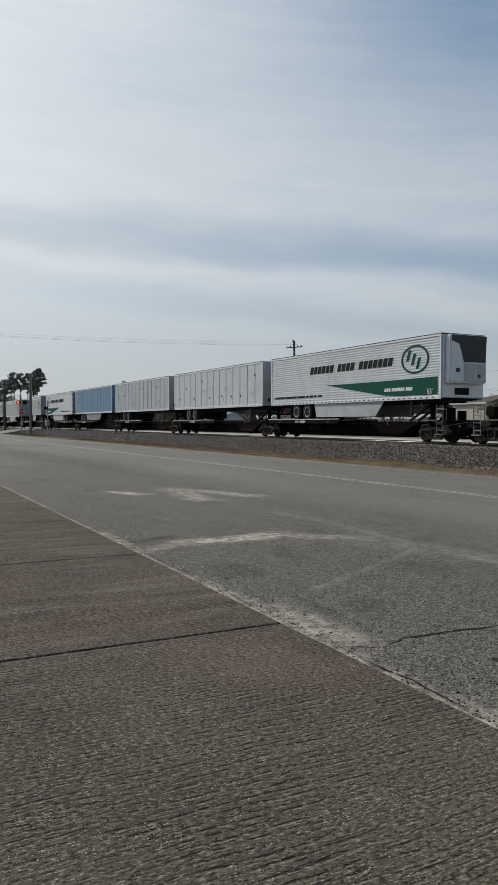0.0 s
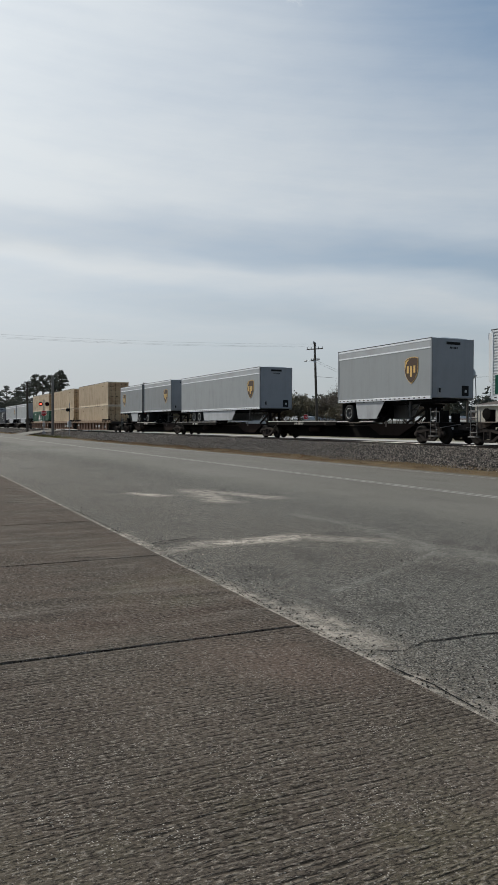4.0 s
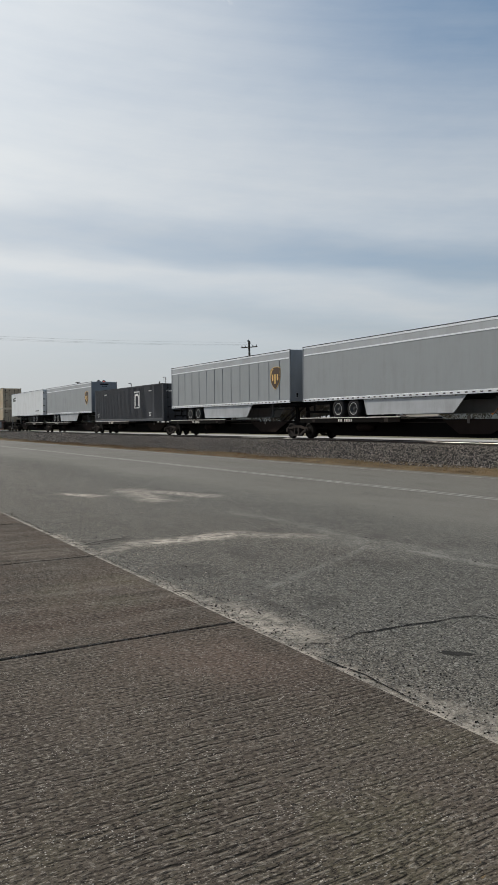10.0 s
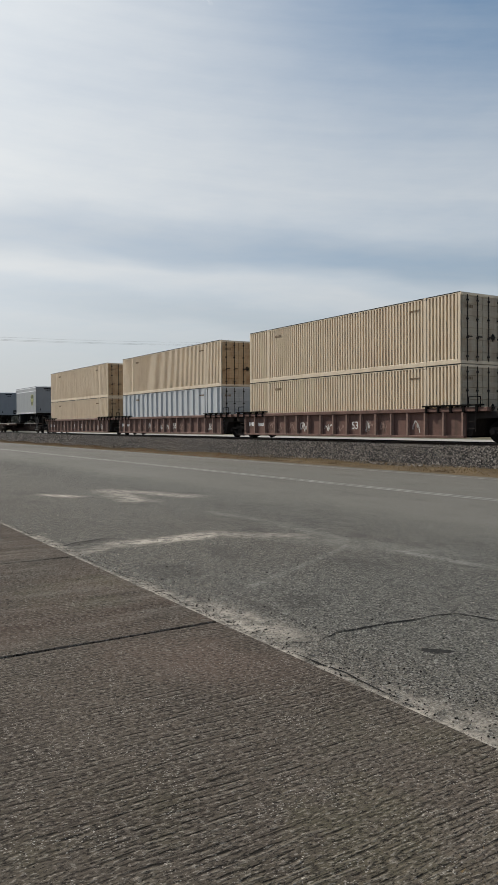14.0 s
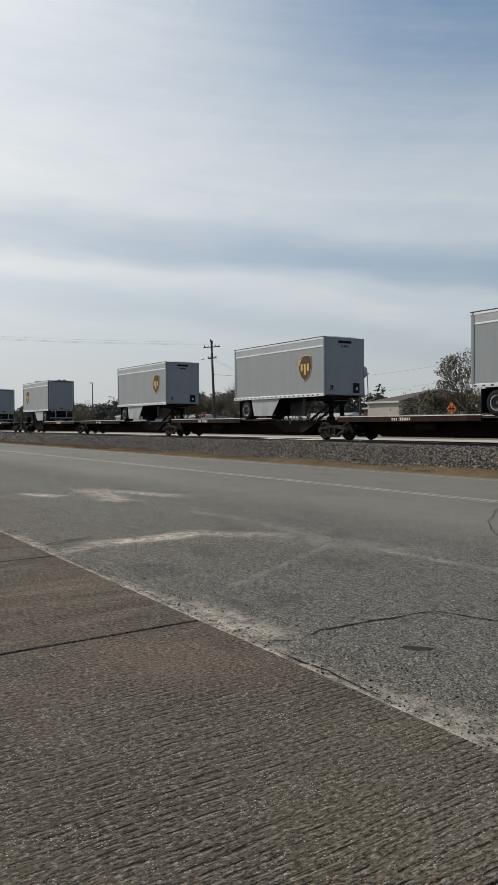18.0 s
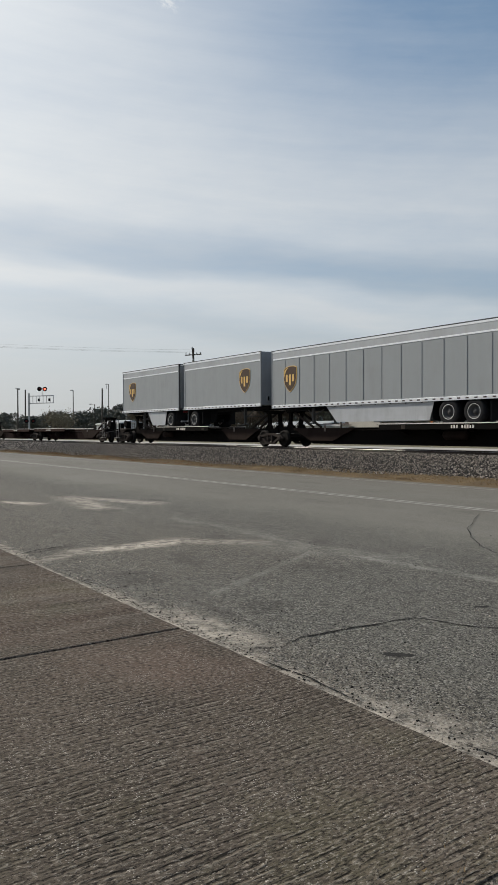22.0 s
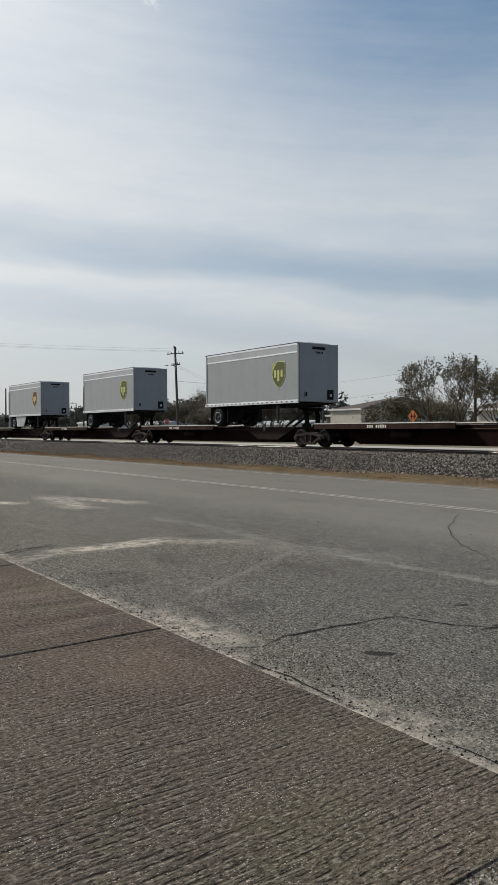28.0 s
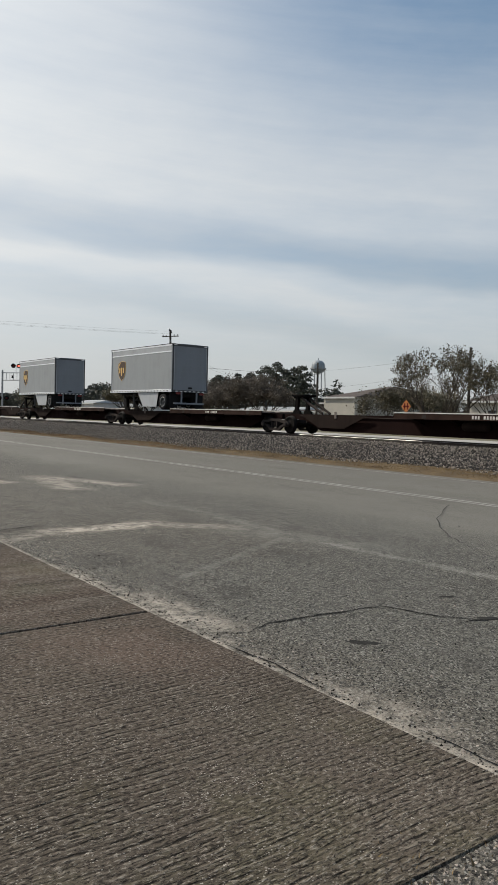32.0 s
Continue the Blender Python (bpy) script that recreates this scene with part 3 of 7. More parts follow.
setting("road", sheet([(ROAD_NEAR, -0.008), (ROAD_NEAR + 1.5, 0.002), (12.15, 0.015), (ROAD_FAR, -0.005), (ROAD_FAR + 0.08, -0.05)], -420, 400, 3), ROAD, "smooth grey two-lane asphalt road with a faded double line", "road")
setting("field", sheet([(33.8, 0.505), (70, 0.54), (700, 0.6)], -900, 300, 3), FIELD, "flat winter grass beyond the tracks", "field")
setting("service_strip", sheet([(27.6, 0.60), (30.0, 0.62), (33.4, 0.60), (34.0, 0.50)], -420, 420, 3), PALE_GRAVEL, "pale gravel strip beside the far rail", "gravel strip")
for y in (12.05, 12.27):
    setting("road_line", sheet([(y - 0.05, 0.019), (y + 0.05, 0.019)], -300, 200, 3), LINE, "faded worn painted road centre line", "road marking")
setting("road_line", sheet([(16.55, 0.006), (16.63, 0.006)], -300, 200, 3), LINE, "faint worn painted edge line", "road marking")

slabs = tagged(new("concrete_apron"), "brush-finished concrete apron in square slabs", "concrete pavement", kind="structure")
for i in range(-1, 9):
    x1 = -1.65 - 3.56 * (i + 1) + 3.56
    x0 = x1 - 3.56
    if i < 0:
        continue
    for y1, y0 in ((SLAB_EDGE, -1.2), (-1.2, -5.3)):
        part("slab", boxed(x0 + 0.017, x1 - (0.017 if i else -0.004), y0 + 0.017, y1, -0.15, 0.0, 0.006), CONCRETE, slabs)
part("joint_bed", shape(lambda bm: box(bm, -33.6, -1.66, -5.28, SLAB_EDGE - 0.01, -0.16, -0.06)), JOINT, slabs, "dark joint filler")


def ribbon(points, width, z, rng, rough=0.35):
    """A thin wavering strip along a line of points."""
    bm = bmesh.new()
    pts = []
    for (ax, ay), (bx, by) in zip(points, points[1:]):
        n = max(2, int(math.hypot(bx - ax, by - ay) / 0.07))
        pts += [(ax + (bx - ax) * i / n, ay + (by - ay) * i / n) for i in range(n)]
    pts.append(points[-1])
    prev = None
    jx = jy = 0.0
    for i, (x, y) in enumerate(pts):
        jx, jy = jx * 0.75 + rng.uniform(-1, 1) * 0.014, jy * 0.75 + rng.uniform(-1, 1) * 0.014
        w = width * rng.uniform(rough, 1.0) * min(1, (i + 1) / 6, (len(pts) - i) / 6)
        j = min(i + 1, len(pts) - 1)
        d = Vector((pts[j][0] - pts[j - 1][0], pts[j][1] - pts[j - 1][1])).normalized()
        cur = [bm.verts.new((x + jx - d.y * s * w, y + jy + d.x * s * w, z)) for s in (-0.5, 0.5)]
        if prev:
            bm.faces.new((prev[0], cur[0], cur[1], prev[1]))
        prev = cur
    return bm


rng = random.Random(4)
cracks = [([(-4.33, 3.33), (-4.43, 3.53), (-4.44, 3.74), (-4.45, 4.01), (-4.42, 4.29), (-4.36, 4.72), (-4.13, 4.8), (-3.84, 4.9), (-3.6, 5.1)], 0.018), ([(-3.72, 4.58), (-3.65, 4.76), (-3.65, 5.07), (-3.3, 5.6), (-2.7, 6.6)], 0.014),
          ([(-8.96, 11.48), (-8.5, 10.75), (-7.74, 9.61), (-7.02, 8.8), (-6.34, 8.22), (-5.68, 7.79)], 0.013),
          ([(-4.33, 3.33), (-4.4, 3.12), (-4.5, 2.98)], 0.012), ([(-2.5, 3.0), (-2.1, 3.0), (-1.7, 3.03), (-1.2, 2.97)], 0.010), ([(-2.3, 3.06), (-2.2, 3.2), (-1.9, 3.25)], 0.010), ([(-4.3, 2.96), (-3.9, 2.99), (-3.5, 3.01), (-3.2, 3.0)], 0.012),
          ([(-9.67, 2.95), (-9.6, 3.0), (-9.8, 3.3), (-9.9, 3.62), (-10.03, 3.93)], 0.03)]
for pts, w in cracks:
    setting("crack", ribbon(pts, w * (1.8 if max(p[1] for p in pts) < 7.0 else 1.3), -0.003 if max(p[1] for p in pts) < 7.0 else 0.0195, rng), CRACK, "dark open crack in the asphalt", "crack")
for x, y, r, lean in ((-3.70, 3.85, 0.056, 0.75), (-4.28, 5.52, 0.035, 0.5), (-3.62, 5.22, 0.05, 0.6)):
    bm = bmesh.new()
    c = bm.verts.new((x, y, -0.0055))
    ring = []
    for i in range(22):
        a = i * math.tau / 22
        u, v = math.cos(a) * r * rng.uniform(0.6, 1.25), math.sin(a) * r * rng.uniform(1.7, 2.5)
        ring.append(bm.verts.new((x + u * math.cos(lean) + v * math.sin(lean), y - u * math.sin(lean) + v * math.cos(lean), -0.0055)))
    for i in range(22):
        bm.faces.new((c, ring[i], ring[(i + 1) % 22]))
    setting("patch", bm, DARK_SPOT, "small dark hollow in the asphalt", "pothole")


def scatter(n, x0, x1, place, size, material, name, label, category, seed):
    """Many small loose stones in one object."""
    r = np.random.RandomState(seed)
    base = np.array([(1, 0, 0), (-1, 0, 0), (0, 1, 0), (0, -1, 0), (0, 0, 1), (0, 0, -1)], float)
    tri = np.array([(0, 2, 4), (2, 1, 4), (1, 3, 4), (3, 0, 4), (2, 0, 5), (1, 2, 5), (3, 1, 5), (0, 3, 5)])
    xs = x0 + (x1 - x0) * r.rand(n)
    pos = np.array([place(x, r.rand(), r.rand()) for x in xs])
    s = size[0] + (size[1] - size[0]) * r.rand(n) ** 2
    v = base[None] * (0.6 + 0.7 * r.rand(n, 6, 1)) * s[:, None, None]
    v[:, :, 2] *= 0.75
    a = r.rand(n) * 6.28
    co, si = np.cos(a)[:, None], np.sin(a)[:, None]
    b = r.rand(n)[:, None] * 1.2
    x, y, z = v[:, :, 0], v[:, :, 1], v[:, :, 2]
    y, z = y * np.cos(b) - z * np.sin(b), y * np.sin(b) + z * np.cos(b)
    x, y = x * co - y * si, x * si + y * co
    v = np.stack([x, y, z], 2) + pos[:, None]
    f = tri[None] + (np.arange(n) * 6)[:, None, None]
    return tagged(from_data(name, v.reshape(-1, 3).tolist(), f.reshape(-1, 3).tolist(), material), label, category, kind="stuff")


def bed_height(y):
    """Height of the ballast shoulder."""
    for (a, za), (b, zb) in zip(BED, BED[1:]):
        if a <= y <= b:
            return za + (zb - za) * (y - a) / (b - a)
    return 0.2


BED = [(18.7, 0.06), (19.4, 0.18), (22.3, 0.56), (22.9, 0.60), (26.1, 0.60), (26.7, 0.56), (28.0, 0.40)]
setting("track_bed", sheet(BED, -1500, 900, 5), BALLAST_GAP_SHADE, "grey crushed-stone railway ballast bed", "track bed")


def on_bed(x, a, b):
    y = 18.55 + (23.4 - 18.55) * a + 0.3 * math.sin(x * 0.7) * (1 - a)
    return x, y, bed_height(max(18.7, y)) + 0.005 + 0.055 * b


scatter(46000, -62, -6, on_bed, (0.022, 0.047), STONE, "ballast", "loose grey crushed-stone ballast beside the rail", "ballast", 1)
scatter(16000, -150, -62, on_bed, (0.045, 0.09), STONE, "ballast", "loose grey crushed-stone ballast beside the rail", "ballast", 2)
scatter(3000, -70, -5, lambda x, a, b: (x, 23.9 + 1.2 * a, 0.6 + 0.02 * b), (0.04, 0.08), STONE, "ballast", "loose ballast between the rails", "ballast", 3)
scatter(1500, -14, -1.2, lambda x, a, b: (x, 3.0 + 2.6 * a * a * a, -0.006 + 0.004 * b), (0.004, 0.012), STONE, "grit", "loose grit washed along the slab edge", "gravel", 5)
scatter(700, -9.5, -1.2, lambda x, a, b: (x, 2.95 + 0.40 * a * a * a + 0.04 * math.sin(x * 5), -0.007 + 0.002 * b), (0.003, 0.010), STONE, "grit", "crumbled tan concrete rubble along the slab edge", "gravel", 8)
scatter(650, -7.2, -1.2, lambda x, a, b: (x, 2.96 + 0.6 * a * a, -0.007 + 0.002 * b), (0.003, 0.010), CRACK, "pebbles", "dark asphalt crumbs along the slab edge", "gravel", 9)
scatter(750, -24, -3.0, lambda x, a, b: (x, 3.2 + 6.5 * a, -0.006 + 0.002 * b), (0.003, 0.014), CRACK, "pebbles", "scattered dark pebbles on the asphalt", "gravel", 6)
scatter(14000, -1.64, 0.4, lambda x, a, b: (x, 1.0 + 1.85 * a, -0.01 + 0.004 * b), (0.004, 0.010), STONE, "gravel", "coarse grey gravel past the slab end", "gravel", 7)

rail_profile = [(-0.07, 0), (0.07, 0), (0.07, 0.012), (0.012, 0.03), (0.012, 0.13), (0.036, 0.14), (0.036, 0.172), (-0.036, 0.172), (-0.036, 0.14), (-0.012, 0.13), (-0.012, 0.03), (-0.07, 0.012)]
for y in (TRACK_Y - 0.755, TRACK_Y + 0.755):
    rail = tagged(part("rail", shape(lambda bm: prism(bm, [(a + y, b + RAIL_Z - 0.18) for a, b in rail_profile], "x", -1500, 900)), STEEL), "steel railway rail on timber ties", "rail", "rails of the track", "structure")
    part("rail_head", shape(lambda bm: prism(bm, [(y - 0.034, RAIL_Z - 0.009), (y + 0.034, RAIL_Z - 0.009), (y + 0.028, RAIL_Z), (y - 0.028, RAIL_Z)], "x", -1500, 900)), RAILHEAD, rail, "polished running surface")
ties = tagged(new("railway_ties"), "dark creosoted timber ties in the ballast", "railway ties", kind="structure")
tie_mesh = None
for i in range(240):
    at = (-4 - 0.5 * i, TRACK_Y, 0)
    if tie_mesh is None:
        tie_mesh = part("tie", boxed(-0.11, 0.11, -1.3, 1.3, 0.46, 0.615, 0.012), TIE, ties, at=at).data
    else:
        part("tie", tie_mesh, None, ties, at=at)


def tufts(n, x0, x1, y0, y1, zf, h, material, name, label, seed, clump=0.5):
    """Blades of grass in one object."""
    r = np.random.RandomState(seed)
    verts, faces = [], []
    while len(faces) < n:
        cx, cy = x0 + (x1 - x0) * r.rand(), y0 + (y1 - y0) * r.rand() + 0.12 * math.sin(x0 + len(faces))
        for _ in range(int(4 + 14 * r.rand())):
            x, y = cx + r.randn() * 0.10 * (1 + clump), cy + r.randn() * 0.07
            hh, a, lean = h * (0.35 + 0.8 * r.rand()), r.rand() * 6.28, 0.5 * h
            w = 0.006 + 0.010 * r.rand()
            z = zf(y)
            k = len(verts)
            dx, dy = math.cos(a) * w, math.sin(a) * w
            verts += [(x - dx, y - dy, z), (x + dx, y + dy, z), (x + lean * r.randn(), y + lean * r.randn(), z + hh)]
            faces.append((k, k + 1, k + 2))
    return tagged(from_data(name, verts, faces, material), label, "grass", kind="stuff")


def verge(y):
    return -0.02 + max(0.0, min(1.0, (y - 17.3) / 1.7)) * 0.14


tufts(15000, -75, -6, 17.55, 18.7, verge, 0.045, BLADE, "dry_grass", "dry tan winter grass along the road edge", 11, 3.0)
tufts(5000, -75, -6, 18.3, 19.1, verge, 0.06, BLADE, "dry_grass", "taller dry tan winter grass beside the ballast", 15, 2.0)
tufts(5000, -150, -75, 17.4, 19.2, verge, 0.10, BLADE, "dry_grass", "dry tan winter grass along the road edge", 12, 3.0)
scatter(1500, -75, -28, lambda x, a, b: (x, 17.2 + 1.9 * a, verge(17.2 + 1.9 * a) + 0.015 * b), (0.015, 0.05), LITTER, "leaf_litter", "reddish dead leaves strewn in the grass", "leaves", 16)
tufts(3500, -110, -88, 17.3, 19.8, verge, 0.16, GREEN_BLADE, "green_grass", "green weeds beside the level crossing", 13)
tufts(260, -1.62, -1.2, 1.55, 2.9, lambda y: -0.03, 0.05, BLADE, "weeds", "sparse dry weeds at the slab end", 14)

# ---- the train ----
# each thing of the train has a place u along it; the train's way s is keyed in motions()
MOVES = []
DECK, FLOOR, TOP = 1.08, 2.09, 5.07      # heights above the rail
UPS = paint("grey_trailer_paint", (0.285, 0.300, 0.306), (0.21, 0.21, 0.205), 0.4, 0.38, wave=0.30)
UPS_DARKER = paint("darker_grey_trailer_paint", (0.205, 0.216, 0.222), (0.15, 0.15, 0.147), 0.4, 0.42, wave=0.30)
UPS_END = paint("grey_trailer_end", (0.225, 0.24, 0.26), (0.13, 0.13, 0.135), 0.4, 0.5)
ROLL_DOOR = paint("blue_grey_roll_door", (0.205, 0.222, 0.245), (0.15, 0.15, 0.155), 0.4, 0.5)
WHITE = paint("white_trailer_paint", (0.70, 0.715, 0.72), (0.40, 0.39, 0.37), 0.35, 0.4)
OFFWHITE = paint("chalky_white_paint", (0.50, 0.515, 0.525), (0.32, 0.32, 0.31), 0.45, 0.5, wave=0.25)
SILVER = paint("weathered_aluminium", (0.395, 0.41, 0.425), (0.27, 0.27, 0.27), 0.5, 0.45, 0.2, wave=0.35)
BLUE = paint("faded_blue_paint", (0.125, 0.215, 0.315), (0.10, 0.16, 0.23), 0.5, 0.5, wave=0.3)
CHARCOAL = paint("charcoal_container_paint", (0.040, 0.044, 0.055), (0.07, 0.06, 0.055), 0.4, 0.5)
TAN = paint("tan_container_paint", (0.62, 0.505, 0.36), (0.30, 0.205, 0.125), 0.60, 0.55)
TAN_RUST = paint("rusty_tan_doors", (0.47, 0.33, 0.19), (0.24, 0.105, 0.045), 1.0, 0.65)
CREAM = paint("pale_cream_container_paint", (0.68, 0.565, 0.42), (0.40, 0.27, 0.165), 0.45, 0.55)
CREAM_DOOR = paint("stained_cream_doors", (0.42, 0.35, 0.26), (0.20, 0.12, 0.07), 0.9, 0.65)
GREEN_BOX = paint("green_container_paint", (0.020, 0.105, 0.062), (0.04, 0.06, 0.045), 0.4, 0.5)
# chord paint holds its sunlit tone, side paint the shade below it
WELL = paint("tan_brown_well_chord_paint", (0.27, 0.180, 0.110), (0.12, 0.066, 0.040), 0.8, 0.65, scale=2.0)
WELL_SIDE_SHADED = paint("grimy_shaded_well_side_paint", (0.128, 0.061, 0.032), (0.050, 0.027, 0.018), 0.9, 0.7, scale=2.0)
WELL_RED = paint("oxide_well_car_paint", (0.140, 0.070, 0.053), (0.060, 0.042, 0.034), 0.9, 0.7, scale=2.2)
# ribs paler than the red wall: the light they catch is painted in
WELL_RIB_LIT = paint("scuffed_lit_well_rib_paint", (0.30, 0.190, 0.150), (0.11, 0.072, 0.056), 0.7, 0.7, scale=2.0)
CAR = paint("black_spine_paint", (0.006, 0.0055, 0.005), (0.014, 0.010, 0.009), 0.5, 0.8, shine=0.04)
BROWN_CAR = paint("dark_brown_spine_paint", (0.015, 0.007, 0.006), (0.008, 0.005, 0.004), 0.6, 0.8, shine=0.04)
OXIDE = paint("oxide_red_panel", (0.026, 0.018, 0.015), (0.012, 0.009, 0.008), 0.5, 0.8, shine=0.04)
DECKTOP = paint("worn_deck_steel", (0.17, 0.14, 0.12), (0.07, 0.055, 0.045), 0.6, 0.6, 0.2)
TRUCKS = paint("dusty_truck_steel", (0.036, 0.030, 0.027), (0.100, 0.082, 0.070), 0.5, 0.8, shine=0.04)
LADDER = paint("worn_grey_ladder_paint", (0.20, 0.19, 0.18), (0.08, 0.07, 0.06), 0.5, 0.6)
WHEEL = paint("wheel_steel", (0.010, 0.009, 0.008), (0.022, 0.017, 0.014), 0.5, 0.7, 0.0, shine=0.08)
TYRE = plain("tyre_rubber", (0.018, 0.018, 0.019), 0.85)
RIM = paint("grey_steel_rim", (0.075, 0.075, 0.075), (0.03, 0.029, 0.028), 0.8, 0.6)
RIM_EDGE = paint("pale_rim_edge", (0.55, 0.55, 0.54), (0.25, 0.24, 0.22), 0.6, 0.5)
GUTTER = plain("dark_roof_gutter", (0.045, 0.048, 0.052), 0.6)
DARK_END = paint("dark_trailer_end", (0.055, 0.060, 0.066), (0.09, 0.085, 0.08), 0.5, 0.5)
PALE_EDGE = paint("pale_scraped_edge", (0.66, 0.62, 0.57), (0.22, 0.18, 0.155), 0.7, 0.6, streak=False, scale=2.5)
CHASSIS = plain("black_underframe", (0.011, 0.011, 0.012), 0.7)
TRIM = plain("bright_aluminium_trim", (0.72, 0.74, 0.76), 0.35, 0.15)
BRIGHT = plain("white_stripe", (0.84, 0.86, 0.88), 0.4)
TAPE_RED = plain("red_reflective_tape", (0.040, 0.018, 0.018), 0.5)
TAPE_WHITE = plain("white_reflective_tape", (0.75, 0.75, 0.74), 0.4)
BROWN = plain("brown_shield_paint", (0.060, 0.030, 0.014), 0.5)
GOLD = plain("gold_shield_paint", (0.70, 0.45, 0.14), 0.45)
LIME = plain("yellow_green_shield_paint", (0.55, 0.56, 0.20), 0.45)
OLIVE = plain("dark_olive_shield_paint", (0.085, 0.088, 0.022), 0.5)
DECK_RUST = paint("rusty_deck_edge_paint", (0.042, 0.025, 0.020), (0.014, 0.009, 0.008), 0.7, 0.8, shine=0.05)
INK = plain("black_lettering", (0.012, 0.018, 0.018), 0.7)
TEAL = plain("dark_green_graphic", (0.008, 0.072, 0.050), 0.7)
GLASSY = plain("black_grille", (0.008, 0.009, 0.011), 0.35)
PALE_INK = plain("white_lettering", (0.78, 0.78, 0.76), 0.5)
SKIRT = paint("pale_side_skirt", (0.42, 0.43, 0.445), (0.20, 0.195, 0.19), 0.5, 0.45)
GRAFFITI = plain("chalky_pink_paint", (0.30, 0.20, 0.165), 0.7)
FADED_INK = plain("faded_brown_lettering", (0.20, 0.14, 0.09), 0.7)
LENS_RED = plain("tail_light_red", (0.16, 0.012, 0.012), 0.3)
SHARED = {}


def shared(name, key, build, material, parent, at=(0, 0, 0), label="", smooth=False, turn=0.0):
    """A part whose mesh is built once and shared by alike parts."""
    if key not in SHARED:
        ob = part(name, build(), material, parent, label, at, smooth)
        SHARED[key] = ob.data
    else:
        ob = part(name, SHARED[key], None, parent, label, at)
    if turn:
        ob.rotation_euler = (0, 0, radians(turn))
    return ob


def moving(ob, u, z=0.0, y=0.0, turn=0.0):
    MOVES.append((ob, u, TRACK_Y + y, RAIL_Z + z, turn))
    ob.matrix_basis = pose(u, TRACK_Y + y, RAIL_Z + z, 0, 0, turn)
    return ob


def text(body, size, material, parent, at, turn=(90, 0, 0), name="lettering"):
    cu = bpy.data.curves.new(name, "FONT")
    cu.body, cu.size, cu.extrude, cu.align_x, cu.align_y = body, size, 0.004, "CENTER", "CENTER"
    cu.materials.append(material)
    ob = new(name, cu)
    ob.parent = parent
    ob.matrix_basis = pose(*at, *turn)
    return ob


# -- trucks --
def wheel_mesh():
    bm = bmesh.new()
    lathe(bm, [(0.10, -0.09), (0.13, -0.075), (0.30, -0.03), (0.345, -0.066), (0.42, -0.066), (0.425, 0.05), (0.455, 0.062), (0.455, 0.085), (0.34, 0.085), (0.30, 0.03), (0.12, 0.06), (0.09, 0.06)], 24)
    return bm


def side_frame_mesh():
    """A cast truck side frame with its window, spring nest and bearing adapters."""
    bm = bmesh.new()
    outer = [(-1.12, 0.52), (-0.98, 0.64), (-0.55, 0.66), (-0.30, 0.74), (0.30, 0.74), (0.55, 0.66), (0.98, 0.64), (1.12, 0.52), (1.10, 0.42), (0.78, 0.40), (0.62, 0.34), (0.36, 0.14), (-0.36, 0.14), (-0.62, 0.34), (-0.78, 0.40), (-1.10, 0.42)]
    inner = [(-0.80, 0.49), (-0.78, 0.53), (-0.50, 0.55), (-0.24, 0.62), (0.24, 0.62), (0.50, 0.55), (0.78, 0.53), (0.80, 0.49), (0.79, 0.475), (0.70, 0.46), (0.52, 0.42), (0.30, 0.26), (-0.30, 0.26), (-0.52, 0.42), (-0.70, 0.46), (-0.79, 0.475)]
    n = len(outer)
    rings = [[bm.verts.new((x, y, z)) for x, z in loop] for loop, y in ((outer, -0.07), (inner, -0.07), (inner, 0.07), (outer, 0.07))]
    for k in range(4):
        a, b = rings[k], rings[(k + 1) % 4]
        for i in range(n):
            bm.faces.new((a[i], a[(i + 1) % n], b[(i + 1) % n], b[i]))
    for x in (-0.89, 0.89):
        lathe(bm, [(0.0, -0.17), (0.10, -0.16), (0.13, -0.12), (0.13, 0.08)], 12, "y", (x, 0, 0.455))
    for x in (-0.14, 0, 0.14):
        for z in (0.29, 0.35, 0.41, 0.47):
            lathe(bm, [(0.035, z), (0.06, z + 0.01), (0.06, z + 0.035), (0.035, z + 0.045)], 8, "z", (x, 0, 0))
    for x in (-0.2, 0.2):
        box(bm, x - 0.03, x + 0.03, -0.09, 0.09, 0.25, 0.62)
    return bm


def bolster_mesh():
    bm = bmesh.new()
    box(bm, -0.22, 0.22, -0.98, 0.98, 0.44, 0.70)
    lathe(bm, [(0.3, 0.70), (0.3, 0.78)], 14, "z")
    for s in (-1, 1):
        for x in (-0.42, 0.42):
            box(bm, x - 0.05, x + 0.05, -0.85, 0.85, 0.30, 0.42)
    return bm


def truck(car, x):
    t = shared("truck", "bolster", bolster_mesh, TRUCKS, car, (x, 0, 0), "cast steel truck with dusty side frames")
    for s in (-1, 1):
        shared("side_frame", "side_frame", side_frame_mesh, TRUCKS, t, (0, s * 0.99, 0))
    for ax in (-0.89, 0.89):
        shared("axle", "axle", lambda: shape(lambda bm: tube(bm, (0, -0.95, 0), (0, 0.95, 0), 0.08, seg=10)), WHEEL, t, (ax, 0, 0.455))
        for s in (-1, 1):
            shared("wheel", "rail_wheel", wheel_mesh, WHEEL, t, (ax, s * 0.755, 0.455), "dark steel railway wheel", True, 180 if s > 0 else 0)
    return t


# -- spine cars --
def hitch_leg(s):
    bm = bmesh.new()
    prism(bm, [(-0.26, 0.0), (0.26, 0.0), (0.26, 0.12), (0.15, 0.2), (0.06, 0.9), (-0.10, 0.9), (-0.07, 0.2), (-0.26, 0.12)], "y", s * 0.36 - 0.07, s * 0.36 + 0.07)
    return bm


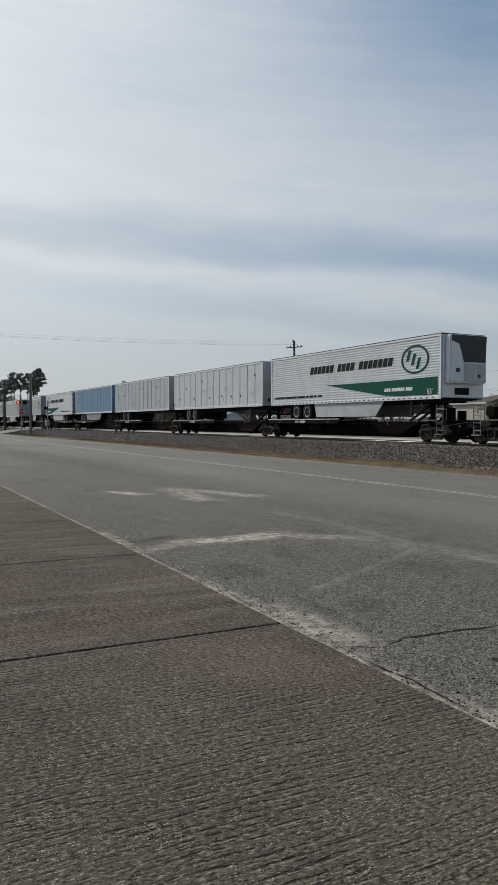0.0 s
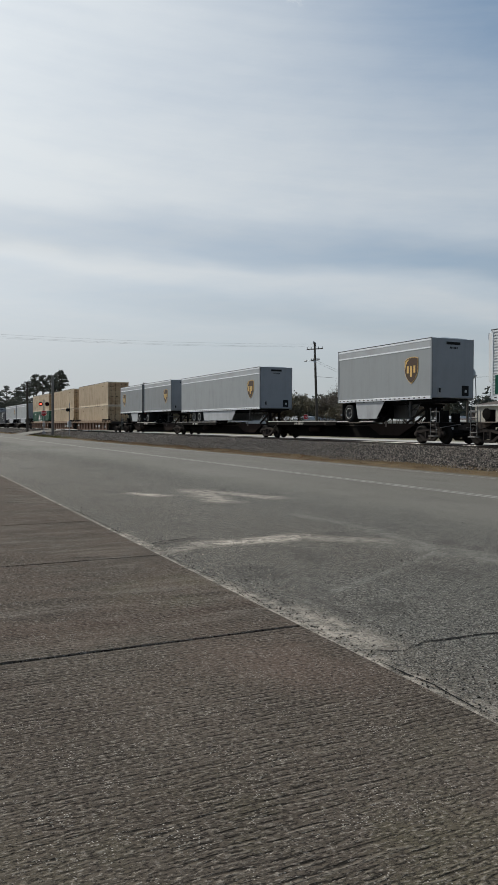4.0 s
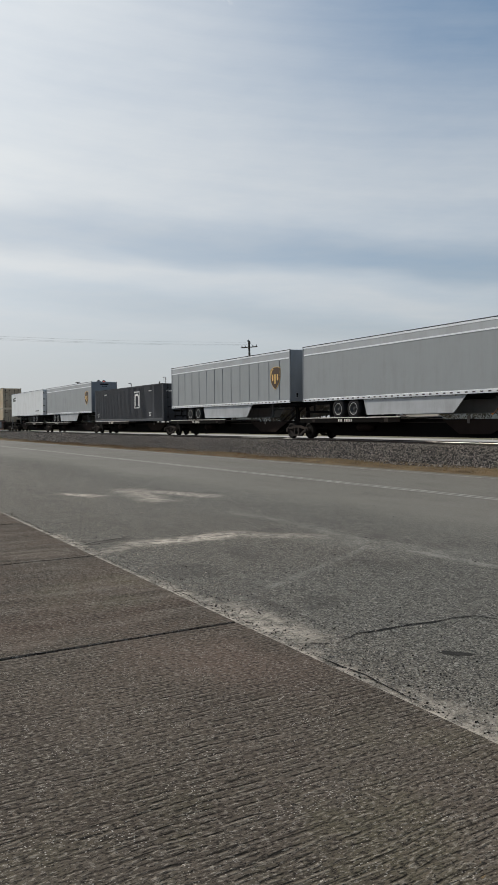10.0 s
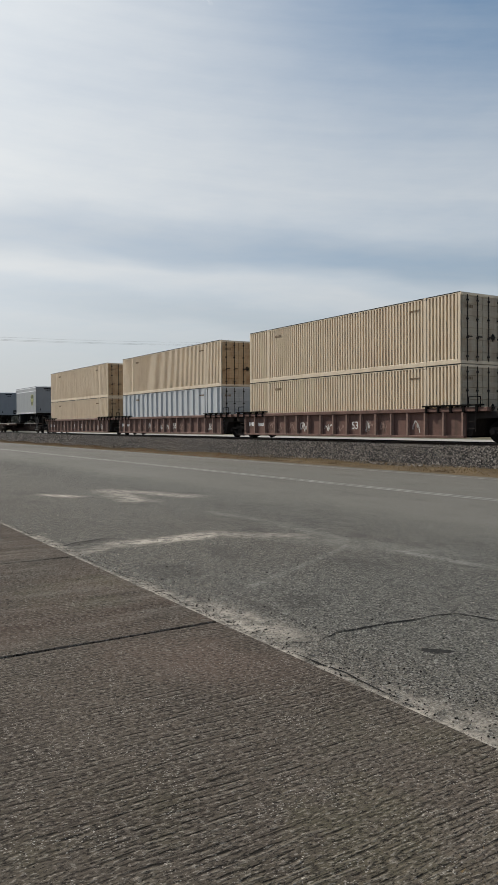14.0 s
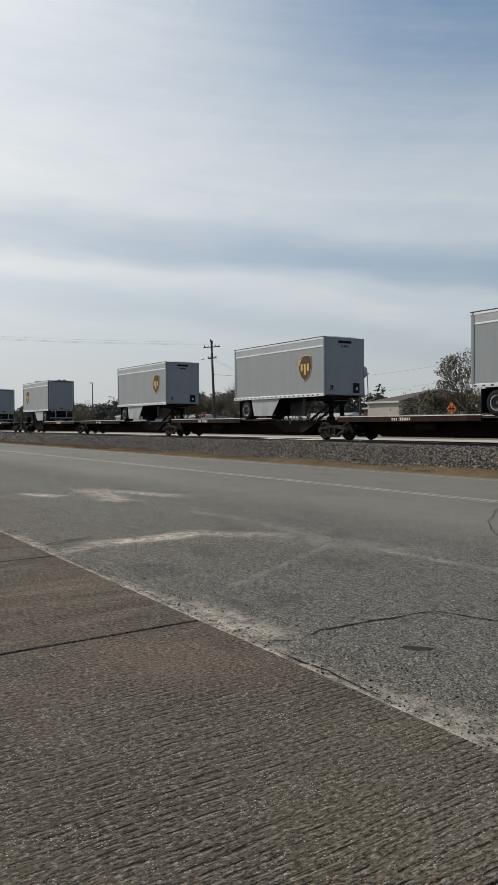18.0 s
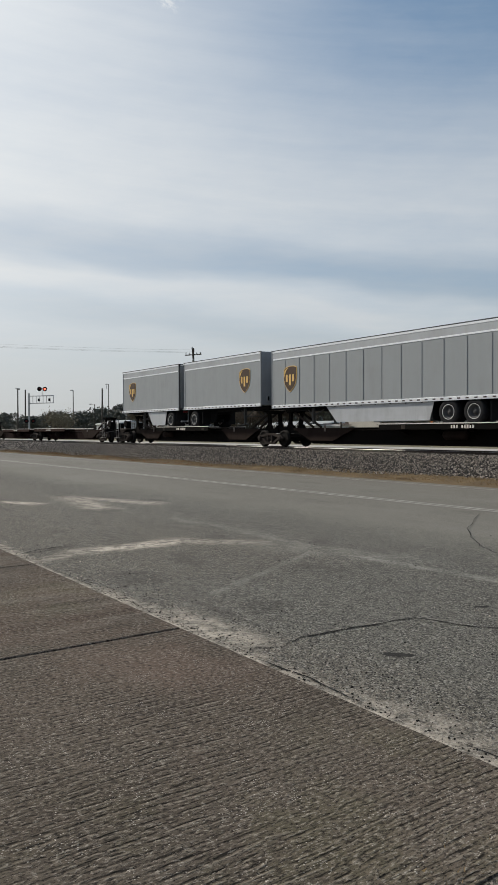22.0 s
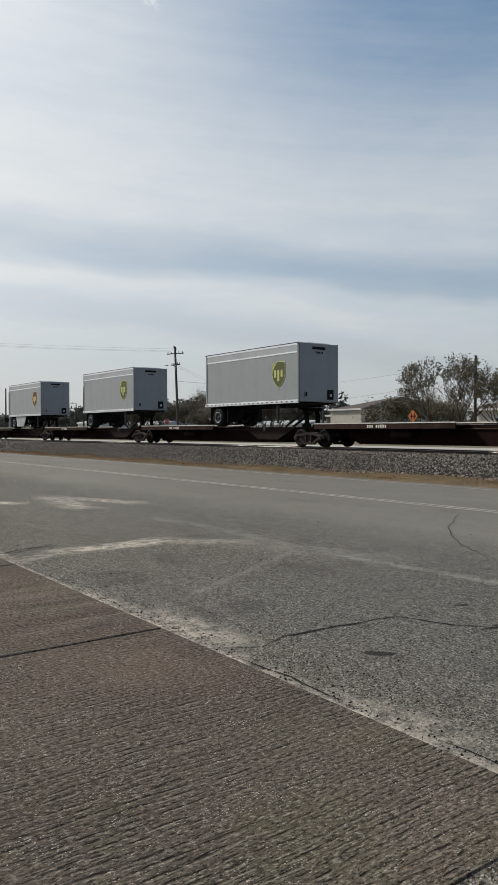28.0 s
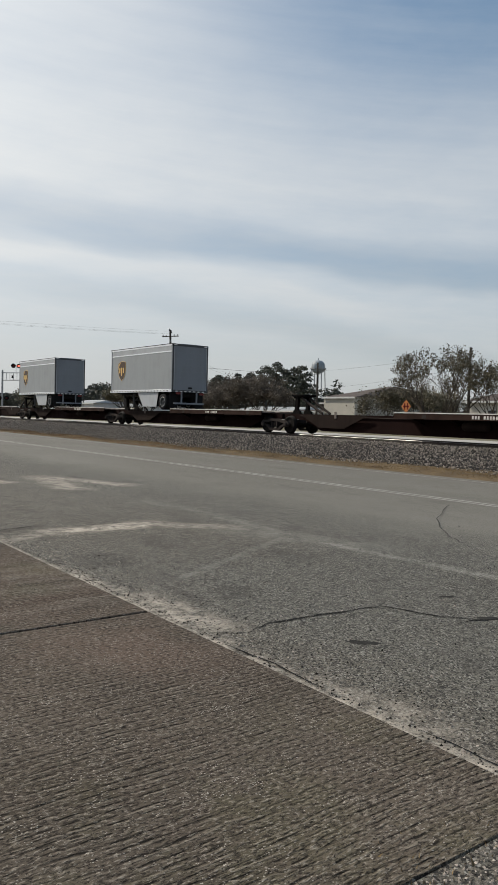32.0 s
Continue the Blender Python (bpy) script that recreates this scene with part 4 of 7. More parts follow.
def hitch_head():
    bm = bmesh.new()
    prism(bm, [(-0.52, -0.42), (-0.30, -0.16), (-0.30, 0.16), (-0.52, 0.42), (-0.30, 0.48), (0.30, 0.48), (0.30, -0.48), (-0.30, -0.48)], "z", 0.88, 0.97)
    prism(bm, [(-0.2, 0.78), (0.24, 0.78), (0.3, 0.88), (-0.3, 0.88)], "y", -0.40, 0.40)
    return bm


def hitch(body, x, sg, side):
    """A raised trailer hitch: two legs, two long braces and the fifth-wheel head."""
    shared("hitch_head", "hhead" + side, lambda: turned(hitch_head(), sg), CAR, body, (x, 0, 1.0), "black raised trailer hitch head")
    shared("side_placard", "splacard", lambda: boxed(-0.07, 0.07, -0.012, 0.012, -0.16, 0.16, 0.006), DECKTOP, body, (x - sg * 3.1, -0.66, 0.98), "small pale placard plate")
    for s in (-1, 1):
        shared("hitch_leg", "hleg%d%s" % (s, side), lambda: turned(hitch_leg(s), sg), CAR, body, (x, 0, 1.0))
        shared("hitch_brace", "hbrace%d%s" % (s, side), lambda: turned(shape(lambda bm: tube(bm, (-1.75, s * 0.26, 0.04), (-0.1, s * 0.26, 0.86), 0.065)), sg), TRUCKS, body, (x, 0, 1.0))


def brake_tank_mesh():
    bm = bmesh.new()
    lathe(bm, [(0.0, -0.62), (0.14, -0.58), (0.2, -0.5), (0.2, 0.5), (0.14, 0.58), (0.0, 0.62)], 14, "x")
    return bm


def spine_unit(car, xl, xr, ends, seed, col):
    """One platform of an articulated spine car between the trucks at xl and xr; ends: where the hitches stand, r, l or b (both)."""
    L = xr - xl
    mid = (xl + xr) / 2
    r = random.Random(seed)
    sill = bmesh.new()
    h = L / 2
    prism(sill, [(-h + 0.1, 1.0), (-h + 0.1, 0.74), (-h + 1.7, 0.70), (-h + 2.9, 0.20), (h - 2.9, 0.20), (h - 1.7, 0.70), (h - 0.1, 0.74), (h - 0.1, 1.0)], "y", -0.46, 0.46)
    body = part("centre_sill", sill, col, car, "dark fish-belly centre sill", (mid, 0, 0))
    # wheel platforms on the half away from the hitch
    spans = {"r": [(-h + 0.75, -h + 0.54 * L)], "l": [(h - 0.54 * L, h - 0.75)], "b": [(-h + 0.32 * L, h - 0.32 * L)]}[ends]
    for a, b in spans:
        for s in (-1, 1):
            bm = bmesh.new()
            y0, y1 = sorted((s * 0.44, s * 1.28))
            box(bm, a, b, y0, y1, DECK - 0.05, DECK)
            part("platform", bm, DECKTOP, body, "worn steel wheel platform")
            bm = bmesh.new()
            e0, e1 = sorted((s * 1.28, s * 1.34))
            box(bm, a, b, e0, e1, DECK - 0.19, DECK + 0.035)
            part("edge_rail", bm, DECK_RUST if col is BROWN_CAR else col, body)
            # added pale strip: the deck edge's catch of sky as colour
            bm = bmesh.new()
            c0, c1 = sorted((s * 1.27, s * 1.352))
            box(bm, a, b, c0, c1, DECK + 0.037, DECK + 0.078)
            part("edge_cap", bm, PALE_EDGE, body, "scraped pale deck edge")
            # short pale worn marks on the edge
            for q in range(3):
                x = a + (b - a) * (0.12 + 0.36 * q + 0.05 * r.random())
                bm = bmesh.new()
                f0, f1 = sorted((s * 1.342, s * 1.346))
                box(bm, x, x + 0.16 + 0.14 * r.random(), f0, f1, DECK - 0.17, DECK + 0.0)
                part("worn_mark", bm, DECKTOP if q % 2 else TRUCKS, body)
            for q in range(5):
                x = a + (b - a) * (q + 0.5) / 5
                bm = bmesh.new()
                prism(bm, [(s * 0.42, DECK - 0.05), (s * 1.27, DECK - 0.05), (s * 1.27, DECK - 0.14), (s * 0.42, 0.62)], "x", x - 0.03, x + 0.03)
                part("bracket", bm, col, body)
        # marks on the near edge: reporting letters as plain bars
        bm = bmesh.new()
        x = (a + b) / 2 - 0.6
        for q in range(9):
            if q != 3:
                box(bm, x + q * 0.13, x + q * 0.13 + 0.075, -1.349, -1.342, DECK - 0.145, DECK - 0.025)
        part("marking", bm, PALE_EDGE, body, "worn white reporting marks as bars")
    for side, sg in (("l", -1), ("r", 1)):
        end = sg * h
        if ends in (side, "b"):
            hitch(body, end - sg * 0.95, sg, side)
            # sloping side panels below the hitch
            for s in (-1, 1):
                bm = bmesh.new()
                prism(bm, [(end - sg * 1.5, 0.98), (end - sg * (0.34 * L if ends != "b" else 0.3 * L), 0.98), (end - sg * 4.6, 0.36), (end - sg * 2.9, 0.36)], "y", s * 0.62 - 0.02, s * 0.62 + 0.02)
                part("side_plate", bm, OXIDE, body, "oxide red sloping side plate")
    shared("brake_tank", "tank", brake_tank_mesh, OXIDE, body, ((0.16 * L) * (1 if ends == "l" else -1), -0.66, 0.66), "brown air-brake tank", True)
    for s in (-1, 1):
        bm = bmesh.new()
        tube(bm, (-h + 1.4, s * 0.5, 0.9), (h - 1.4, s * 0.5, 0.86), 0.022, seg=6)
        part("brake_pipe", bm, TRUCKS, body)
    return body


def turned(bm, sg):
    if sg < 0:
        bmesh.ops.rotate(bm, verts=bm.verts[:], cent=(0, 0, 0), matrix=Matrix.Rotation(math.pi, 3, "Z"))
    return bm


def coupler_mesh():
    bm = bmesh.new()
    box(bm, 0.0, 0.75, -0.14, 0.14, 0.70, 0.92)
    prism(bm, [(0.75, -0.16), (1.0, -0.22), (1.16, -0.05), (1.05, 0.02), (1.02, 0.2), (0.75, 0.2)], "z", 0.66, 0.96)
    return bm


def ladder(bm, x, y, z0, z1, wide=0.4, rungs=4, along="x"):
    for s in (-0.5, 0.5):
        a = (x + s * wide, y, z0) if along == "x" else (x, y + s * wide, z0)
        b = (a[0], a[1], z1)
        tube(bm, a, b, 0.018, seg=6)
    for i in range(rungs):
        z = z0 + (z1 - z0) * (i + 0.5) / rungs
        a = (x - 0.5 * wide, y, z) if along == "x" else (x, y - 0.5 * wide, z)
        b = (x + 0.5 * wide, y, z) if along == "x" else (x, y + 0.5 * wide, z)
        tube(bm, a, b, 0.014, seg=6)


def car_end(car, x, sg):
    """Coupler, cross beam, ladder and hand rails at the outer end of a car."""
    shared("coupler", "coupler%d" % sg, lambda: turned(coupler_mesh(), sg), TRUCKS, car, (x + sg * 0.75, 0, 0.0))
    shared("end_beam", "end_beam", lambda: boxed(-0.12, 0.12, -1.3, 1.3, 0.82, 1.04, 0.02), CAR, car, (x + sg * 0.95, 0, 0.0))
    for s in (-1, 1):
        bm = bmesh.new()
        ladder(bm, x + sg * 0.62, s * 1.27, 0.42, 1.75, 0.42, 4)
        part("ladder", bm, LADDER, car, "grey steel end ladder")
    bm = bmesh.new()
    box(bm, x - sg * 0.2 - 0.5, x - sg * 0.2 + 0.5, -1.2, 1.2, 1.02, 1.07)
    part("end_platform", bm, DECKTOP, car)
    bm = bmesh.new()
    box(bm, x + sg * 0.45 - 0.15, x + sg * 0.45 + 0.15, -0.62, -0.30, 1.05, 1.62)
    stand = part("brake_stand", bm, CAR, car, "hand brake stand with wheel")
    part("brake_wheel", shape(lambda b2: lathe(b2, [(0.0, -0.72), (0.26, -0.70), (0.26, -0.66), (0.0, -0.64)], 14, "y", (x + sg * 0.45, 0, 1.42))), CAR, stand)
    for s in (-1, 1):
        bm = bmesh.new()
        for a, b in (((0.95, 1.05), (0.95, 1.55)), ((0.95, 1.55), (0.30, 1.55)), ((0.30, 1.55), (0.30, 1.05))):
            tube(bm, (x + sg * a[0], s * 1.18, a[1]), (x + sg * b[0], s * 1.18, b[1]), 0.017, seg=6)
        part("grab_rail", bm, LADDER, car, "bent grey grab rail")
        part("side_step", boxed(x + sg * 0.62 - 0.24, x + sg * 0.62 + 0.24, s * 1.27 - 0.13, s * 1.27 + 0.13, 0.36, 0.41, 0.01), LADDER, car)
    bm = bmesh.new()
    hose = [(1.05, 0.86), (1.28, 0.70), (1.40, 0.50), (1.58, 0.42), (1.78, 0.52)]
    for a, b in zip(hose, hose[1:]):
        tube(bm, (x + sg * a[0], 0.34, a[1]), (x + sg * b[0], 0.30, b[1]), 0.028, seg=6)
    part("air_hose", bm, TYRE, car, "drooping black brake hose")
    part("uncoupling_lever", shape(lambda b2: tube(b2, (x + sg * 1.10, -1.25, 0.80), (x + sg * 1.14, -0.05, 0.96), 0.018, seg=6)), LADDER, car)
    for y in (-0.95, 0.95):
        part("gusset", shape(lambda b2: prism(b2, [(x + sg * 0.85, 1.02), (x + sg * 0.85, 0.62), (x - sg * 0.15, 0.92), (x - sg * 0.15, 1.02)], "y", y - 0.02, y + 0.02)), TRUCKS, car, "triangular end gusset")
    part("valve_box", boxed(x + sg * 0.25 - 0.1, x + sg * 0.25 + 0.1, 0.2, 0.62, 1.05, 1.5, 0.02), CAR, car)


def spine_car(trucks, hitches, seed, col=None):
    brown = col is not None
    col = col or CAR
    u = trucks[0]
    car = thing("spine_car", (u, TRACK_Y, RAIL_Z), "%s articulated spine railcar of %d platforms" % ("dark brown" if brown else "black", len(trucks) - 1), "railcar", "railcars of the train")
    loc = [t - u for t in trucks]
    for i, (a, b) in enumerate(zip(loc, loc[1:])):
        spine_unit(car, b, a, hitches[i], seed * 10 + i, col)
    for t in loc:
        truck(car, t)
    car_end(car, loc[0], 1), car_end(car, loc[-1], -1)
    for t in loc[1:-1]:
        shared("joint_casting", "joint_casting", lambda: boxed(-0.55, 0.55, -0.36, 0.36, 0.78, 1.06, 0.05), CAR, car, (t, 0, 0))
    moving(car, u)


# -- well cars --
def well_unit(car, xl, xr, paint_, oxide, seed):
    r = random.Random(seed)
    L, mid = xr - xl, (xl + xr) / 2
    w0, w1 = -8.35, 8.35
    body = shared("well_floor", "well_floor", lambda: shape(lambda bm: box(bm, w0, w1, -1.3, 1.3, 0.22, 0.30)), CAR, car, (mid, 0, 0), "dark well floor")
    for s in (-1, 1):
        y0, y1 = sorted((s * 1.34, s * 1.37))
        wall = shared("well_side", "well_side%d%s" % (s, oxide), lambda: shape(lambda bm: box(bm, w0 - 0.1, w1 + 0.1, y0, y1, 0.28, 1.34)), WELL_RED if oxide else WELL_SIDE_SHADED, body, (0, 0, 0), "steel well side with upright ribs")
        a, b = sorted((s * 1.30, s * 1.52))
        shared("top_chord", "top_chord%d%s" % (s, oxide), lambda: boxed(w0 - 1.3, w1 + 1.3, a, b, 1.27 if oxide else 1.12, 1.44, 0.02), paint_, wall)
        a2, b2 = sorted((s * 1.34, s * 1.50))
        shared("bottom_chord", "bottom_chord%d%s" % (s, oxide), lambda: boxed(w0 - 0.1, w1 + 0.1, a2, b2, 0.20, 0.30, 0.012), paint_ if oxide else WELL_SIDE_SHADED, wall)
        if s < 0:
            bays = 16 if oxide else 10
            for i in range(bays + 1):
                x = w0 + (w1 - w0) * i / bays
                shared("rib", "rib%s" % oxide, lambda: shape(lambda bm: prism(bm, [(-0.075, -1.37), (0.075, -1.37), (0.045, -1.50), (-0.045, -1.50)], "z", 0.29, 1.28 if oxide else 1.13)), WELL_RIB_LIT if oxide else WELL_SIDE_SHADED, wall, (x, 0, 0))
            # scrawled graffiti and plain bars for the marks
            for i in range(14 if oxide else 0):
                bm = bmesh.new()
                x = w0 + 1.1 + (w1 - w0 - 2) * r.random()
                x = w0 + (round((x - w0) / 1.044) + 0.5) * 1.044
                px, pz = x - 0.3, 0.55
                for q in range(7):
                    nx, nz = px + r.uniform(-0.02, 0.16), 0.42 + r.random() * 0.55
                    d = Vector((nz - pz, 0, px - nx)).normalized() * (0.016 + 0.02 * r.random())
                    f = [bm.verts.new((px + d.x, -1.376, pz + d.z)), bm.verts.new((nx + d.x, -1.376, nz + d.z)), bm.verts.new((nx - d.x, -1.376, nz - d.z)), bm.verts.new((px - d.x, -1.376, pz - d.z))]
                    bm.faces.new(f)
                    px, pz = nx, nz
                part("scrawl", bm, GRAFFITI if i % 3 else PALE_EDGE, wall, "faded scrawled paint")
            bm = bmesh.new()
            for q in range(4):
                box(bm, w0 + 0.28 + q * 0.15, w0 + 0.37 + q * 0.15, -1.378, -1.372, 0.72, 0.94)
            for q in range(6 if oxide else 0):
                box(bm, w0 + 1.3 + q * 0.12, w0 + 1.38 + q * 0.12, -1.378, -1.372, 0.72, 0.90)
            for q in range(0 if oxide else 10):
                a3 = 2.15 + q * 0.22 + (0.35 if q > 3 else 0.0)
                box(bm, a3, a3 + 0.10, -1.378, -1.372, 0.55, 0.84)
            part("marking", bm, PALE_INK, wall, "white reporting marks as bars")
            text("53", 0.50, CHASSIS if not oxide else PALE_INK, wall, (1.566 if oxide else 0.55, -1.378, 0.72 if oxide else 0.52))
            if not oxide:
                bm = bmesh.new()
                for q in range(3):
                    box(bm, 6.75, 7.25, -1.378, -1.372, 0.52 + q * 0.16, 0.54 + q * 0.16)
                    box(bm, 6.75 + q * 0.24, 6.77 + q * 0.24, -1.3785, -1.372, 0.52, 0.86)
                part("data_panel", bm, PALE_INK, wall, "white ruled data panel")
    for sg in (-1, 1):
        x = sg * 8.4
        bm = bmesh.new()
        prism(bm, [(x, 0.30), (x + sg * 0.25, 0.30), (x + sg * 0.5, 0.98), (x + sg * 1.6, 1.02), (x + sg * 1.6, 1.26), (x, 1.3)], "y", -1.28, 1.28)
        part("end_deck", bm, TRUCKS, body, "sloping end deck over the truck")
        for s in (-1, 1):
            bm = bmesh.new()
            ladder(bm, sg * 8.75, s * 1.42, 0.45, 1.30, 0.42, 3)
            part("ladder", bm, TRUCKS, body)
            bm = bmesh.new()
            a4, b4 = sorted((sg * 6.2, sg * 9.3))
            box(bm, a4, b4, s * 1.44 - 0.14, s * 1.44 + 0.14, 1.50, 1.56)
            for q in range(5):
                box(bm, a4 + 0.15 + q * 0.68, a4 + 0.25 + q * 0.68, s * 1.50 - 0.07, s * 1.50 + 0.07, 1.24, 1.505)
            tube(bm, (sg * 8.6, s * 1.42, 1.44), (sg * 8.6, s * 1.42, 1.86), 0.02, seg=6)
            tube(bm, (sg * 9.2, s * 1.42, 1.44), (sg * 9.2, s * 1.42, 1.86), 0.02, seg=6)
            tube(bm, (sg * 8.6, s * 1.42, 1.86), (sg * 9.2, s * 1.42, 1.86), 0.02, seg=6)
            part("walkway", bm, CAR, body, "running board with hand rail")
    bm = bmesh.new()
    box(bm, -9.4, -8.7, -0.9, 0.9, 1.26, 1.32)
    part("crossover", bm, DECKTOP, body)


def well_car(trucks, centres, paint_, oxide, seed):
    u = trucks[0]
    car = thing("well_car", (u, TRACK_Y, RAIL_Z), "%s articulated well railcar with three ribbed wells" % ("rust-red" if oxide else "brown"), "railcar", "railcars of the train")
    for i, c in enumerate(centres):
        well_unit(car, c - u - 9.8, c - u + 9.8, paint_, oxide, seed * 10 + i)
    for t in trucks:
        truck(car, t - u)
    for t, sg in ((0.0, 1), (trucks[-1] - u, -1)):
        shared("coupler", "coupler%d" % sg, lambda: turned(coupler_mesh(), sg), TRUCKS, car, (t + sg * 0.75, 0, 0.0))
        shared("end_sill", "end_sill", lambda: boxed(-1.2, 1.2, -0.5, 0.5, 0.78, 1.02, 0.03), CAR, car, (t, 0, 0))
        bm = bmesh.new()
        ladder(bm, t + sg * 0.9, -1.3, 0.42, 2.0, 0.42, 5)
        part("ladder", bm, TRUCKS, car)
    for t in trucks[1:-1]:
        shared("joint_casting", "joint_casting", lambda: boxed(-0.55, 0.55, -0.36, 0.36, 0.78, 1.06, 0.05), CAR, car, (t - u, 0, 0))
    moving(car, u)


# -- containers --
CL, CH = 16.15, 2.9


def corrugated(y, sgn, z0, z1, x0, x1, n, depth=0.036):
    """A trapezoid-ribbed wall."""
    bm = bmesh.new()
    p = (x1 - x0) / n
    prof = []
    for i in range(n):
        a = x0 + i * p
        prof += [(a, 0), (a + 0.47 * p, 0), (a + 0.54 * p, depth), (a + 0.93 * p, depth)]
    prof.append((x1, 0))
    lo = [bm.verts.new((x, y - sgn * d, z0)) for x, d in prof]
    hi = [bm.verts.new((x, y - sgn * d, z1)) for x, d in prof]
    for i in range(len(prof) - 1):
        bm.faces.new((lo[i], lo[i + 1], hi[i + 1], hi[i]))
    return bm


def door_mesh(w, z0, z1, s):
    """One leaf with pressed ribs."""
    front = [(0.0, z0)]
    for i in range(5):
        z, h = z0 + (z1 - z0) * (i + 0.7) / 5.4, (z1 - z0) * 0.10
        front += [(0.0, z), (0.022, z + 0.02), (0.022, z + h - 0.02), (0.0, z + h)]
    front.append((0.0, z1))
    y0, y1 = sorted((s * 0.012, s * (w - 0.08)))
    bm = bmesh.new()
    prism(bm, front + [(-0.04, z1), (-0.04, z0)], "y", y0, y1)
    return bm


def bars_mesh(w, z0, z1):
    bm = bmesh.new()
    for y in (-0.72 * w, -0.26 * w, 0.26 * w, 0.72 * w):
        tube(bm, (0.045, y, z0 - 0.04), (0.045, y, z1 + 0.04), 0.022, seg=6)
        for q in range(4):
            z = z0 + (z1 - z0) * (0.06 + 0.29 * q)
            box(bm, 0.0, 0.07, y - 0.05, y + 0.05, z - 0.035, z + 0.035)
        box(bm, 0.05, 0.075, y - 0.02, y + 0.26, z0 + 0.95, z0 + 1.0)
    return bm


def container(u, level, col, kind, door=None, label="", mark=None):
    """A 53-foot container whose leading end is at u."""
    z = 0.32 + level * (CH + 0.025)
    c = thing("container", (u, TRACK_Y, RAIL_Z + z), label, "shipping container", "containers on the train")
    W = 1.295
    shared("shell", "shell" + col.name, lambda: shape(lambda bm: box(bm, -CL + 0.06, -0.06, -W + 0.20, W - 0.20, 0.12, CH - 0.03)), col, c)
    for s in (-1, 1):
        n = 82 if kind == "rib" else 19
        shared("side_wall", "side%d%s" % (s, col.name), lambda: corrugated(s * (W - 0.004), s, 0.17, CH - 0.045, -CL + 0.1, -0.1, n, 0.17 if kind == "rib" else 0.08), col, c)
        a, b = sorted((s * (W - 0.06), s * W))
        shared("bottom_rail", "brail%d%s" % (s, col.name), lambda: boxed(-CL, 0, a, b, 0.0, 0.20, 0.012), col, c)
        shared("top_rail", "trail%d%s" % (s, col.name), lambda: boxed(-CL, 0, a, b, CH - 0.055, CH, 0.010), col, c)
        shared("roof_edge", "redge%d" % s, lambda: boxed(-CL + 0.02, -0.02, a - 0.002, b + 0.003, CH - 0.022, CH + 0.022, 0.004), CHASSIS, c, (0, 0, 0), "dark worn roof edge")
        for x in (-CL + 1.98, -1.98):
            a2, b2 = sorted((s * (W - 0.05), s * (W + 0.006)))
            shared("post", "post%d%s" % (s, col.name), lambda: boxed(-0.09, 0.09, a2, b2, 0.0, CH + 0.02, 0.01), col, c, (x, 0, 0))
            shared("corner_casting", "cast%d" % s, lambda: boxed(-0.10, 0.10, min(a2, b2), max(a2, b2) + 0.004, -0.012, 0.11, 0.012), CHASSIS, c, (x, 0, CH - 0.10), "dark lifting casting")
        for x in (-CL + 0.08, -0.08):
            shared("corner_post", "cpost%d%s" % (s, col.name), lambda: boxed(-0.08, 0.08, a, b, 0.0, CH, 0.012), col, c, (x, 0, 0))
    shared("roof", "roof" + col.name, lambda: shape(lambda bm: box(bm, -CL + 0.05, -0.05, -W + 0.055, W - 0.055, CH - 0.035, CH - 0.012)), col, c)
    dcol = door or col
    for s in (-1, 1):
        shared("door", "door%d" % s + dcol.name, lambda: door_mesh(W, 0.14, CH - 0.12, s), dcol, c, (0.0, 0, 0), "weathered ribbed door leaf")
    shared("lock_rods", "bars" + dcol.name, lambda: bars_mesh(W, 0.14, CH - 0.12), TRUCKS if col is not CHARCOAL else CHASSIS, c, (0.0, 0, 0))
    shared("door_header", "header" + col.name, lambda: boxed(-0.05, 0.03, -W, W, CH - 0.12, CH, 0.01), col, c)
    shared("door_sill", "dsill" + col.name, lambda: boxed(-0.05, 0.03, -W, W, 0.0, 0.14, 0.01), col, c)
    bm = bmesh.new()
    prism(bm, [(0.62, 0.95), (0.80, 1.13), (0.62, 1.31), (0.44, 1.13)], "x", 0.016, 0.022)
    part("placard", bm, CHASSIS, c, "dark diamond placard")
    bm = bmesh.new()
    for q in range(5):
        box(bm, 0.016, 0.02, -1.02 + q * 0.09, -0.96 + q * 0.09, CH - 0.62, CH - 0.50)
    for q in range(7):
        box(bm, 0.016, 0.02, -1.02 + q * 0.07, -0.975 + q * 0.07, CH - 0.82, CH - 0.72)
    ink = PALE_INK if col in (CHARCOAL, GREEN_BOX) else FADED_INK
    part("marking", bm, ink, c, "container marks as plain bars")
    bm = bmesh.new()
    for q in range(8):
        box(bm, -2.9 + q * 0.08, -2.85 + q * 0.08, -W - 0.012, -W + 0.002, CH - 0.50, CH - 0.42)
        if q < 5:
            box(bm, -CL + 2.7 + q * 0.12, -CL + 2.77 + q * 0.12, -W - 0.012, -W + 0.002, CH - 0.52, CH - 0.40)
    part("side_marking", bm, ink, c, "container marks as plain bars")
    if mark == "house":
        # a white steepled mark and pale bars
        x, zb = -CL + 6.4, 0.98
        part("emblem", shape(lambda b2: prism(b2, [(x, zb), (x + 1.1, zb), (x + 1.1, zb + 0.85), (x + 0.85, zb + 0.95), (x + 0.55, zb + 1.45), (x + 0.25, zb + 0.95), (x, zb + 0.85)], "y", -W - 0.014, -W - 0.006)), PALE_INK, c, "white steepled emblem in plain shapes")
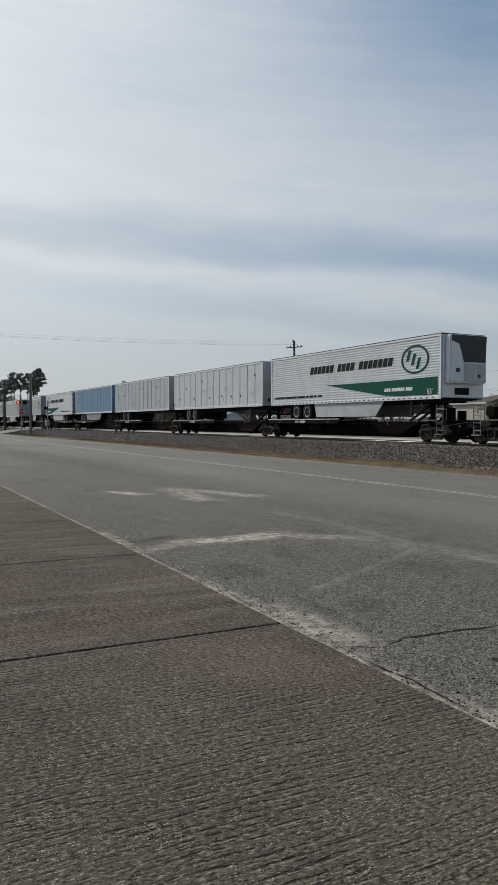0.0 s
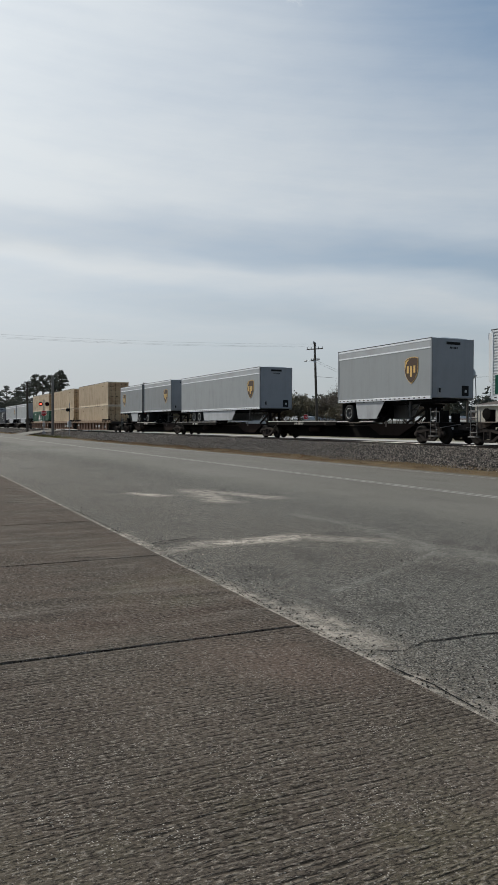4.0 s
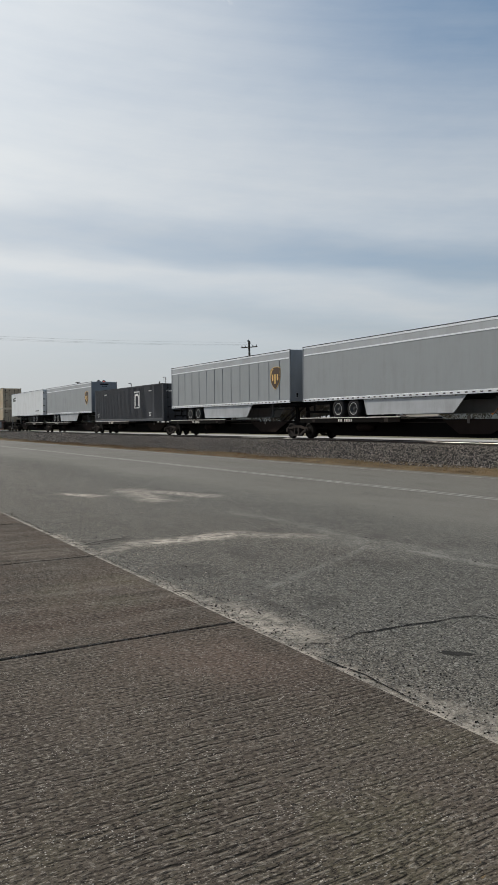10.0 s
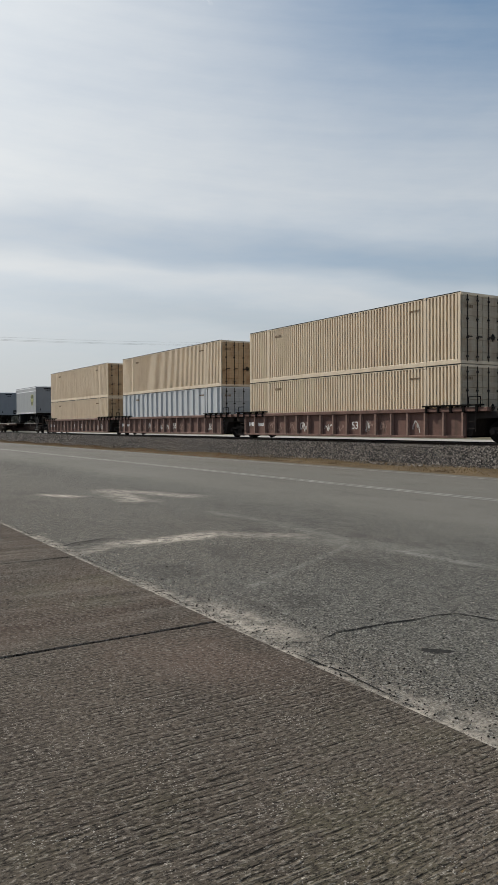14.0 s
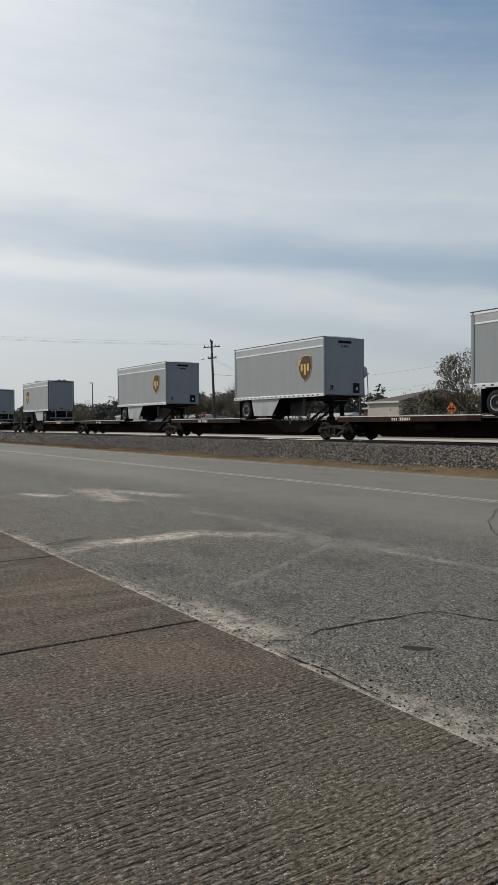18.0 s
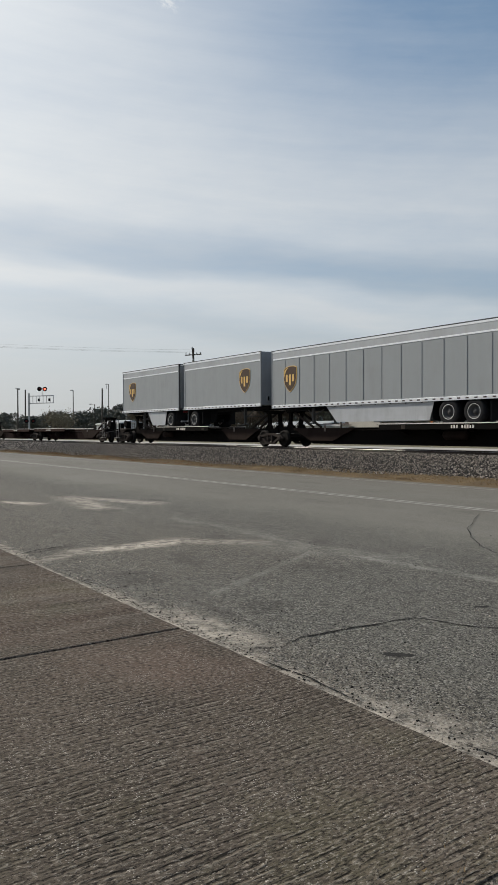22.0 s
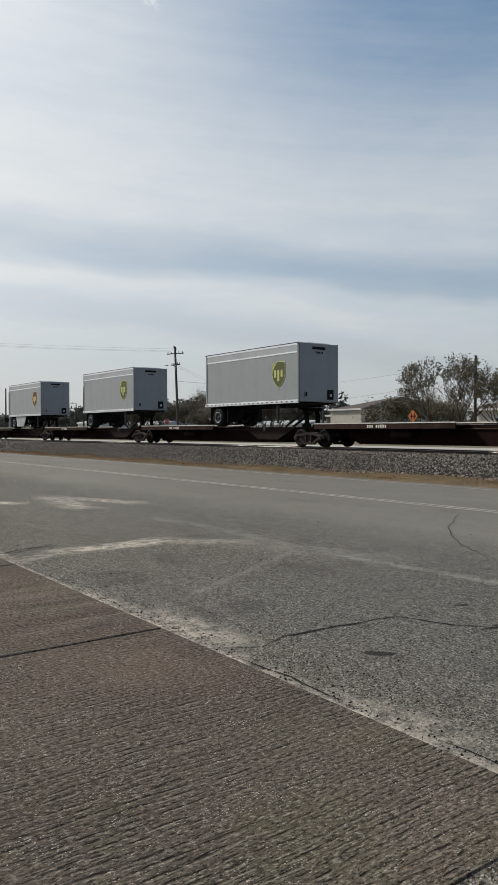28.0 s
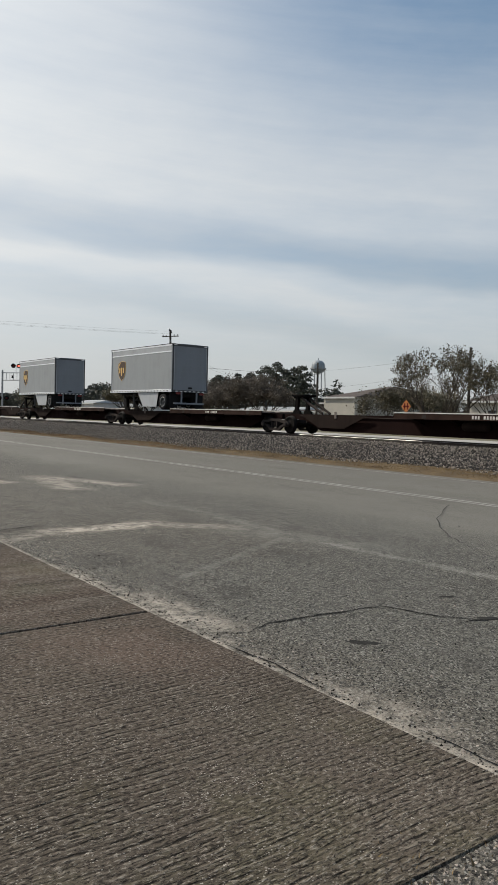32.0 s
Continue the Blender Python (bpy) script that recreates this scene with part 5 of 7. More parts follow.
        for q in range(3):
            part("emblem_bar", shape(lambda b2: box(b2, x + 1.5 + q * 0.46, x + 1.72 + q * 0.46, -W - 0.014, -W - 0.006, zb + 0.50, zb + (0.98, 0.84, 0.98)[q])), PALE_INK, c)
        for q in range(5):
            part("emblem_bar", shape(lambda b2: box(b2, x + 1.5 + q * 0.34, x + 1.68 + q * 0.34, -W - 0.014, -W - 0.006, zb + 0.02, zb + 0.34)), PALE_INK, c)
        part("emblem_opening", shape(lambda b2: [box(b2, x + 0.22 + 0.38 * q, x + 0.42 + 0.38 * q, -W - 0.018, -W - 0.015, zb, zb + 0.62) for q in range(2)]), GREEN_BOX, c)
    if mark == "arch":
        x = -5.9
        part("emblem_frame", shape(lambda b2: [box(b2, x - 0.16, x + 1.06, -W - 0.014, -W - 0.006, z_, z_ + 0.07) for z_ in (1.08, 2.40)], lambda b2: [box(b2, x_, x_ + 0.07, -W - 0.014, -W - 0.006, 1.15, 2.40) for x_ in (x - 0.16, x + 0.99)]), PALE_INK, c, "thin pale frame")
        part("emblem", shape(lambda b2: prism(b2, [(x, 1.25), (x + 0.16, 1.25), (x + 0.16, 2.0), (x + 0.28, 2.12), (x + 0.62, 2.12), (x + 0.74, 2.0), (x + 0.74, 1.25), (x + 0.90, 1.25), (x + 0.90, 2.08), (x + 0.70, 2.28), (x + 0.2, 2.28), (x, 2.08)], "y", -W - 0.014, -W - 0.006)), PALE_INK, c, "pale arched emblem in plain shapes")
        text("53'", 0.42, PALE_INK, c, (-2.6, -W - 0.012, 0.55))
        text("53'", 0.42, PALE_INK, c, (-CL + 1.0, -W - 0.012, 0.55))
    moving(c, u, z)
    return c


# -- trailers --
def road_wheel(parent, x, y, z=0.5):
    ty = shared("tyre", "tyre", lambda: shape(lambda bm: lathe(bm, [(0.26, -0.16), (0.28, -0.30), (0.36, -0.32), (0.47, -0.31), (0.505, -0.26), (0.505, -0.06), (0.46, -0.01), (0.46, 0.01), (0.505, 0.06), (0.505, 0.26), (0.47, 0.31), (0.36, 0.32), (0.28, 0.30)], 22)), TYRE, parent, (x, y, z), "black dual trailer tyres", True)
    shared("rim", "rim", lambda: shape(lambda bm: lathe(bm, [(0.0, -0.25), (0.09, -0.25), (0.11, -0.19), (0.19, -0.18), (0.23, -0.26), (0.29, -0.312), (0.29, -0.29), (0.20, -0.15), (0.0, -0.15)], 18)), RIM, ty, (0, 0, 0), "grey steel rim", True)
    shared("rim_edge", "rim_edge", lambda: shape(lambda bm: lathe(bm, [(0.28, -0.316), (0.297, -0.324), (0.305, -0.318), (0.30, -0.30)], 18, caps=False)), RIM_EDGE, ty, (0, 0, 0), "pale rim edge", True)


def slab_letters(x0, z0, h, words, step, slant, gap, bm, y):
    """A row of slanted plain bars in the rhythm of a line of lettering."""
    x = x0
    for n in words:
        for i in range(n):
            w = step * 0.80
            prism(bm, [(x, z0), (x + w, z0), (x + w + slant, z0 + h), (x + slant, z0 + h)], "y", y - 0.008, y)
            x += step
        x += gap
    return x


def trailer(u, L, nose, style, label, skirt=True):
    """A road trailer whose leading end is at u. nose: 1 leading, -1 trailing. Its tyres stand on the deck."""
    t = thing("semi_trailer", (u, TRACK_Y, RAIL_Z + DECK), label, "semi-trailer", "trailers on the train")
    W = 1.295
    big = L > 12
    H0, H1 = (FLOOR - DECK, TOP - DECK - 0.03) if big else (FLOOR - DECK + 0.15, TOP - DECK + 0.07)

    def X(q):
        return -q if nose > 0 else q - L
    col = {"grey": UPS, "grey_dull": UPS_DARKER, "grey_panel": UPS, "reefer": WHITE, "white": OFFWHITE, "silver": SILVER, "blue": BLUE, "plain_white": WHITE}[style]
    key = "%s%d%d" % (style, int(L), nose)
    if style == "reefer":
        # horizontal ribbed skin
        def ribbed():
            n = 21
            step = (H1 - H0 - 0.3) / n
            right = [(W - 0.056, H0)]
            for i in range(n):
                z = H0 + 0.16 + step * i
                right += [(W - 0.056, z), (W - 0.010, z + 0.02), (W - 0.010, z + step * 0.66), (W - 0.056, z + step * 0.74)]
            right.append((W - 0.056, H1))
            outline = right + [(-y, z) for y, z in reversed(right)]
            bm = bmesh.new()
            prism(bm, outline, "x", -L + 0.02, -0.02)
            return bm
        body = shared("body", "body" + key, ribbed, col, t, label="white ribbed aluminium body")
    else:
        body = shared("body", "body" + key, lambda: boxed(-L + 0.02, -0.02, -W + 0.012, W - 0.012, H0, H1, 0.02), col, t)
    if style in ("white", "silver", "blue", "grey_panel"):
        step = 1.22
        n = int(L / step)
        for i in range(1, n + 1):
            x = -L + (L / (n + 1)) * i
            shared("seam_post", "seam" + key, lambda: shape(lambda bm: box(bm, -0.045 if style != "grey_panel" else -0.016, 0.045 if style != "grey_panel" else 0.016, -W - 0.004, -W + 0.014, H0 + 0.13, H1 - (0.13 if style != "grey_panel" else 0.55))), {"white": SILVER, "silver": SILVER, "blue": BLUE, "grey_panel": UPS_END}[style], t, (x, 0, 0))
    for s in (-1, 1):
        a, b = sorted((s * (W - 0.03), s * (W + 0.008)))
        shared("bottom_rail", "tbr%d%d%s" % (int(L), s, style == "blue"), lambda: boxed(-L, 0, a, b, H0 - 0.06, H0 + 0.10, 0.008), TRIM, t, label="aluminium bottom rail")
        # grey styles: rail painted white, with the sunlit roof edge in its colour
        shared("top_rail", "ttr%d%d%s" % (int(L), s, style.startswith("grey")), lambda: boxed(-L, 0, a, b, H1 - 0.13, H1 - 0.03, 0.012), BRIGHT if style.startswith("grey") else TRIM, t, label="aluminium top rail")
        shared("roof_gutter", "tgut%d%d" % (int(L), s), lambda: boxed(-L, 0, min(a, b) - 0.004, max(a, b) + 0.004, H1 - 0.03, H1 + 0.012, 0.006), GUTTER, t, label="dark roof edge")
        for x in (-0.05, -L + 0.05):
            shared("corner_post", "tcp%d%s%s" % (s, style.startswith("grey"), big), lambda: boxed(-0.055, 0.055, a, b, H0 - 0.05, H1, 0.01), UPS_END if style.startswith("grey") else TRIM, t, (x, 0, 0))
    shared("roof", "troof%d" % int(L), lambda: shape(lambda bm: prism(bm, [(-W + 0.03, H1 - 0.02), (W - 0.03, H1 - 0.02), (0.5, H1 + 0.03), (-0.5, H1 + 0.03)], "x", -L + 0.03, -0.03)), TRIM, t)
    # reflective tape along the bottom rail, red and white
    for colour, off, nm in ((TAPE_RED, 0.0, "red"), (TAPE_WHITE, 0.5, "white")):
        def dashes():
            bm = bmesh.new()
            n = int(L / 0.42)
            for i in range(n):
                x = -L + 0.2 + i * (L - 0.4) / n + off * (L - 0.4) / n
                box(bm, x, x + 0.15, -W - 0.0125, -W - 0.0085, H0 - 0.01, H0 + 0.045)
            return bm
        shared("reflective_tape", "tape%s%d" % (nm, int(L)), dashes, colour, t)
    # underframe
    def frame_mesh():
        bm = bmesh.new()
        for y in (-0.5, 0.5):
            box(bm, -L + 0.3, -0.3, y - 0.06, y + 0.06, H0 - 0.22, H0 - 0.02)
        for i in range(int(L / 0.9)):
            x = -0.4 - i * 0.9
            box(bm, x - 0.03, x + 0.03, -W + 0.03, W - 0.03, H0 - 0.10, H0 - 0.01)
        return bm
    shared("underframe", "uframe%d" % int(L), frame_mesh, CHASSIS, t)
    axles = (11.75, 13.0) if big else (L - 1.15,)
    for q in axles:
        shared("axle", "taxle", lambda: shape(lambda bm: tube(bm, (0, -1.0, 0), (0, 1.0, 0), 0.07), lambda bm: [box(bm, -0.3, 0.3, y - 0.05, y + 0.05, 0.05, 0.34) for y in (-0.5, 0.5)]), CHASSIS, t, (X(q), 0, 0.5))
        for s in (-1, 1):
            road_wheel(t, X(q), s * 0.95)
    for s in (-1, 1):
        x = X(axles[-1] + 0.75)
        shared("mud_flap", "flap%s" % big, lambda: shape(lambda bm: box(bm, -0.012, 0.012, -0.3, 0.3, 0.12, H0 - 0.1)), TYRE, t, (x, s * 0.93, 0))
    # sliding axle frame with its springs and hangers
    def slider_mesh():
        bm = bmesh.new()
        box(bm, -0.85, 1.55, -0.56, 0.56, H0 - 0.34, H0 - 0.12)
        for y in (-0.5, 0.5):
            prism(bm, [(-0.8, H0 - 0.34), (1.5, H0 - 0.34), (1.3, 0.42), (0.9, 0.26), (0.5, 0.42), (0.1, 0.42), (-0.4, 0.36), (-0.7, 0.5)], "y", y - 0.06, y + 0.06)
        lathe(bm, [(0.0, 0.75), (0.11, 0.78), (0.11, 1.3), (0.0, 1.33)], 10, "x", (0, 0.0, 0.42))
        box(bm, 0.85, 0.88, -1.2, -0.62, 0.2, H0 - 0.1)
        box(bm, 0.85, 0.88, 0.62, 1.2, 0.2, H0 - 0.1)
        return bm
    shared("axle_slider", "slider%d%s" % (nose, big), lambda: turned(slider_mesh(), nose), CHASSIS, t, (X(axles[0]), 0, 0), "black sliding axle frame")
    # landing gear
    lg = X(2.75 if big else 2.35)
    def gear():
        bm = bmesh.new()
        for s in (-1, 1):
            box(bm, -0.07, 0.07, s * 0.72 - 0.06, s * 0.72 + 0.06, 0.34, H0 - 0.05)
            box(bm, -0.05, 0.05, s * 0.72 - 0.045, s * 0.72 + 0.045, 0.16, 0.36)
            box(bm, -0.14, 0.14, s * 0.72 - 0.12, s * 0.72 + 0.12, 0.12, 0.16)
            tube(bm, (0, s * 0.72, 0.5), (-0.75, s * 0.5, H0 - 0.1), 0.03, seg=6)
            tube(bm, (0, s * 0.72, 0.5), (0.75, s * 0.5, H0 - 0.1), 0.03, seg=6)
        tube(bm, (0, -0.7, 0.62), (0, 0.7, 0.62), 0.03, seg=6)
        return bm
    shared("landing_gear", "gear%s" % big, gear, RIM, t, (lg, 0, 0))
    shared("kingpin_plate", "kplate%s" % big, lambda: shape(lambda bm: box(bm, -0.7, 0.7, -0.9, 0.9, H0 - 0.14, H0 - 0.05)), CHASSIS, t, (X(0.95), 0, 0))
    if skirt:
        q0, q1 = (4.3, 11.0) if big else (L - 4.5, L - 1.75)
        def skirt_mesh(near):
            bm = bmesh.new()
            a, b, c_, d = X(q0), X(q1), X(q1 - 0.25), X(q0 + 0.75)
            y0 = -W + 0.07 if near else W - 0.085
            prism(bm, [(a, H0 - 0.06), (b, H0 - 0.06), (c_, 0.18), (d, 0.18)], "y", y0, y0 + 0.015)
            return bm
        for near in (True, False):
            shared("side_skirt", "skirt%d%d%s%s" % (int(L), nose, style == "blue", near), lambda: skirt_mesh(near), SKIRT if style != "blue" else ROLL_DOOR, t, label="aerodynamic side skirt")
    # ends
    front_x, back_x = (0.0, -L) if nose > 0 else (-L, 0.0)
    fs = 1 if nose > 0 else -1
    if style == "reefer":
        e0, e1 = sorted((front_x + fs * 0.02, front_x + fs * 0.42))
        unit = part("refrigeration_unit", boxed(e0, e1, -1.10, 1.10, H0 + 0.66, H1 - 0.06, 0.06, 2), WHITE, t, "white refrigeration unit with a black grille")
        g0, g1 = sorted((front_x + fs * 0.425, front_x + fs * 0.435))
        part("grille", shape(lambda bm: prism(bm, [(-1.06, H1 - 0.10), (1.06, H1 - 0.10), (1.00, H1 - 1.32), (-0.32, H1 - 1.32), (-0.50, H1 - 0.75), (-0.62, H1 - 0.50), (-1.06, H1 - 0.36)], "x", g0, g1)), GLASSY, unit)
        for a, b in ((-0.32, 0.38), (0.42, 1.00)):
            part("service_door", shape(lambda bm: box(bm, g0, g1, a, b, H0 + 0.74, H1 - 1.38)), SILVER, unit, "pale service door")
        part("gauge", shape(lambda bm: box(bm, g0, g1 + 0.01, -0.78, -0.58, H0 + 1.16, H0 + 1.34)), GLASSY, unit)
        part("latch", shape(lambda bm: box(bm, g1, g1 + 0.012, 0.52, 0.68, H0 + 0.92, H0 + 1.08)), GLASSY, unit)
        n0, n1 = sorted((front_x, front_x + fs * 0.03))
        part("nose_wall", shape(lambda bm: box(bm, n0, n1, -W + 0.06, W - 0.06, H0 + 0.02, H1 - 0.03)), WHITE, t)
        part("nose_cap", shape(lambda bm: box(bm, n0, n1 + 0.02, -W, W, H1 - 0.05, H1 + 0.014)), GUTTER, t, "dark roof edge cap")
        part("coupling_panel", boxed(n0, n1 + 0.04, -0.5, 0.35, H0 + 0.14, H0 + 0.46, 0.01), CHASSIS, t, "dark air-line coupling panel")
    else:
        f0, f1 = sorted((front_x - fs * 0.02, front_x + fs * 0.006))
        # white style: front wall in darker silver, its shaded side put into the colour
        part("front_wall", shape(lambda bm: box(bm, f0, f1, -W + 0.05, W - 0.05, H0 + 0.02, H1 - 0.02)), UPS_END if style.startswith("grey") else {"blue": BLUE, "plain_white": WHITE}.get(style, SILVER), t)
        if nose > 0:
            g0, g1 = front_x + 0.008, front_x + 0.03
            part("document_box", boxed(g0, g1 + 0.03, -0.94, -0.78, H0 + 0.22, H0 + 0.52, 0.01), SILVER, t, "small grey document box")
            part("document_box_face", shape(lambda bm: box(bm, g1 + 0.032, g1 + 0.038, -0.92, -0.80, H0 + 0.25, H0 + 0.49)), CHASSIS, t)
            part("coupling_panel", boxed(g0, g1, 0.55, 0.98, H0 + 0.12, H0 + 0.62, 0.01), CHASSIS, t, "dark air-line coupling panel")
            part("coupling_plate", shape(lambda bm: box(bm, g1 + 0.001, g1 + 0.012, 0.72, 0.84, H0 + 0.28, H0 + 0.42)), SILVER, t)
            bm = bmesh.new()
            box(bm, g0, g1, -0.42, 0.42, H1 - 0.30, H1 - 0.17)
            for q in range(6):
                box(bm, g0, g0 + 0.004, -0.22 + q * 0.085, -0.165 + q * 0.085, H1 - 0.50, H1 - 0.40)
            part("front_marking", bm, CHASSIS, t, "dark marker lamp bar and number bars")
    # rear doors
    bs = -fs
    d0, d1 = sorted((back_x, back_x + bs * 0.03))
    if style.startswith("grey") and nose < 0:
        part("rear_frame", shape(lambda bm: [box(bm, d0, d1, s * (W - 0.05) - 0.05, s * (W - 0.05) + 0.05, H0, H1) for s in (-1, 1)], lambda bm: box(bm, d0, d1, -W, W, H1 - 0.14, H1 - 0.002), lambda bm: box(bm, d0, d1, -W, W, H0 - 0.05, H0 + 0.07)), DARK_END, t, "dark rear door frame")
        part("roll_door", shape(lambda bm: box(bm, d0, d1 - 0.014, -W + 0.1, W - 0.1, H0 + 0.07, H1 - 0.14)), ROLL_DOOR, t, "blue-grey roll-up rear door")
        part("rear_tape", shape(lambda bm: [box(bm, d1, d1 + 0.004, -1.05 + q * 0.32, -0.89 + q * 0.32, H0 - 0.03, H0 + 0.02) for q in range(7)]), TAPE_WHITE, t)
        for q in range(1, 7):
            z = H0 + 0.07 + (H1 - H0 - 0.21) * q / 7
            part("door_seam", shape(lambda bm: box(bm, d1 - 0.016, d1 - 0.010, -W + 0.11, W - 0.11, z - 0.008, z + 0.008)), UPS_END, t)
        part("door_track", shape(lambda bm: [box(bm, d1, d1 + 0.012, s * (W - 0.13) - 0.02, s * (W - 0.13) + 0.02, H0 + 0.08, H1 - 0.16) for s in (-1, 1)]), SILVER, t, "pale door edge strips")
        part("corner_tape", shape(lambda bm: [box(bm, d1, d1 + 0.005, s * (W - 0.20) - 0.12, s * (W - 0.20) + 0.12, H1 - 0.10, H1 - 0.055) for s in (-1, 1)]), TAPE_WHITE, t, "white reflective corner tape")
        part("tail_light", shape(lambda bm: [box(bm, d1, d1 + 0.03, s * 0.85 - 0.16, s * 0.85 + 0.16, H0 - 0.20, H0 - 0.08) for s in (-1, 1)]), LENS_RED, t, "dark red tail lights")
        part("door_latch", boxed(d1, d1 + 0.05, -0.14, 0.14, H0 + 0.16, H0 + 0.26, 0.01), CHASSIS, t)
    elif not style.startswith("grey"):
        part("rear_frame", shape(lambda bm: [box(bm, d0, d1, -W, -W + 0.09, H0, H1), box(bm, d0, d1, W - 0.09, W, H0, H1), box(bm, d0, d1, -W, W, H1 - 0.16, H1), box(bm, d0, d1, -W, W, H0 - 0.05, H0 + 0.08)]), TRIM if style != "grey" else UPS_END, t, "metal rear door frame")
        # doors painted end grey, with the shade of this end in the colour
        part("rear_door", shape(lambda bm: [box(bm, d0, d1 - 0.012 if bs > 0 else d1, s * 0.6 - 0.58, s * 0.6 + 0.58, H0 + 0.1, H1 - 0.18) for s in (-1, 1)]), {"plain_white": WHITE}.get(style, UPS_END), t)
        if style in ("plain_white", "white", "silver", "blue", "reefer"):
            bm = bmesh.new()
            for y in (-0.95, -0.28, 0.28, 0.95):
                tube(bm, (back_x + bs * 0.06, y, H0 + 0.05), (back_x + bs * 0.06, y, H1 - 0.1), 0.022, seg=6)
            part("lock_rods", bm, CHASSIS, t)
            bm = bmesh.new()
            for z in (0.12, 0.36, 0.62, 0.86):
                for s in (-1, 1):
                    zz = H0 + (H1 - H0) * z
                    box(bm, min(back_x, back_x + bs * 0.06), max(back_x, back_x + bs * 0.06), s * 1.2 - 0.07, s * 1.2 + 0.07, zz - 0.06, zz + 0.06)
            part("hinges", bm, CHASSIS, t)
        bm = bmesh.new()
        for q in range(7):
            box(bm, min(d0, d1), max(d0, d1) + 0.004 * (bs > 0), -1.05 + q * 0.32, -0.89 + q * 0.32, H0 - 0.03, H0 + 0.03)
        part("rear_tape", bm, TAPE_WHITE, t)
    bm = bmesh.new()
    for s in (-1, 1):
        box(bm, back_x - bs * 0.06 - 0.04, back_x - bs * 0.06 + 0.04, s * 0.55 - 0.04, s * 0.55 + 0.04, 0.42, H0 - 0.05)
    box(bm, back_x - bs * 0.06 - 0.05, back_x - bs * 0.06 + 0.05, -1.1, 1.1, 0.36, 0.46)
    part("underride_guard", bm, CHASSIS if big else UPS_END, t)
    # graphics
    if style.startswith("grey"):
        part("stripe", shape(lambda bm: box(bm, -L + 0.12, -0.12, -W - 0.002, -W + 0.014, H1 - 0.50, H1 - 0.43)), BRIGHT, t, "thin white stripe")
        part("upper_band", shape(lambda bm: box(bm, -L + 0.12, -0.12, -W + 0.002, -W + 0.013, H1 - 0.43, H1 - 0.13)), SILVER, t)
        x, z, k = X(1.58), H0 + 1.42, 0.67
        left = x
        bm = bmesh.new()
        out = [(-0.78, 0.72), (-0.5, 0.88), (0, 0.98), (0.5, 0.96), (0.80, 0.86), (0.80, 0.0), (0.66, -0.42), (0.36, -0.78), (0, -1.02), (-0.36, -0.78), (-0.66, -0.42), (-0.78, 0.0)]
        prism(bm, [(left + a * k, z + b * k) for a, b in out], "y", -W - 0.008, -W + 0.012)
        gold = GOLD if label.find("gold") >= 0 else LIME
        sh = part("shield", bm, gold, t, "shield emblem in plain shapes")
        inner = [(a * 0.94, b * 0.95) for a, b in out]
        bm = bmesh.new()
        prism(bm, [(left + a * k, z + b * k) for a, b in inner], "y", -W - 0.012, -W - 0.0085)
        part("shield_field", bm, BROWN if gold is GOLD else OLIVE, sh)
        bm = bmesh.new()
        sweep = [(-0.69, 0.62), (-0.45, 0.76), (-0.2, 0.83), (-0.44, 0.66), (-0.60, 0.40), (-0.69, 0.10)]
        prism(bm, [(left + a * k, z + b * k) for a, b in sweep], "y", -W - 0.016, -W - 0.0125)
        part("shield_sweep", bm, gold, sh)
        for a0, a1, b0, b1 in ((-0.50, -0.28, -0.22, 0.32), (-0.11, 0.11, -0.50, 0.32), (0.28, 0.50, -0.22, 0.32)):
            bm = bmesh.new()
            box(bm, left + a0 * k, left + a1 * k, -W - 0.0165, -W - 0.0125, z + b0 * k, z + b1 * k)
            part("shield_bar", bm, gold, sh)
    if style == "reefer":
        y = -W + 0.006
        # emblem ring near the nose end, with slanted bars in it
        cx, cz, rr = (-1.85 if nose > 0 else -L + 1.85), H0 + 1.88, 0.86
        bm = bmesh.new()
        ring = []
        for i in range(28):
            a = i * math.tau / 28
            ring.append([bm.verts.new((cx + math.cos(a) * r_ * 1.20, yy, cz + math.sin(a) * r_ * 0.80)) for r_, yy in ((rr, y - 0.008), (rr * 0.87, y - 0.008), (rr * 0.87, y + 0.006), (rr, y + 0.006))])
        for i in range(28):
            for j in range(4):
                bm.faces.new((ring[i][j], ring[(i + 1) % 28][j], ring[(i + 1) % 28][(j + 1) % 4], ring[i][(j + 1) % 4]))
        part("emblem_ring", bm, TEAL, t, "dark green emblem ring")
        for q in range(3):
            x, zz = cx - 0.66 + q * 0.36, cz + 0.17 - q * 0.20
            part("emblem_bar", shape(lambda bm: prism(bm, [(x, zz - 0.24), (x + 0.20, zz - 0.24), (x + 0.40, zz + 0.30), (x + 0.20, zz + 0.30)], "y", y - 0.008, y)), TEAL, t)
        bm = bmesh.new()
        x0 = -11.4 if nose > 0 else -L + 3.4
        slab_letters(x0, H0 + 1.68, 0.42, (6, 4, 7), 0.42, 0.12, 0.36, bm, y)
        part("lettering", bm, INK, t, "dark company lettering as slanted bars")
        bm = bmesh.new()
        a, b = (-0.24, -9.6) if nose > 0 else (-L + 0.24, -L + 9.0)
        curve = [(a, H0 + 0.16), (a, H0 + 0.98)]
        n = 10
        for i in range(n + 1):
            f = i / n
            curve.append((a + (b - a) * f, H0 + 0.98 - 0.10 * f + 0.10 * f * f))
        for i in range(1, n + 1):
            f = 1 - i / n
            curve.append((a + (b - a) * f, H0 + 0.16 + 0.82 * max(0.0, (f - 0.36) / 0.64) ** 1.1 if f < 0.99 else H0 + 0.95))
        clean = []
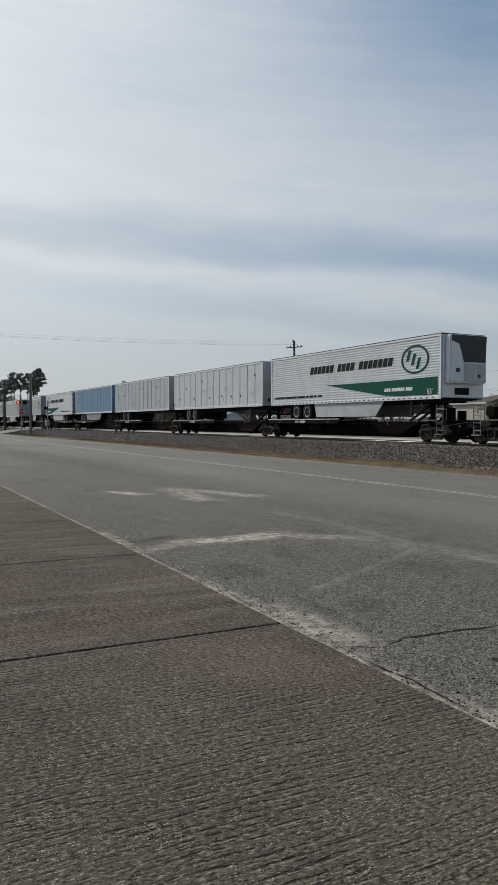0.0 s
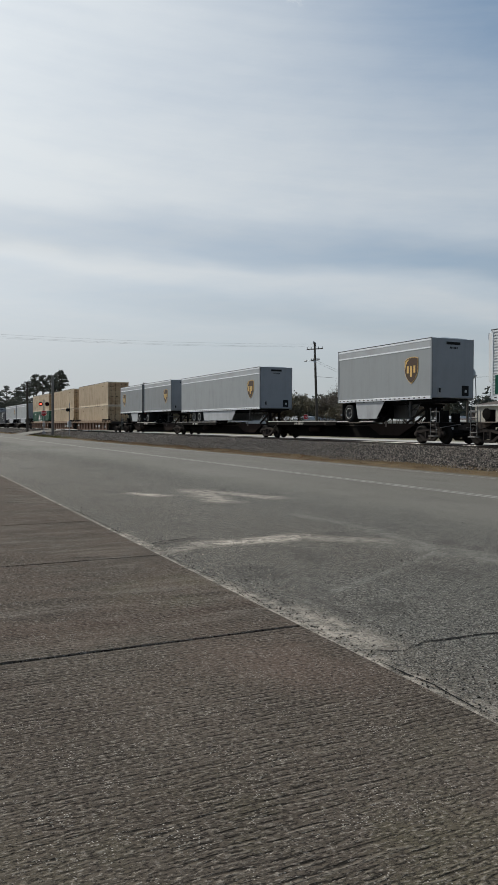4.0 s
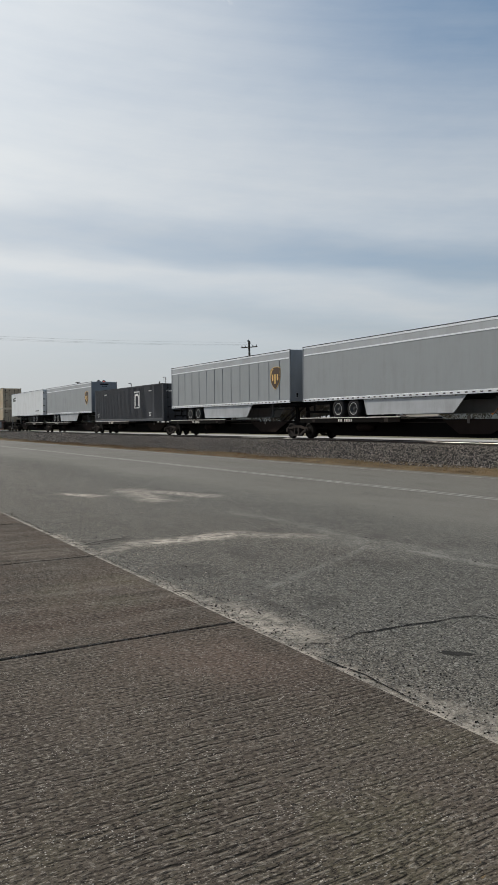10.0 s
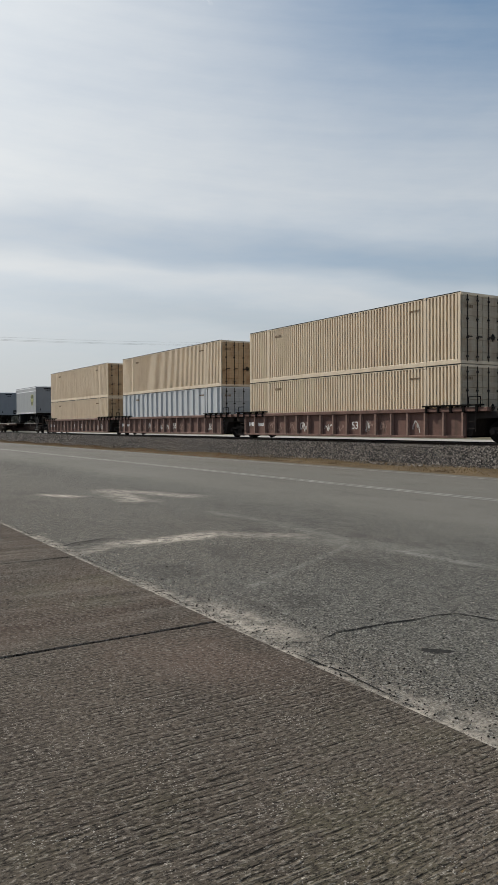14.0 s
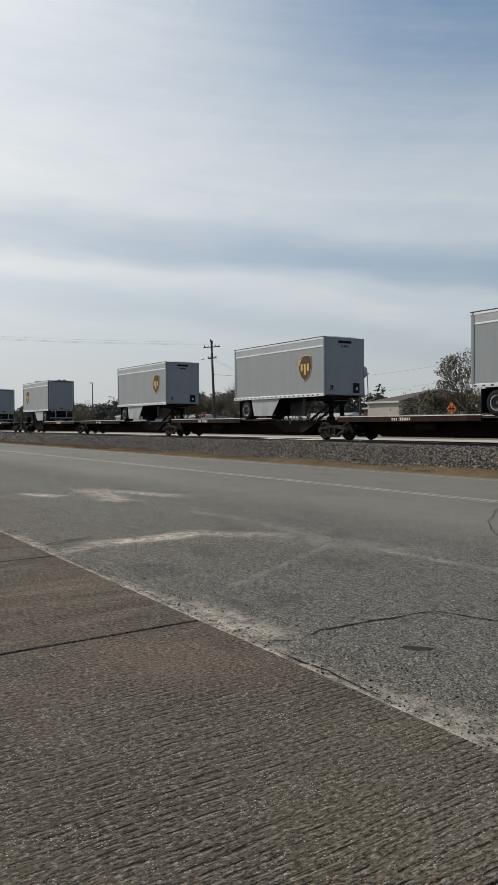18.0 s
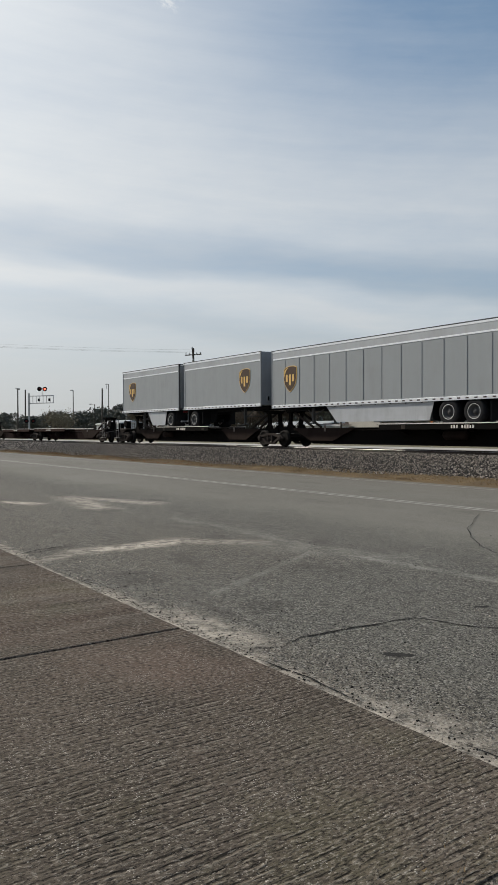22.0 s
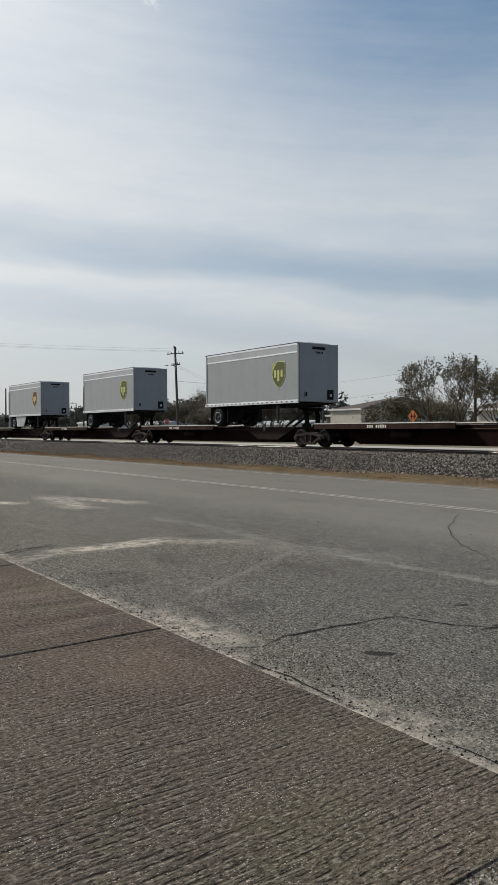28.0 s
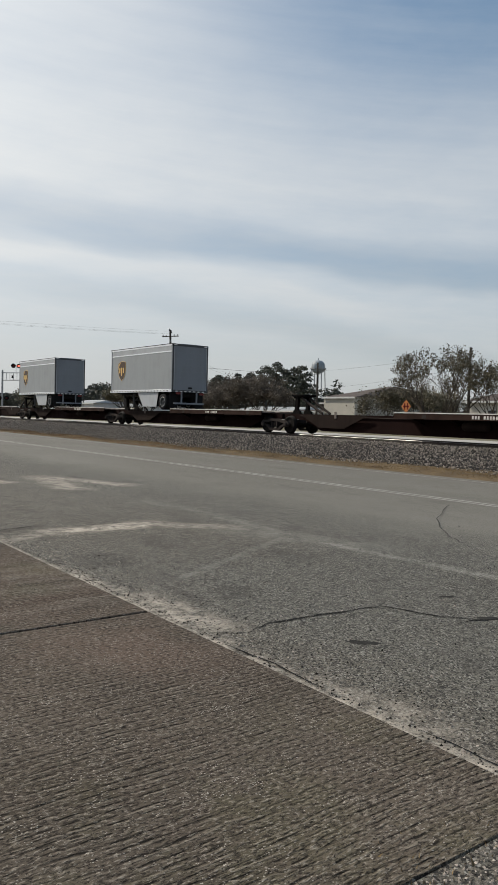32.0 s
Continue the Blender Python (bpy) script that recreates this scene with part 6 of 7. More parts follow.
        for p in curve:
            if not clean or (abs(p[0] - clean[-1][0]) + abs(p[1] - clean[-1][1])) > 0.01:
                clean.append(p)
        if abs(clean[0][0] - clean[-1][0]) + abs(clean[0][1] - clean[-1][1]) < 0.01:
            clean.pop()
        prism(bm, clean, "y", y - 0.006, y + 0.004)
        part("swoosh", bm, TEAL, t, "dark green tapering swoosh")
        bm = bmesh.new()
        x0 = -4.2 if nose > 0 else -L + 0.9
        slab_letters(x0, H0 + 0.40, 0.17, (3, 6, 3), 0.17, 0.03, 0.08, bm, y - 0.007)
        part("web_lettering", bm, PALE_INK, t, "small white lettering as bars")
        bm = bmesh.new()
        x0 = -L + 0.5 if nose > 0 else -6.5
        slab_letters(x0, H0 + 0.33, 0.13, (12, 14, 9, 3, 4, 3, 5), 0.10, 0.02, 0.1, bm, y)
        part("slogan", bm, INK, t, "small dark lettering as bars")
        text("53'", 0.34, PALE_INK, t, ((-0.75 if nose > 0 else -L + 0.75), y - 0.012, H0 + 0.3))
    if style in ("white", "silver"):
        # domed plugs and pale patches over old repairs
        r = random.Random(int(u * 10))
        for q in range(9):
            px, pz = -L + 0.8 + (L - 1.6) * (q + r.random() * 0.8) / 9, H0 + r.choice((0.75, 1.55, 1.62, 0.8, 2.1))
            shared("plug", "plug", lambda: shape(lambda b2: lathe(b2, [(0.075, 0.01), (0.06, -0.02), (0.0, -0.035)], 10)), TRIM if q % 2 else CHASSIS, t, (px, -W, pz), "domed repair plug")
        for q in range(3):
            px, pz = -L + 1 + (L - 2.4) * r.random(), H0 + 0.3 + 0.9 * r.random()
            part("patch_plate", shape(lambda b2: box(b2, px, px + 0.25 + 0.3 * r.random(), -W - 0.001, -W + 0.013, pz, pz + 0.2 + 0.3 * r.random())), OFFWHITE if style == "silver" else SILVER, t, "riveted repair plate")
    if style == "plain_white":
        bm = bmesh.new()
        x0 = -L + 0.9
        prism(bm, [(x0, H1 - 0.62), (x0 + 1.35, H1 - 0.52), (x0 + 1.35, H1 - 0.66), (x0, H1 - 0.76)], "y", -W - 0.004, -W + 0.012)
        slab_letters(x0 + 0.02, H1 - 1.02, 0.22, (7,), 0.19, 0.05, 0.0, bm, -W + 0.011)
        part("emblem", bm, INK, t, "small black emblem in plain shapes")
        bm = bmesh.new()
        slab_letters(-3.6, H0 + 0.42, 0.10, (3, 4, 9), 0.10, 0.02, 0.10, bm, -W + 0.011)
        part("lettering", bm, INK, t)
    if style in ("white", "silver"):
        bm = bmesh.new()
        r = random.Random(int(-u))
        for q in range(14):
            x, z = -0.6 - r.random() * (L - 1.2), H0 + 0.35 + r.random() * 2.1
            box(bm, x, x + 0.10, -W - 0.007, -W - 0.0, z, z + 0.14)
        part("scuffs", bm, SILVER if style == "white" else WHITE, t)
    moving(t, u, DECK)
    return t


GREY_GOLD = "grey dry-van trailer with a brown and gold shield"
GREY_LIME = "grey dry-van trailer with a brown and yellow-green shield"
spine_car([-6.0, -23.4], "l", 1)
spine_car([-27.0, -43.5, -60.7, -78.0, -95.7, -113.2], "rrrrl", 2)
trailer(-26.3, 16.15, 1, "reefer", "white ribbed refrigerated trailer with a green swoosh")
trailer(-43.69, 16.15, 1, "white", "chalky white riveted dry-van trailer", skirt=False)
trailer(-61.18, 16.15, 1, "silver", "weathered silver sheet-and-post trailer", skirt=False)
trailer(-78.58, 16.15, 1, "blue", "faded blue dry-van trailer with side skirt")
trailer(-96.6, 16.15, -1, "reefer", "white ribbed refrigerated trailer with a green swoosh")
spine_car([-117.2, -134.7, -153.3, -170.6], "rrb", 3)
trailer(-116.7, 8.4, 1, "grey", "short " + GREY_GOLD)
trailer(-135.4, 16.15, 1, "grey", "long " + GREY_GOLD)
trailer(-154.33, 8.4, 1, "grey_dull", "short dull " + GREY_GOLD, skirt=False)
trailer(-163.4, 8.4, -1, "grey_dull", "short dull " + GREY_GOLD)
well_car([-175.0, -195.3, -215.0, -235.2], [-185.5, -205.15, -224.95], WELL, False, 4)
T_LABEL = "tan corrugated 53-foot container with rusty doors"
C_LABEL = "pale cream corrugated 53-foot container with stained doors"
container(-177.45, 0, TAN, "rib", TAN_RUST, T_LABEL)
container(-177.45, 1, TAN, "rib", TAN_RUST, T_LABEL)
container(-197.08, 0, TAN, "rib", TAN_RUST, T_LABEL)
container(-197.08, 1, TAN, "rib", TAN_RUST, T_LABEL)
container(-216.88, 0, GREEN_BOX, "rib", GREEN_BOX, "dark green corrugated container with a white emblem", "house")
container(-216.88, 1, TAN, "rib", TAN_RUST, T_LABEL)
spine_car([-239.2, -255.6, -272.9, -290.3, -307.8, -324.0], "rrrrl", 5)
trailer(-238.5, 16.15, 1, "grey", "long " + GREY_GOLD)
trailer(-255.9, 16.15, 1, "grey_panel", "long panelled " + GREY_GOLD)
oc = container(-273.6, 0, CHARCOAL, "rib", CHARCOAL, "charcoal corrugated container with a pale square emblem", "arch")
MOVES[-1] = (oc, -273.6, TRACK_Y, RAIL_Z + DECK + 0.04, 0.0)
trailer(-290.8, 16.15, 1, "grey", "long " + GREY_GOLD)
trailer(-308.6, 16.15, -1, "plain_white", "clean white dry-van trailer with a small black emblem", skirt=False)
well_car([-327.8, -347.9, -367.4, -387.5], [-338.25, -357.85, -377.35], WELL_RED, True, 6)
container(-330.17, 0, CREAM, "rib", CREAM_DOOR, C_LABEL)
container(-330.17, 1, CREAM, "rib", CREAM_DOOR, C_LABEL)
container(-349.76, 0, OFFWHITE, "panel", SILVER, "white panelled 53-foot container")
container(-349.76, 1, CREAM, "rib", TAN_RUST, C_LABEL)
container(-369.28, 0, CREAM, "rib", TAN_RUST, C_LABEL)
container(-369.28, 1, CREAM, "rib", TAN_RUST, C_LABEL)
spine_car([-391.5, -408.0, -425.2, -442.6, -460.0, -476.6], "rrrrl", 7, BROWN_CAR)
trailer(-390.96, 8.3, 1, "grey", "short " + GREY_LIME, skirt=False)
trailer(-408.1, 8.3, 1, "grey", "short " + GREY_GOLD)
trailer(-425.5, 8.3, 1, "grey", "short " + GREY_GOLD)
trailer(-442.7, 8.3, 1, "grey", "short " + GREY_GOLD)
trailer(-467.98, 8.3, -1, "grey", "short " + GREY_GOLD)
spine_car([-480.4, -498.1, -516.5, -534.7], "llb", 8)
trailer(-488.78, 8.3, -1, "grey", "short " + GREY_GOLD, skirt=False)
trailer(-499.84, 16.15, -1, "grey_panel", "long panelled " + GREY_GOLD)
trailer(-516.94, 8.3, 1, "grey", "short " + GREY_GOLD, skirt=False)
trailer(-525.95, 8.3, -1, "grey", "short " + GREY_GOLD)
spine_car([-538.5, -554.6, -571.5, -588.7, -605.9, -622.2], "rllll", 9, BROWN_CAR)
spine_car([-626.8, -643.4, -660.8, -678.3, -695.2, -710.9], "rrrrl", 10, BROWN_CAR)
trailer(-643.84, 8.3, 1, "grey", "short " + GREY_LIME, skirt=False)
trailer(-661.2, 8.3, 1, "grey", "short " + GREY_LIME, skirt=False)
trailer(-678.57, 8.3, 1, "grey", "short " + GREY_GOLD)
trailer(-703.47, 8.3, -1, "grey", "short " + GREY_LIME, skirt=False)
spine_car([-715.2, -733.2, -751.6, -769.8, -787.5], "lllr", 11, BROWN_CAR)
trailer(-743.06, 8.3, -1, "grey", "short " + GREY_GOLD)
trailer(-761.64, 8.3, -1, "grey", "short " + GREY_GOLD)
WAY = [(0.0, 0.0), (3.5, 77.17), (7.5, 165.64), (11.0, 243.0), (14.5, 320.14), (18.0, 396.93), (22.5, 495.53), (27.5, 605.14), (32.0, 703.82)]


def motions():
    """The whole train runs along the track at an almost even speed."""
    for ob, u, y, z, turn in MOVES:
        walk(ob, [(t, pose(u + s, y, z, 0, 0, turn)) for t, s in WAY])

# ---- beyond the tracks and at the crossing ----
BARK = rough_stuff("grey_brown_bark", (0.10, 0.082, 0.065), (0.06, 0.05, 0.042), 3.0, 0.95, 0.6, 14)
POLE_WOOD = rough_stuff("weathered_pole_wood", (0.10, 0.088, 0.075), (0.065, 0.057, 0.05), 1.5, 0.9, 0.4, 18)
MAST_GREY = paint("weathered_mast_paint", (0.16, 0.15, 0.14), (0.07, 0.062, 0.055), 0.6, 0.7)
GALV = plain("galvanised_steel", (0.33, 0.34, 0.35), 0.5, 0.5)
WIRE = plain("black_cable", (0.03, 0.03, 0.032), 0.7)
STUCCO = rough_stuff("pale_stucco_wall", (0.50, 0.47, 0.41), (0.43, 0.40, 0.35), 0.6, 0.9, 0.1)
SHINGLE = rough_stuff("dark_shingle_roof", (0.115, 0.095, 0.085), (0.085, 0.07, 0.065), 1.0, 0.9, 0.3)
WHITE_WALL = rough_stuff("white_siding", (0.66, 0.66, 0.65), (0.56, 0.56, 0.55), 0.7, 0.8, 0.1)
METAL_ROOF = rough_stuff("pale_metal_roof", (0.36, 0.37, 0.37), (0.28, 0.29, 0.29), 0.4, 0.5, 0.1)
DARK_GLASS = plain("dark_window_glass", (0.03, 0.035, 0.04), 0.15)
TANK = rough_stuff("pale_tower_paint", (0.38, 0.41, 0.43), (0.28, 0.31, 0.33), 0.3, 0.5, 0.05)
STOP_RED = plain("stop_sign_red", (0.42, 0.025, 0.03), 0.4)
SIGN_ORANGE = plain("orange_sign_face", (0.40, 0.125, 0.025), 0.6)
LAMP_RED = plain("lit_red_lens", (1.0, 0.10, 0.06), 0.3, 0.0, 3.0)
LENS_DARK = plain("dark_red_lens", (0.10, 0.012, 0.012), 0.25)
CAR_WHITE = plain("white_car_paint", (0.80, 0.81, 0.82), 0.25)
CAR_GLASS = plain("tinted_car_glass", (0.015, 0.018, 0.02), 0.08)


def leaf_material(name, a, b):
    k = Nodes(name, 0.75)
    geo = k.n.new("ShaderNodeNewGeometry")
    c = k.mix(geo.outputs["Random Per Island"], a, b)
    c = k.mix(k.math("MULTIPLY", k.noise(0.8, 3), 0.5), c, tuple(v * 0.6 for v in a))
    return k.done(c)


LEAF_BROWN = leaf_material("russet_winter_leaves", (0.050, 0.045, 0.025), (0.150, 0.116, 0.060))
LEAF_OLIVE = leaf_material("olive_leaves", (0.105, 0.092, 0.058), (0.215, 0.180, 0.115))
# needle tones greyed: the haze of distance is mixed into the colour
LEAF_PINE = leaf_material("hazed_pine_needles", (0.044, 0.050, 0.038), (0.105, 0.110, 0.080))
TWIG = leaf_material("bare_twigs", (0.095, 0.074, 0.056), (0.20, 0.16, 0.122))
LEAF_FAR = leaf_material("far_woods", (0.055, 0.062, 0.050), (0.095, 0.095, 0.075))


def leaves(points, size, material, parent, seed, label="", name="crown", slim=0.55):
    """A crown of small bent leaf blades at the given points."""
    r = np.random.RandomState(seed)
    n = len(points)
    p = np.array(points)
    d = r.randn(n, 3)
    d /= np.linalg.norm(d, axis=1)[:, None]
    e = np.cross(d, r.randn(n, 3))
    e /= np.linalg.norm(e, axis=1)[:, None] + 1e-9
    s = size * (0.55 + 0.9 * r.rand(n))[:, None]
    a, b = d * s, e * s * slim
    v = np.stack([p - a, p - b * 0.9, p + a, p + b], 1)
    f = np.arange(n * 4).reshape(n, 4)
    ob = from_data(name, v.reshape(-1, 3).tolist(), f.tolist(), material)
    ob.parent = parent
    if label:
        ob["label"] = label
    return ob


def grow(bm, start, way, length, radius, depth, r, tips, seg=5, droop=0.0, split=(2, 3), keep=0.74):
    """Limbs that fork and taper; tips collects the ends."""
    p = Vector(start)
    d = Vector(way).normalized()
    for i in range(3):
        q = p + d * (length / 3)
        tube(bm, p, q, radius * (1 - 0.12 * i), radius * (1 - 0.12 * (i + 1)), seg, False)
        p = q
        d = (d + Vector((r.uniform(-1, 1), r.uniform(-1, 1), r.uniform(-0.5, 0.9) - droop)) * 0.16).normalized()
        if depth <= 1:
            tips.append(tuple(p))
    if depth == 0:
        return
    for _ in range(r.randint(*split)):
        nd = (d + Vector((r.uniform(-1, 1), r.uniform(-1, 1), r.uniform(-0.35, 0.7) - droop)) * 0.72).normalized()
        grow(bm, p, nd, length * keep * r.uniform(0.8, 1.15), radius * 0.58, depth - 1, r, tips, max(3, seg - 1), droop, split, keep)


def tree(x, y, z, h, seed, label, stems=4, lean=0.5, n_leaf=4000, size=0.10, material=None, blur=0.35, depth=4, name="tree", trunk=0.11, group="", slim=0.55):
    r = random.Random(seed)
    t = thing(name, (x, y, z), label, name.replace("_", " "), group)
    bm = bmesh.new()
    tips = []
    for i in range(stems):
        a = i * math.tau / stems + r.uniform(-0.4, 0.4)
        grow(bm, (math.cos(a) * 0.12, math.sin(a) * 0.12, -0.1), (math.cos(a) * lean, math.sin(a) * lean, 1.0), h * 0.32, trunk, depth, r, tips)
    part("trunk", bm, BARK, t, "branching brown trunk and limbs")
    if n_leaf:
        rr = np.random.RandomState(seed)
        base = np.array(tips)[rr.randint(0, len(tips), n_leaf)]
        pts = base + rr.randn(n_leaf, 3) * blur
        pts = pts[pts[:, 2] > h * 0.16]
        leaves(pts, size, material, t, seed, slim=slim)
    return t


def pine(x, y, z, h, seed, label="tall dark pine with a ragged crown", n=900, size=0.32, bare=0.5, spread=0.2, group="pines"):
    r = random.Random(seed)
    t = thing("pine_tree", (x, y, z), label, "pine tree", group)
    bm = bmesh.new()
    tube(bm, (0, 0, -0.2), (r.uniform(-0.4, 0.4), r.uniform(-0.4, 0.4), h * 0.96), 0.012 * h + 0.05, 0.05, 7)
    clumps = []
    for i in range(15):
        f = bare + (0.95 - bare) * (i + r.random()) / 15
        a = i * 2.4 + r.uniform(-0.5, 0.5)
        swell = math.sqrt(max(0.05, 1 - ((f - bare) / (1.02 - bare) * 1.25 - 0.3) ** 2))
        rad = h * spread * swell * r.uniform(0.45, 1.0) * (0.25 if i == 14 else 1)
        e = (math.cos(a) * rad, math.sin(a) * rad, h * f)
        tube(bm, (0, 0, h * f - 0.05 * h), e, 0.007 * h, 0.002 * h, 4, False)
        clumps.append(e)
    part("trunk", bm, BARK, t, "straight brown trunk with bare lower limbs")
    rr = np.random.RandomState(seed)
    c = np.array(clumps)[rr.randint(0, len(clumps), n)]
    g = rr.randn(n, 3)
    g *= (rr.rand(n) ** 0.4 / np.linalg.norm(g, axis=1))[:, None]
    g[:, 2] = np.abs(g[:, 2]) * 0.75 - 0.12
    pts = c + g * spread * h * 0.48
    leaves(pts, size, LEAF_PINE, t, seed, slim=0.4)
    return t


G = 0.5
tree(-33.8, 42.0, G, 6.4, 21, "multi-stemmed tree with sparse russet winter leaves", 11, 0.72, 7000, 0.066, LEAF_BROWN, 0.06, 5, "tree", 0.065)
tree(-30.2, 43.5, G, 5.2, 22, "multi-stemmed tree with sparse russet winter leaves", 7, 0.6, 5000, 0.066, LEAF_BROWN, 0.06, 5, "tree", 0.065)
tree(-44.2, 48.0, G, 4.2, 23, "low spreading shrub with dull brown foliage", 7, 0.8, 7500, 0.08, LEAF_BROWN, 0.34, 4, "shrub", 0.07)
tree(-41.5, 50.0, G, 3.9, 24, "low spreading shrub with dull brown foliage", 6, 0.8, 7000, 0.08, LEAF_OLIVE, 0.34, 4, "shrub", 0.07)
tree(-52.5, 62.0, G, 6.2, 25, "small bare winter tree", 3, 0.45, 900, 0.20, TWIG, 0.16, 5, "tree", 0.09, "", 0.10)
tree(-114.5, 42.0, G, 5.0, 29, "rounded olive-brown shrub by the crossing", 7, 0.7, 3600, 0.11, LEAF_OLIVE, 0.5, 3, "shrub", 0.09)
for i, (x, y, h, m, n) in enumerate(((-104.5, 55, 5.6, LEAF_OLIVE, 9000), (-108.5, 56, 6.2, LEAF_OLIVE, 9000), (-111, 58, 5.2, TWIG, 3600), (-106, 58, 6.6, LEAF_OLIVE, 7500))):
    tree(x, y, G, h, 30 + i, "dense rounded tree with dull brown-olive foliage", 8, 0.6, int(n * 2.0), 0.11, m, 0.26, 4, "tree", 0.10, "thicket beyond the track")
for i, (x, y, h, m, n) in enumerate(((-113, 70, 7.4, TWIG, 2600), (-107, 69, 8.4, TWIG, 2000), (-101, 70, 7.0, TWIG, 3600), (-96.5, 68, 6.2, TWIG, 3600), (-93.5, 69, 7.6, TWIG, 6200), (-90.8, 70, 7.6, TWIG, 6200), (-88.4, 69, 6.4, TWIG, 5200), (-117, 71, 6.2, LEAF_OLIVE, 3600), (-104, 66, 5.0, LEAF_OLIVE, 3200), (-99, 66, 5.0, TWIG, 3600))):
    tree(x, y, G, h, 40 + i, "bare-twigged brown winter tree in a thicket" if m is TWIG else "dull olive-brown shrub in a thicket", 7, 0.62, int(n * (1.9 if m is TWIG else 2.2)), 0.20 if m is TWIG else 0.10, m, 0.24, 4, "tree" if m is TWIG else "shrub", 0.085, "thicket beyond the track", 0.13 if m is TWIG else 0.55)
pine(-100.5, 72, G, 8.3, 77, n=900, size=0.26, bare=0.3, spread=0.13)
for i, (x, y, h) in enumerate(((-172.5, 128, 13.6), (-167, 129, 15.6), (-162.5, 131, 14.6), (-160, 128, 15.9), (-155, 130, 14.6), (-151, 129, 15.0), (-149, 127, 11.5), (-144.5, 126, 8.6), (-171, 116, 12.2))):
    pine(x, y, G, h, 60 + i, n=2200, size=0.32, bare=0.40, spread=0.22)
for i, (x, y, h) in enumerate(((-330, 46, 17.5), (-310, 44, 17), (-296, 46, 17.5), (-280, 45, 18.4), (-268, 44, 19.4), (-258, 47, 18.6), (-248, 43, 17.8), (-241, 47, 19.0), (-236, 46, 18.6), (-290, 44, 17.8), (-262, 50, 18.0), (-350, 50, 17), (-275, 52, 17.0))):
    pine(x, y, G, h, 80 + i, n=1100, size=0.30, bare=0.66 if i > 2 else 0.4, spread=0.115)
for i, (x, y, h) in enumerate(((-312, 32.5, 17.0), (-305, 34.5, 16.2), (-318, 36, 17.6), (-326, 33.5, 17.2), (-300, 38, 16.5))):
    pine(x, y, G, h, 120 + i, n=1500, size=0.32, bare=0.28, spread=0.15)
for i, (x, y, h) in enumerate(((-285, 40, 11), (-268, 41, 11.5), (-255, 40, 9), (-305, 42, 13), (-330, 42, 13.5), (-318, 40, 13))):
    tree(x, y, G, h, 100 + i, "dark evergreen understorey tree", 5, 0.5, 1500, 0.3, LEAF_PINE, 1.2, 3, "tree", 0.15, "pines")


def woods(n, seed, x0, x1, near, deep, tall):
    """A far line of woods, too many trees to count."""
    r = np.random.RandomState(seed)
    pts = []
    for i in range(n):
        x, y, h, w = x0 + (x1 - x0) * r.rand(), near + deep * r.rand(), tall * (0.55 + 0.5 * r.rand()), 2.0 + 2.0 * r.rand()
        for _ in range(7):
            c = np.array([x, y, h * 0.62]) + (r.rand(3) - 0.5) * np.array([2.4 * w, 2.4 * w, h * 0.6])
            g = r.randn(48, 3)
            g *= (r.rand(48) ** 0.33 / np.linalg.norm(g, axis=1))[:, None]
            pts.append(c + g * np.array([0.9 * w, 0.9 * w, 0.13 * h]))
    ob = leaves(np.concatenate(pts), 0.62, LEAF_FAR, None, seed, name="far_woods")
    return tagged(ob, "hazy line of woods along the horizon", "woods", kind="stuff")


woods(300, 5, -900, -190, 135, 60, 15.0)
woods(160, 6, -330, 250, 250, 60, 13.0)

# -- poles and wires --
def utility_pole(x, y, z, h, lean, label, arms=2, r0=0.15, street_lamp=False, name="utility_pole"):
    p = thing(name, (x, y, z), label, "utility pole", "utility poles")
    top = Vector((lean[0], lean[1], h))
    bm = bmesh.new()
    tube(bm, (0, 0, -0.3), top, r0, r0 * 0.66, 10)
    part("pole", bm, POLE_WOOD, p)
    for i in range(arms):
        c = top * (1 - 0.052 * (i + 0.35)) if i < 2 else top * (0.86 - 0.05 * (i - 2))
        bm = bmesh.new()
        w = 1.15 if i < 2 else 0.6
        d = Vector((0.8, -0.6, 0)) if i % 2 == 0 else Vector((0.9, 0.4, 0))
        tube(bm, c - d * w, c + d * w, 0.06, seg=6)
        part("cross_arm", bm, POLE_WOOD, p)
        for s in (-0.9, -0.45, 0.45, 0.9):
            e = c + d * w * s
            part("insulator", shape(lambda b2: lathe(b2, [(0.03, 0.0), (0.06, 0.06), (0.05, 0.16), (0.02, 0.2)], 8, "z", e + Vector((0, 0, 0.05)))), GALV, p)
    if street_lamp:
        bm = bmesh.new()
        c = top * 0.74
        tube(bm, c, c + Vector((1.1, -0.7, 0.35)), 0.035, seg=6)
        tube(bm, c + Vector((1.1, -0.7, 0.35)), c + Vector((1.5, -0.95, 0.42)), 0.11, 0.14, 8)
        part("street_lamp", bm, GALV, p, "grey street lamp on an arm")
        bm = bmesh.new()
        c = top * 0.80
        tube(bm, c, c + Vector((-1.2, -0.4, 0.1)), 0.03, seg=6)
        tube(bm, c + Vector((-1.2, -0.4, 0.1)), c + Vector((-1.6, -0.5, 0.1)), 0.10, 0.06, 8)
        part("arm", bm, GALV, p)
    return p


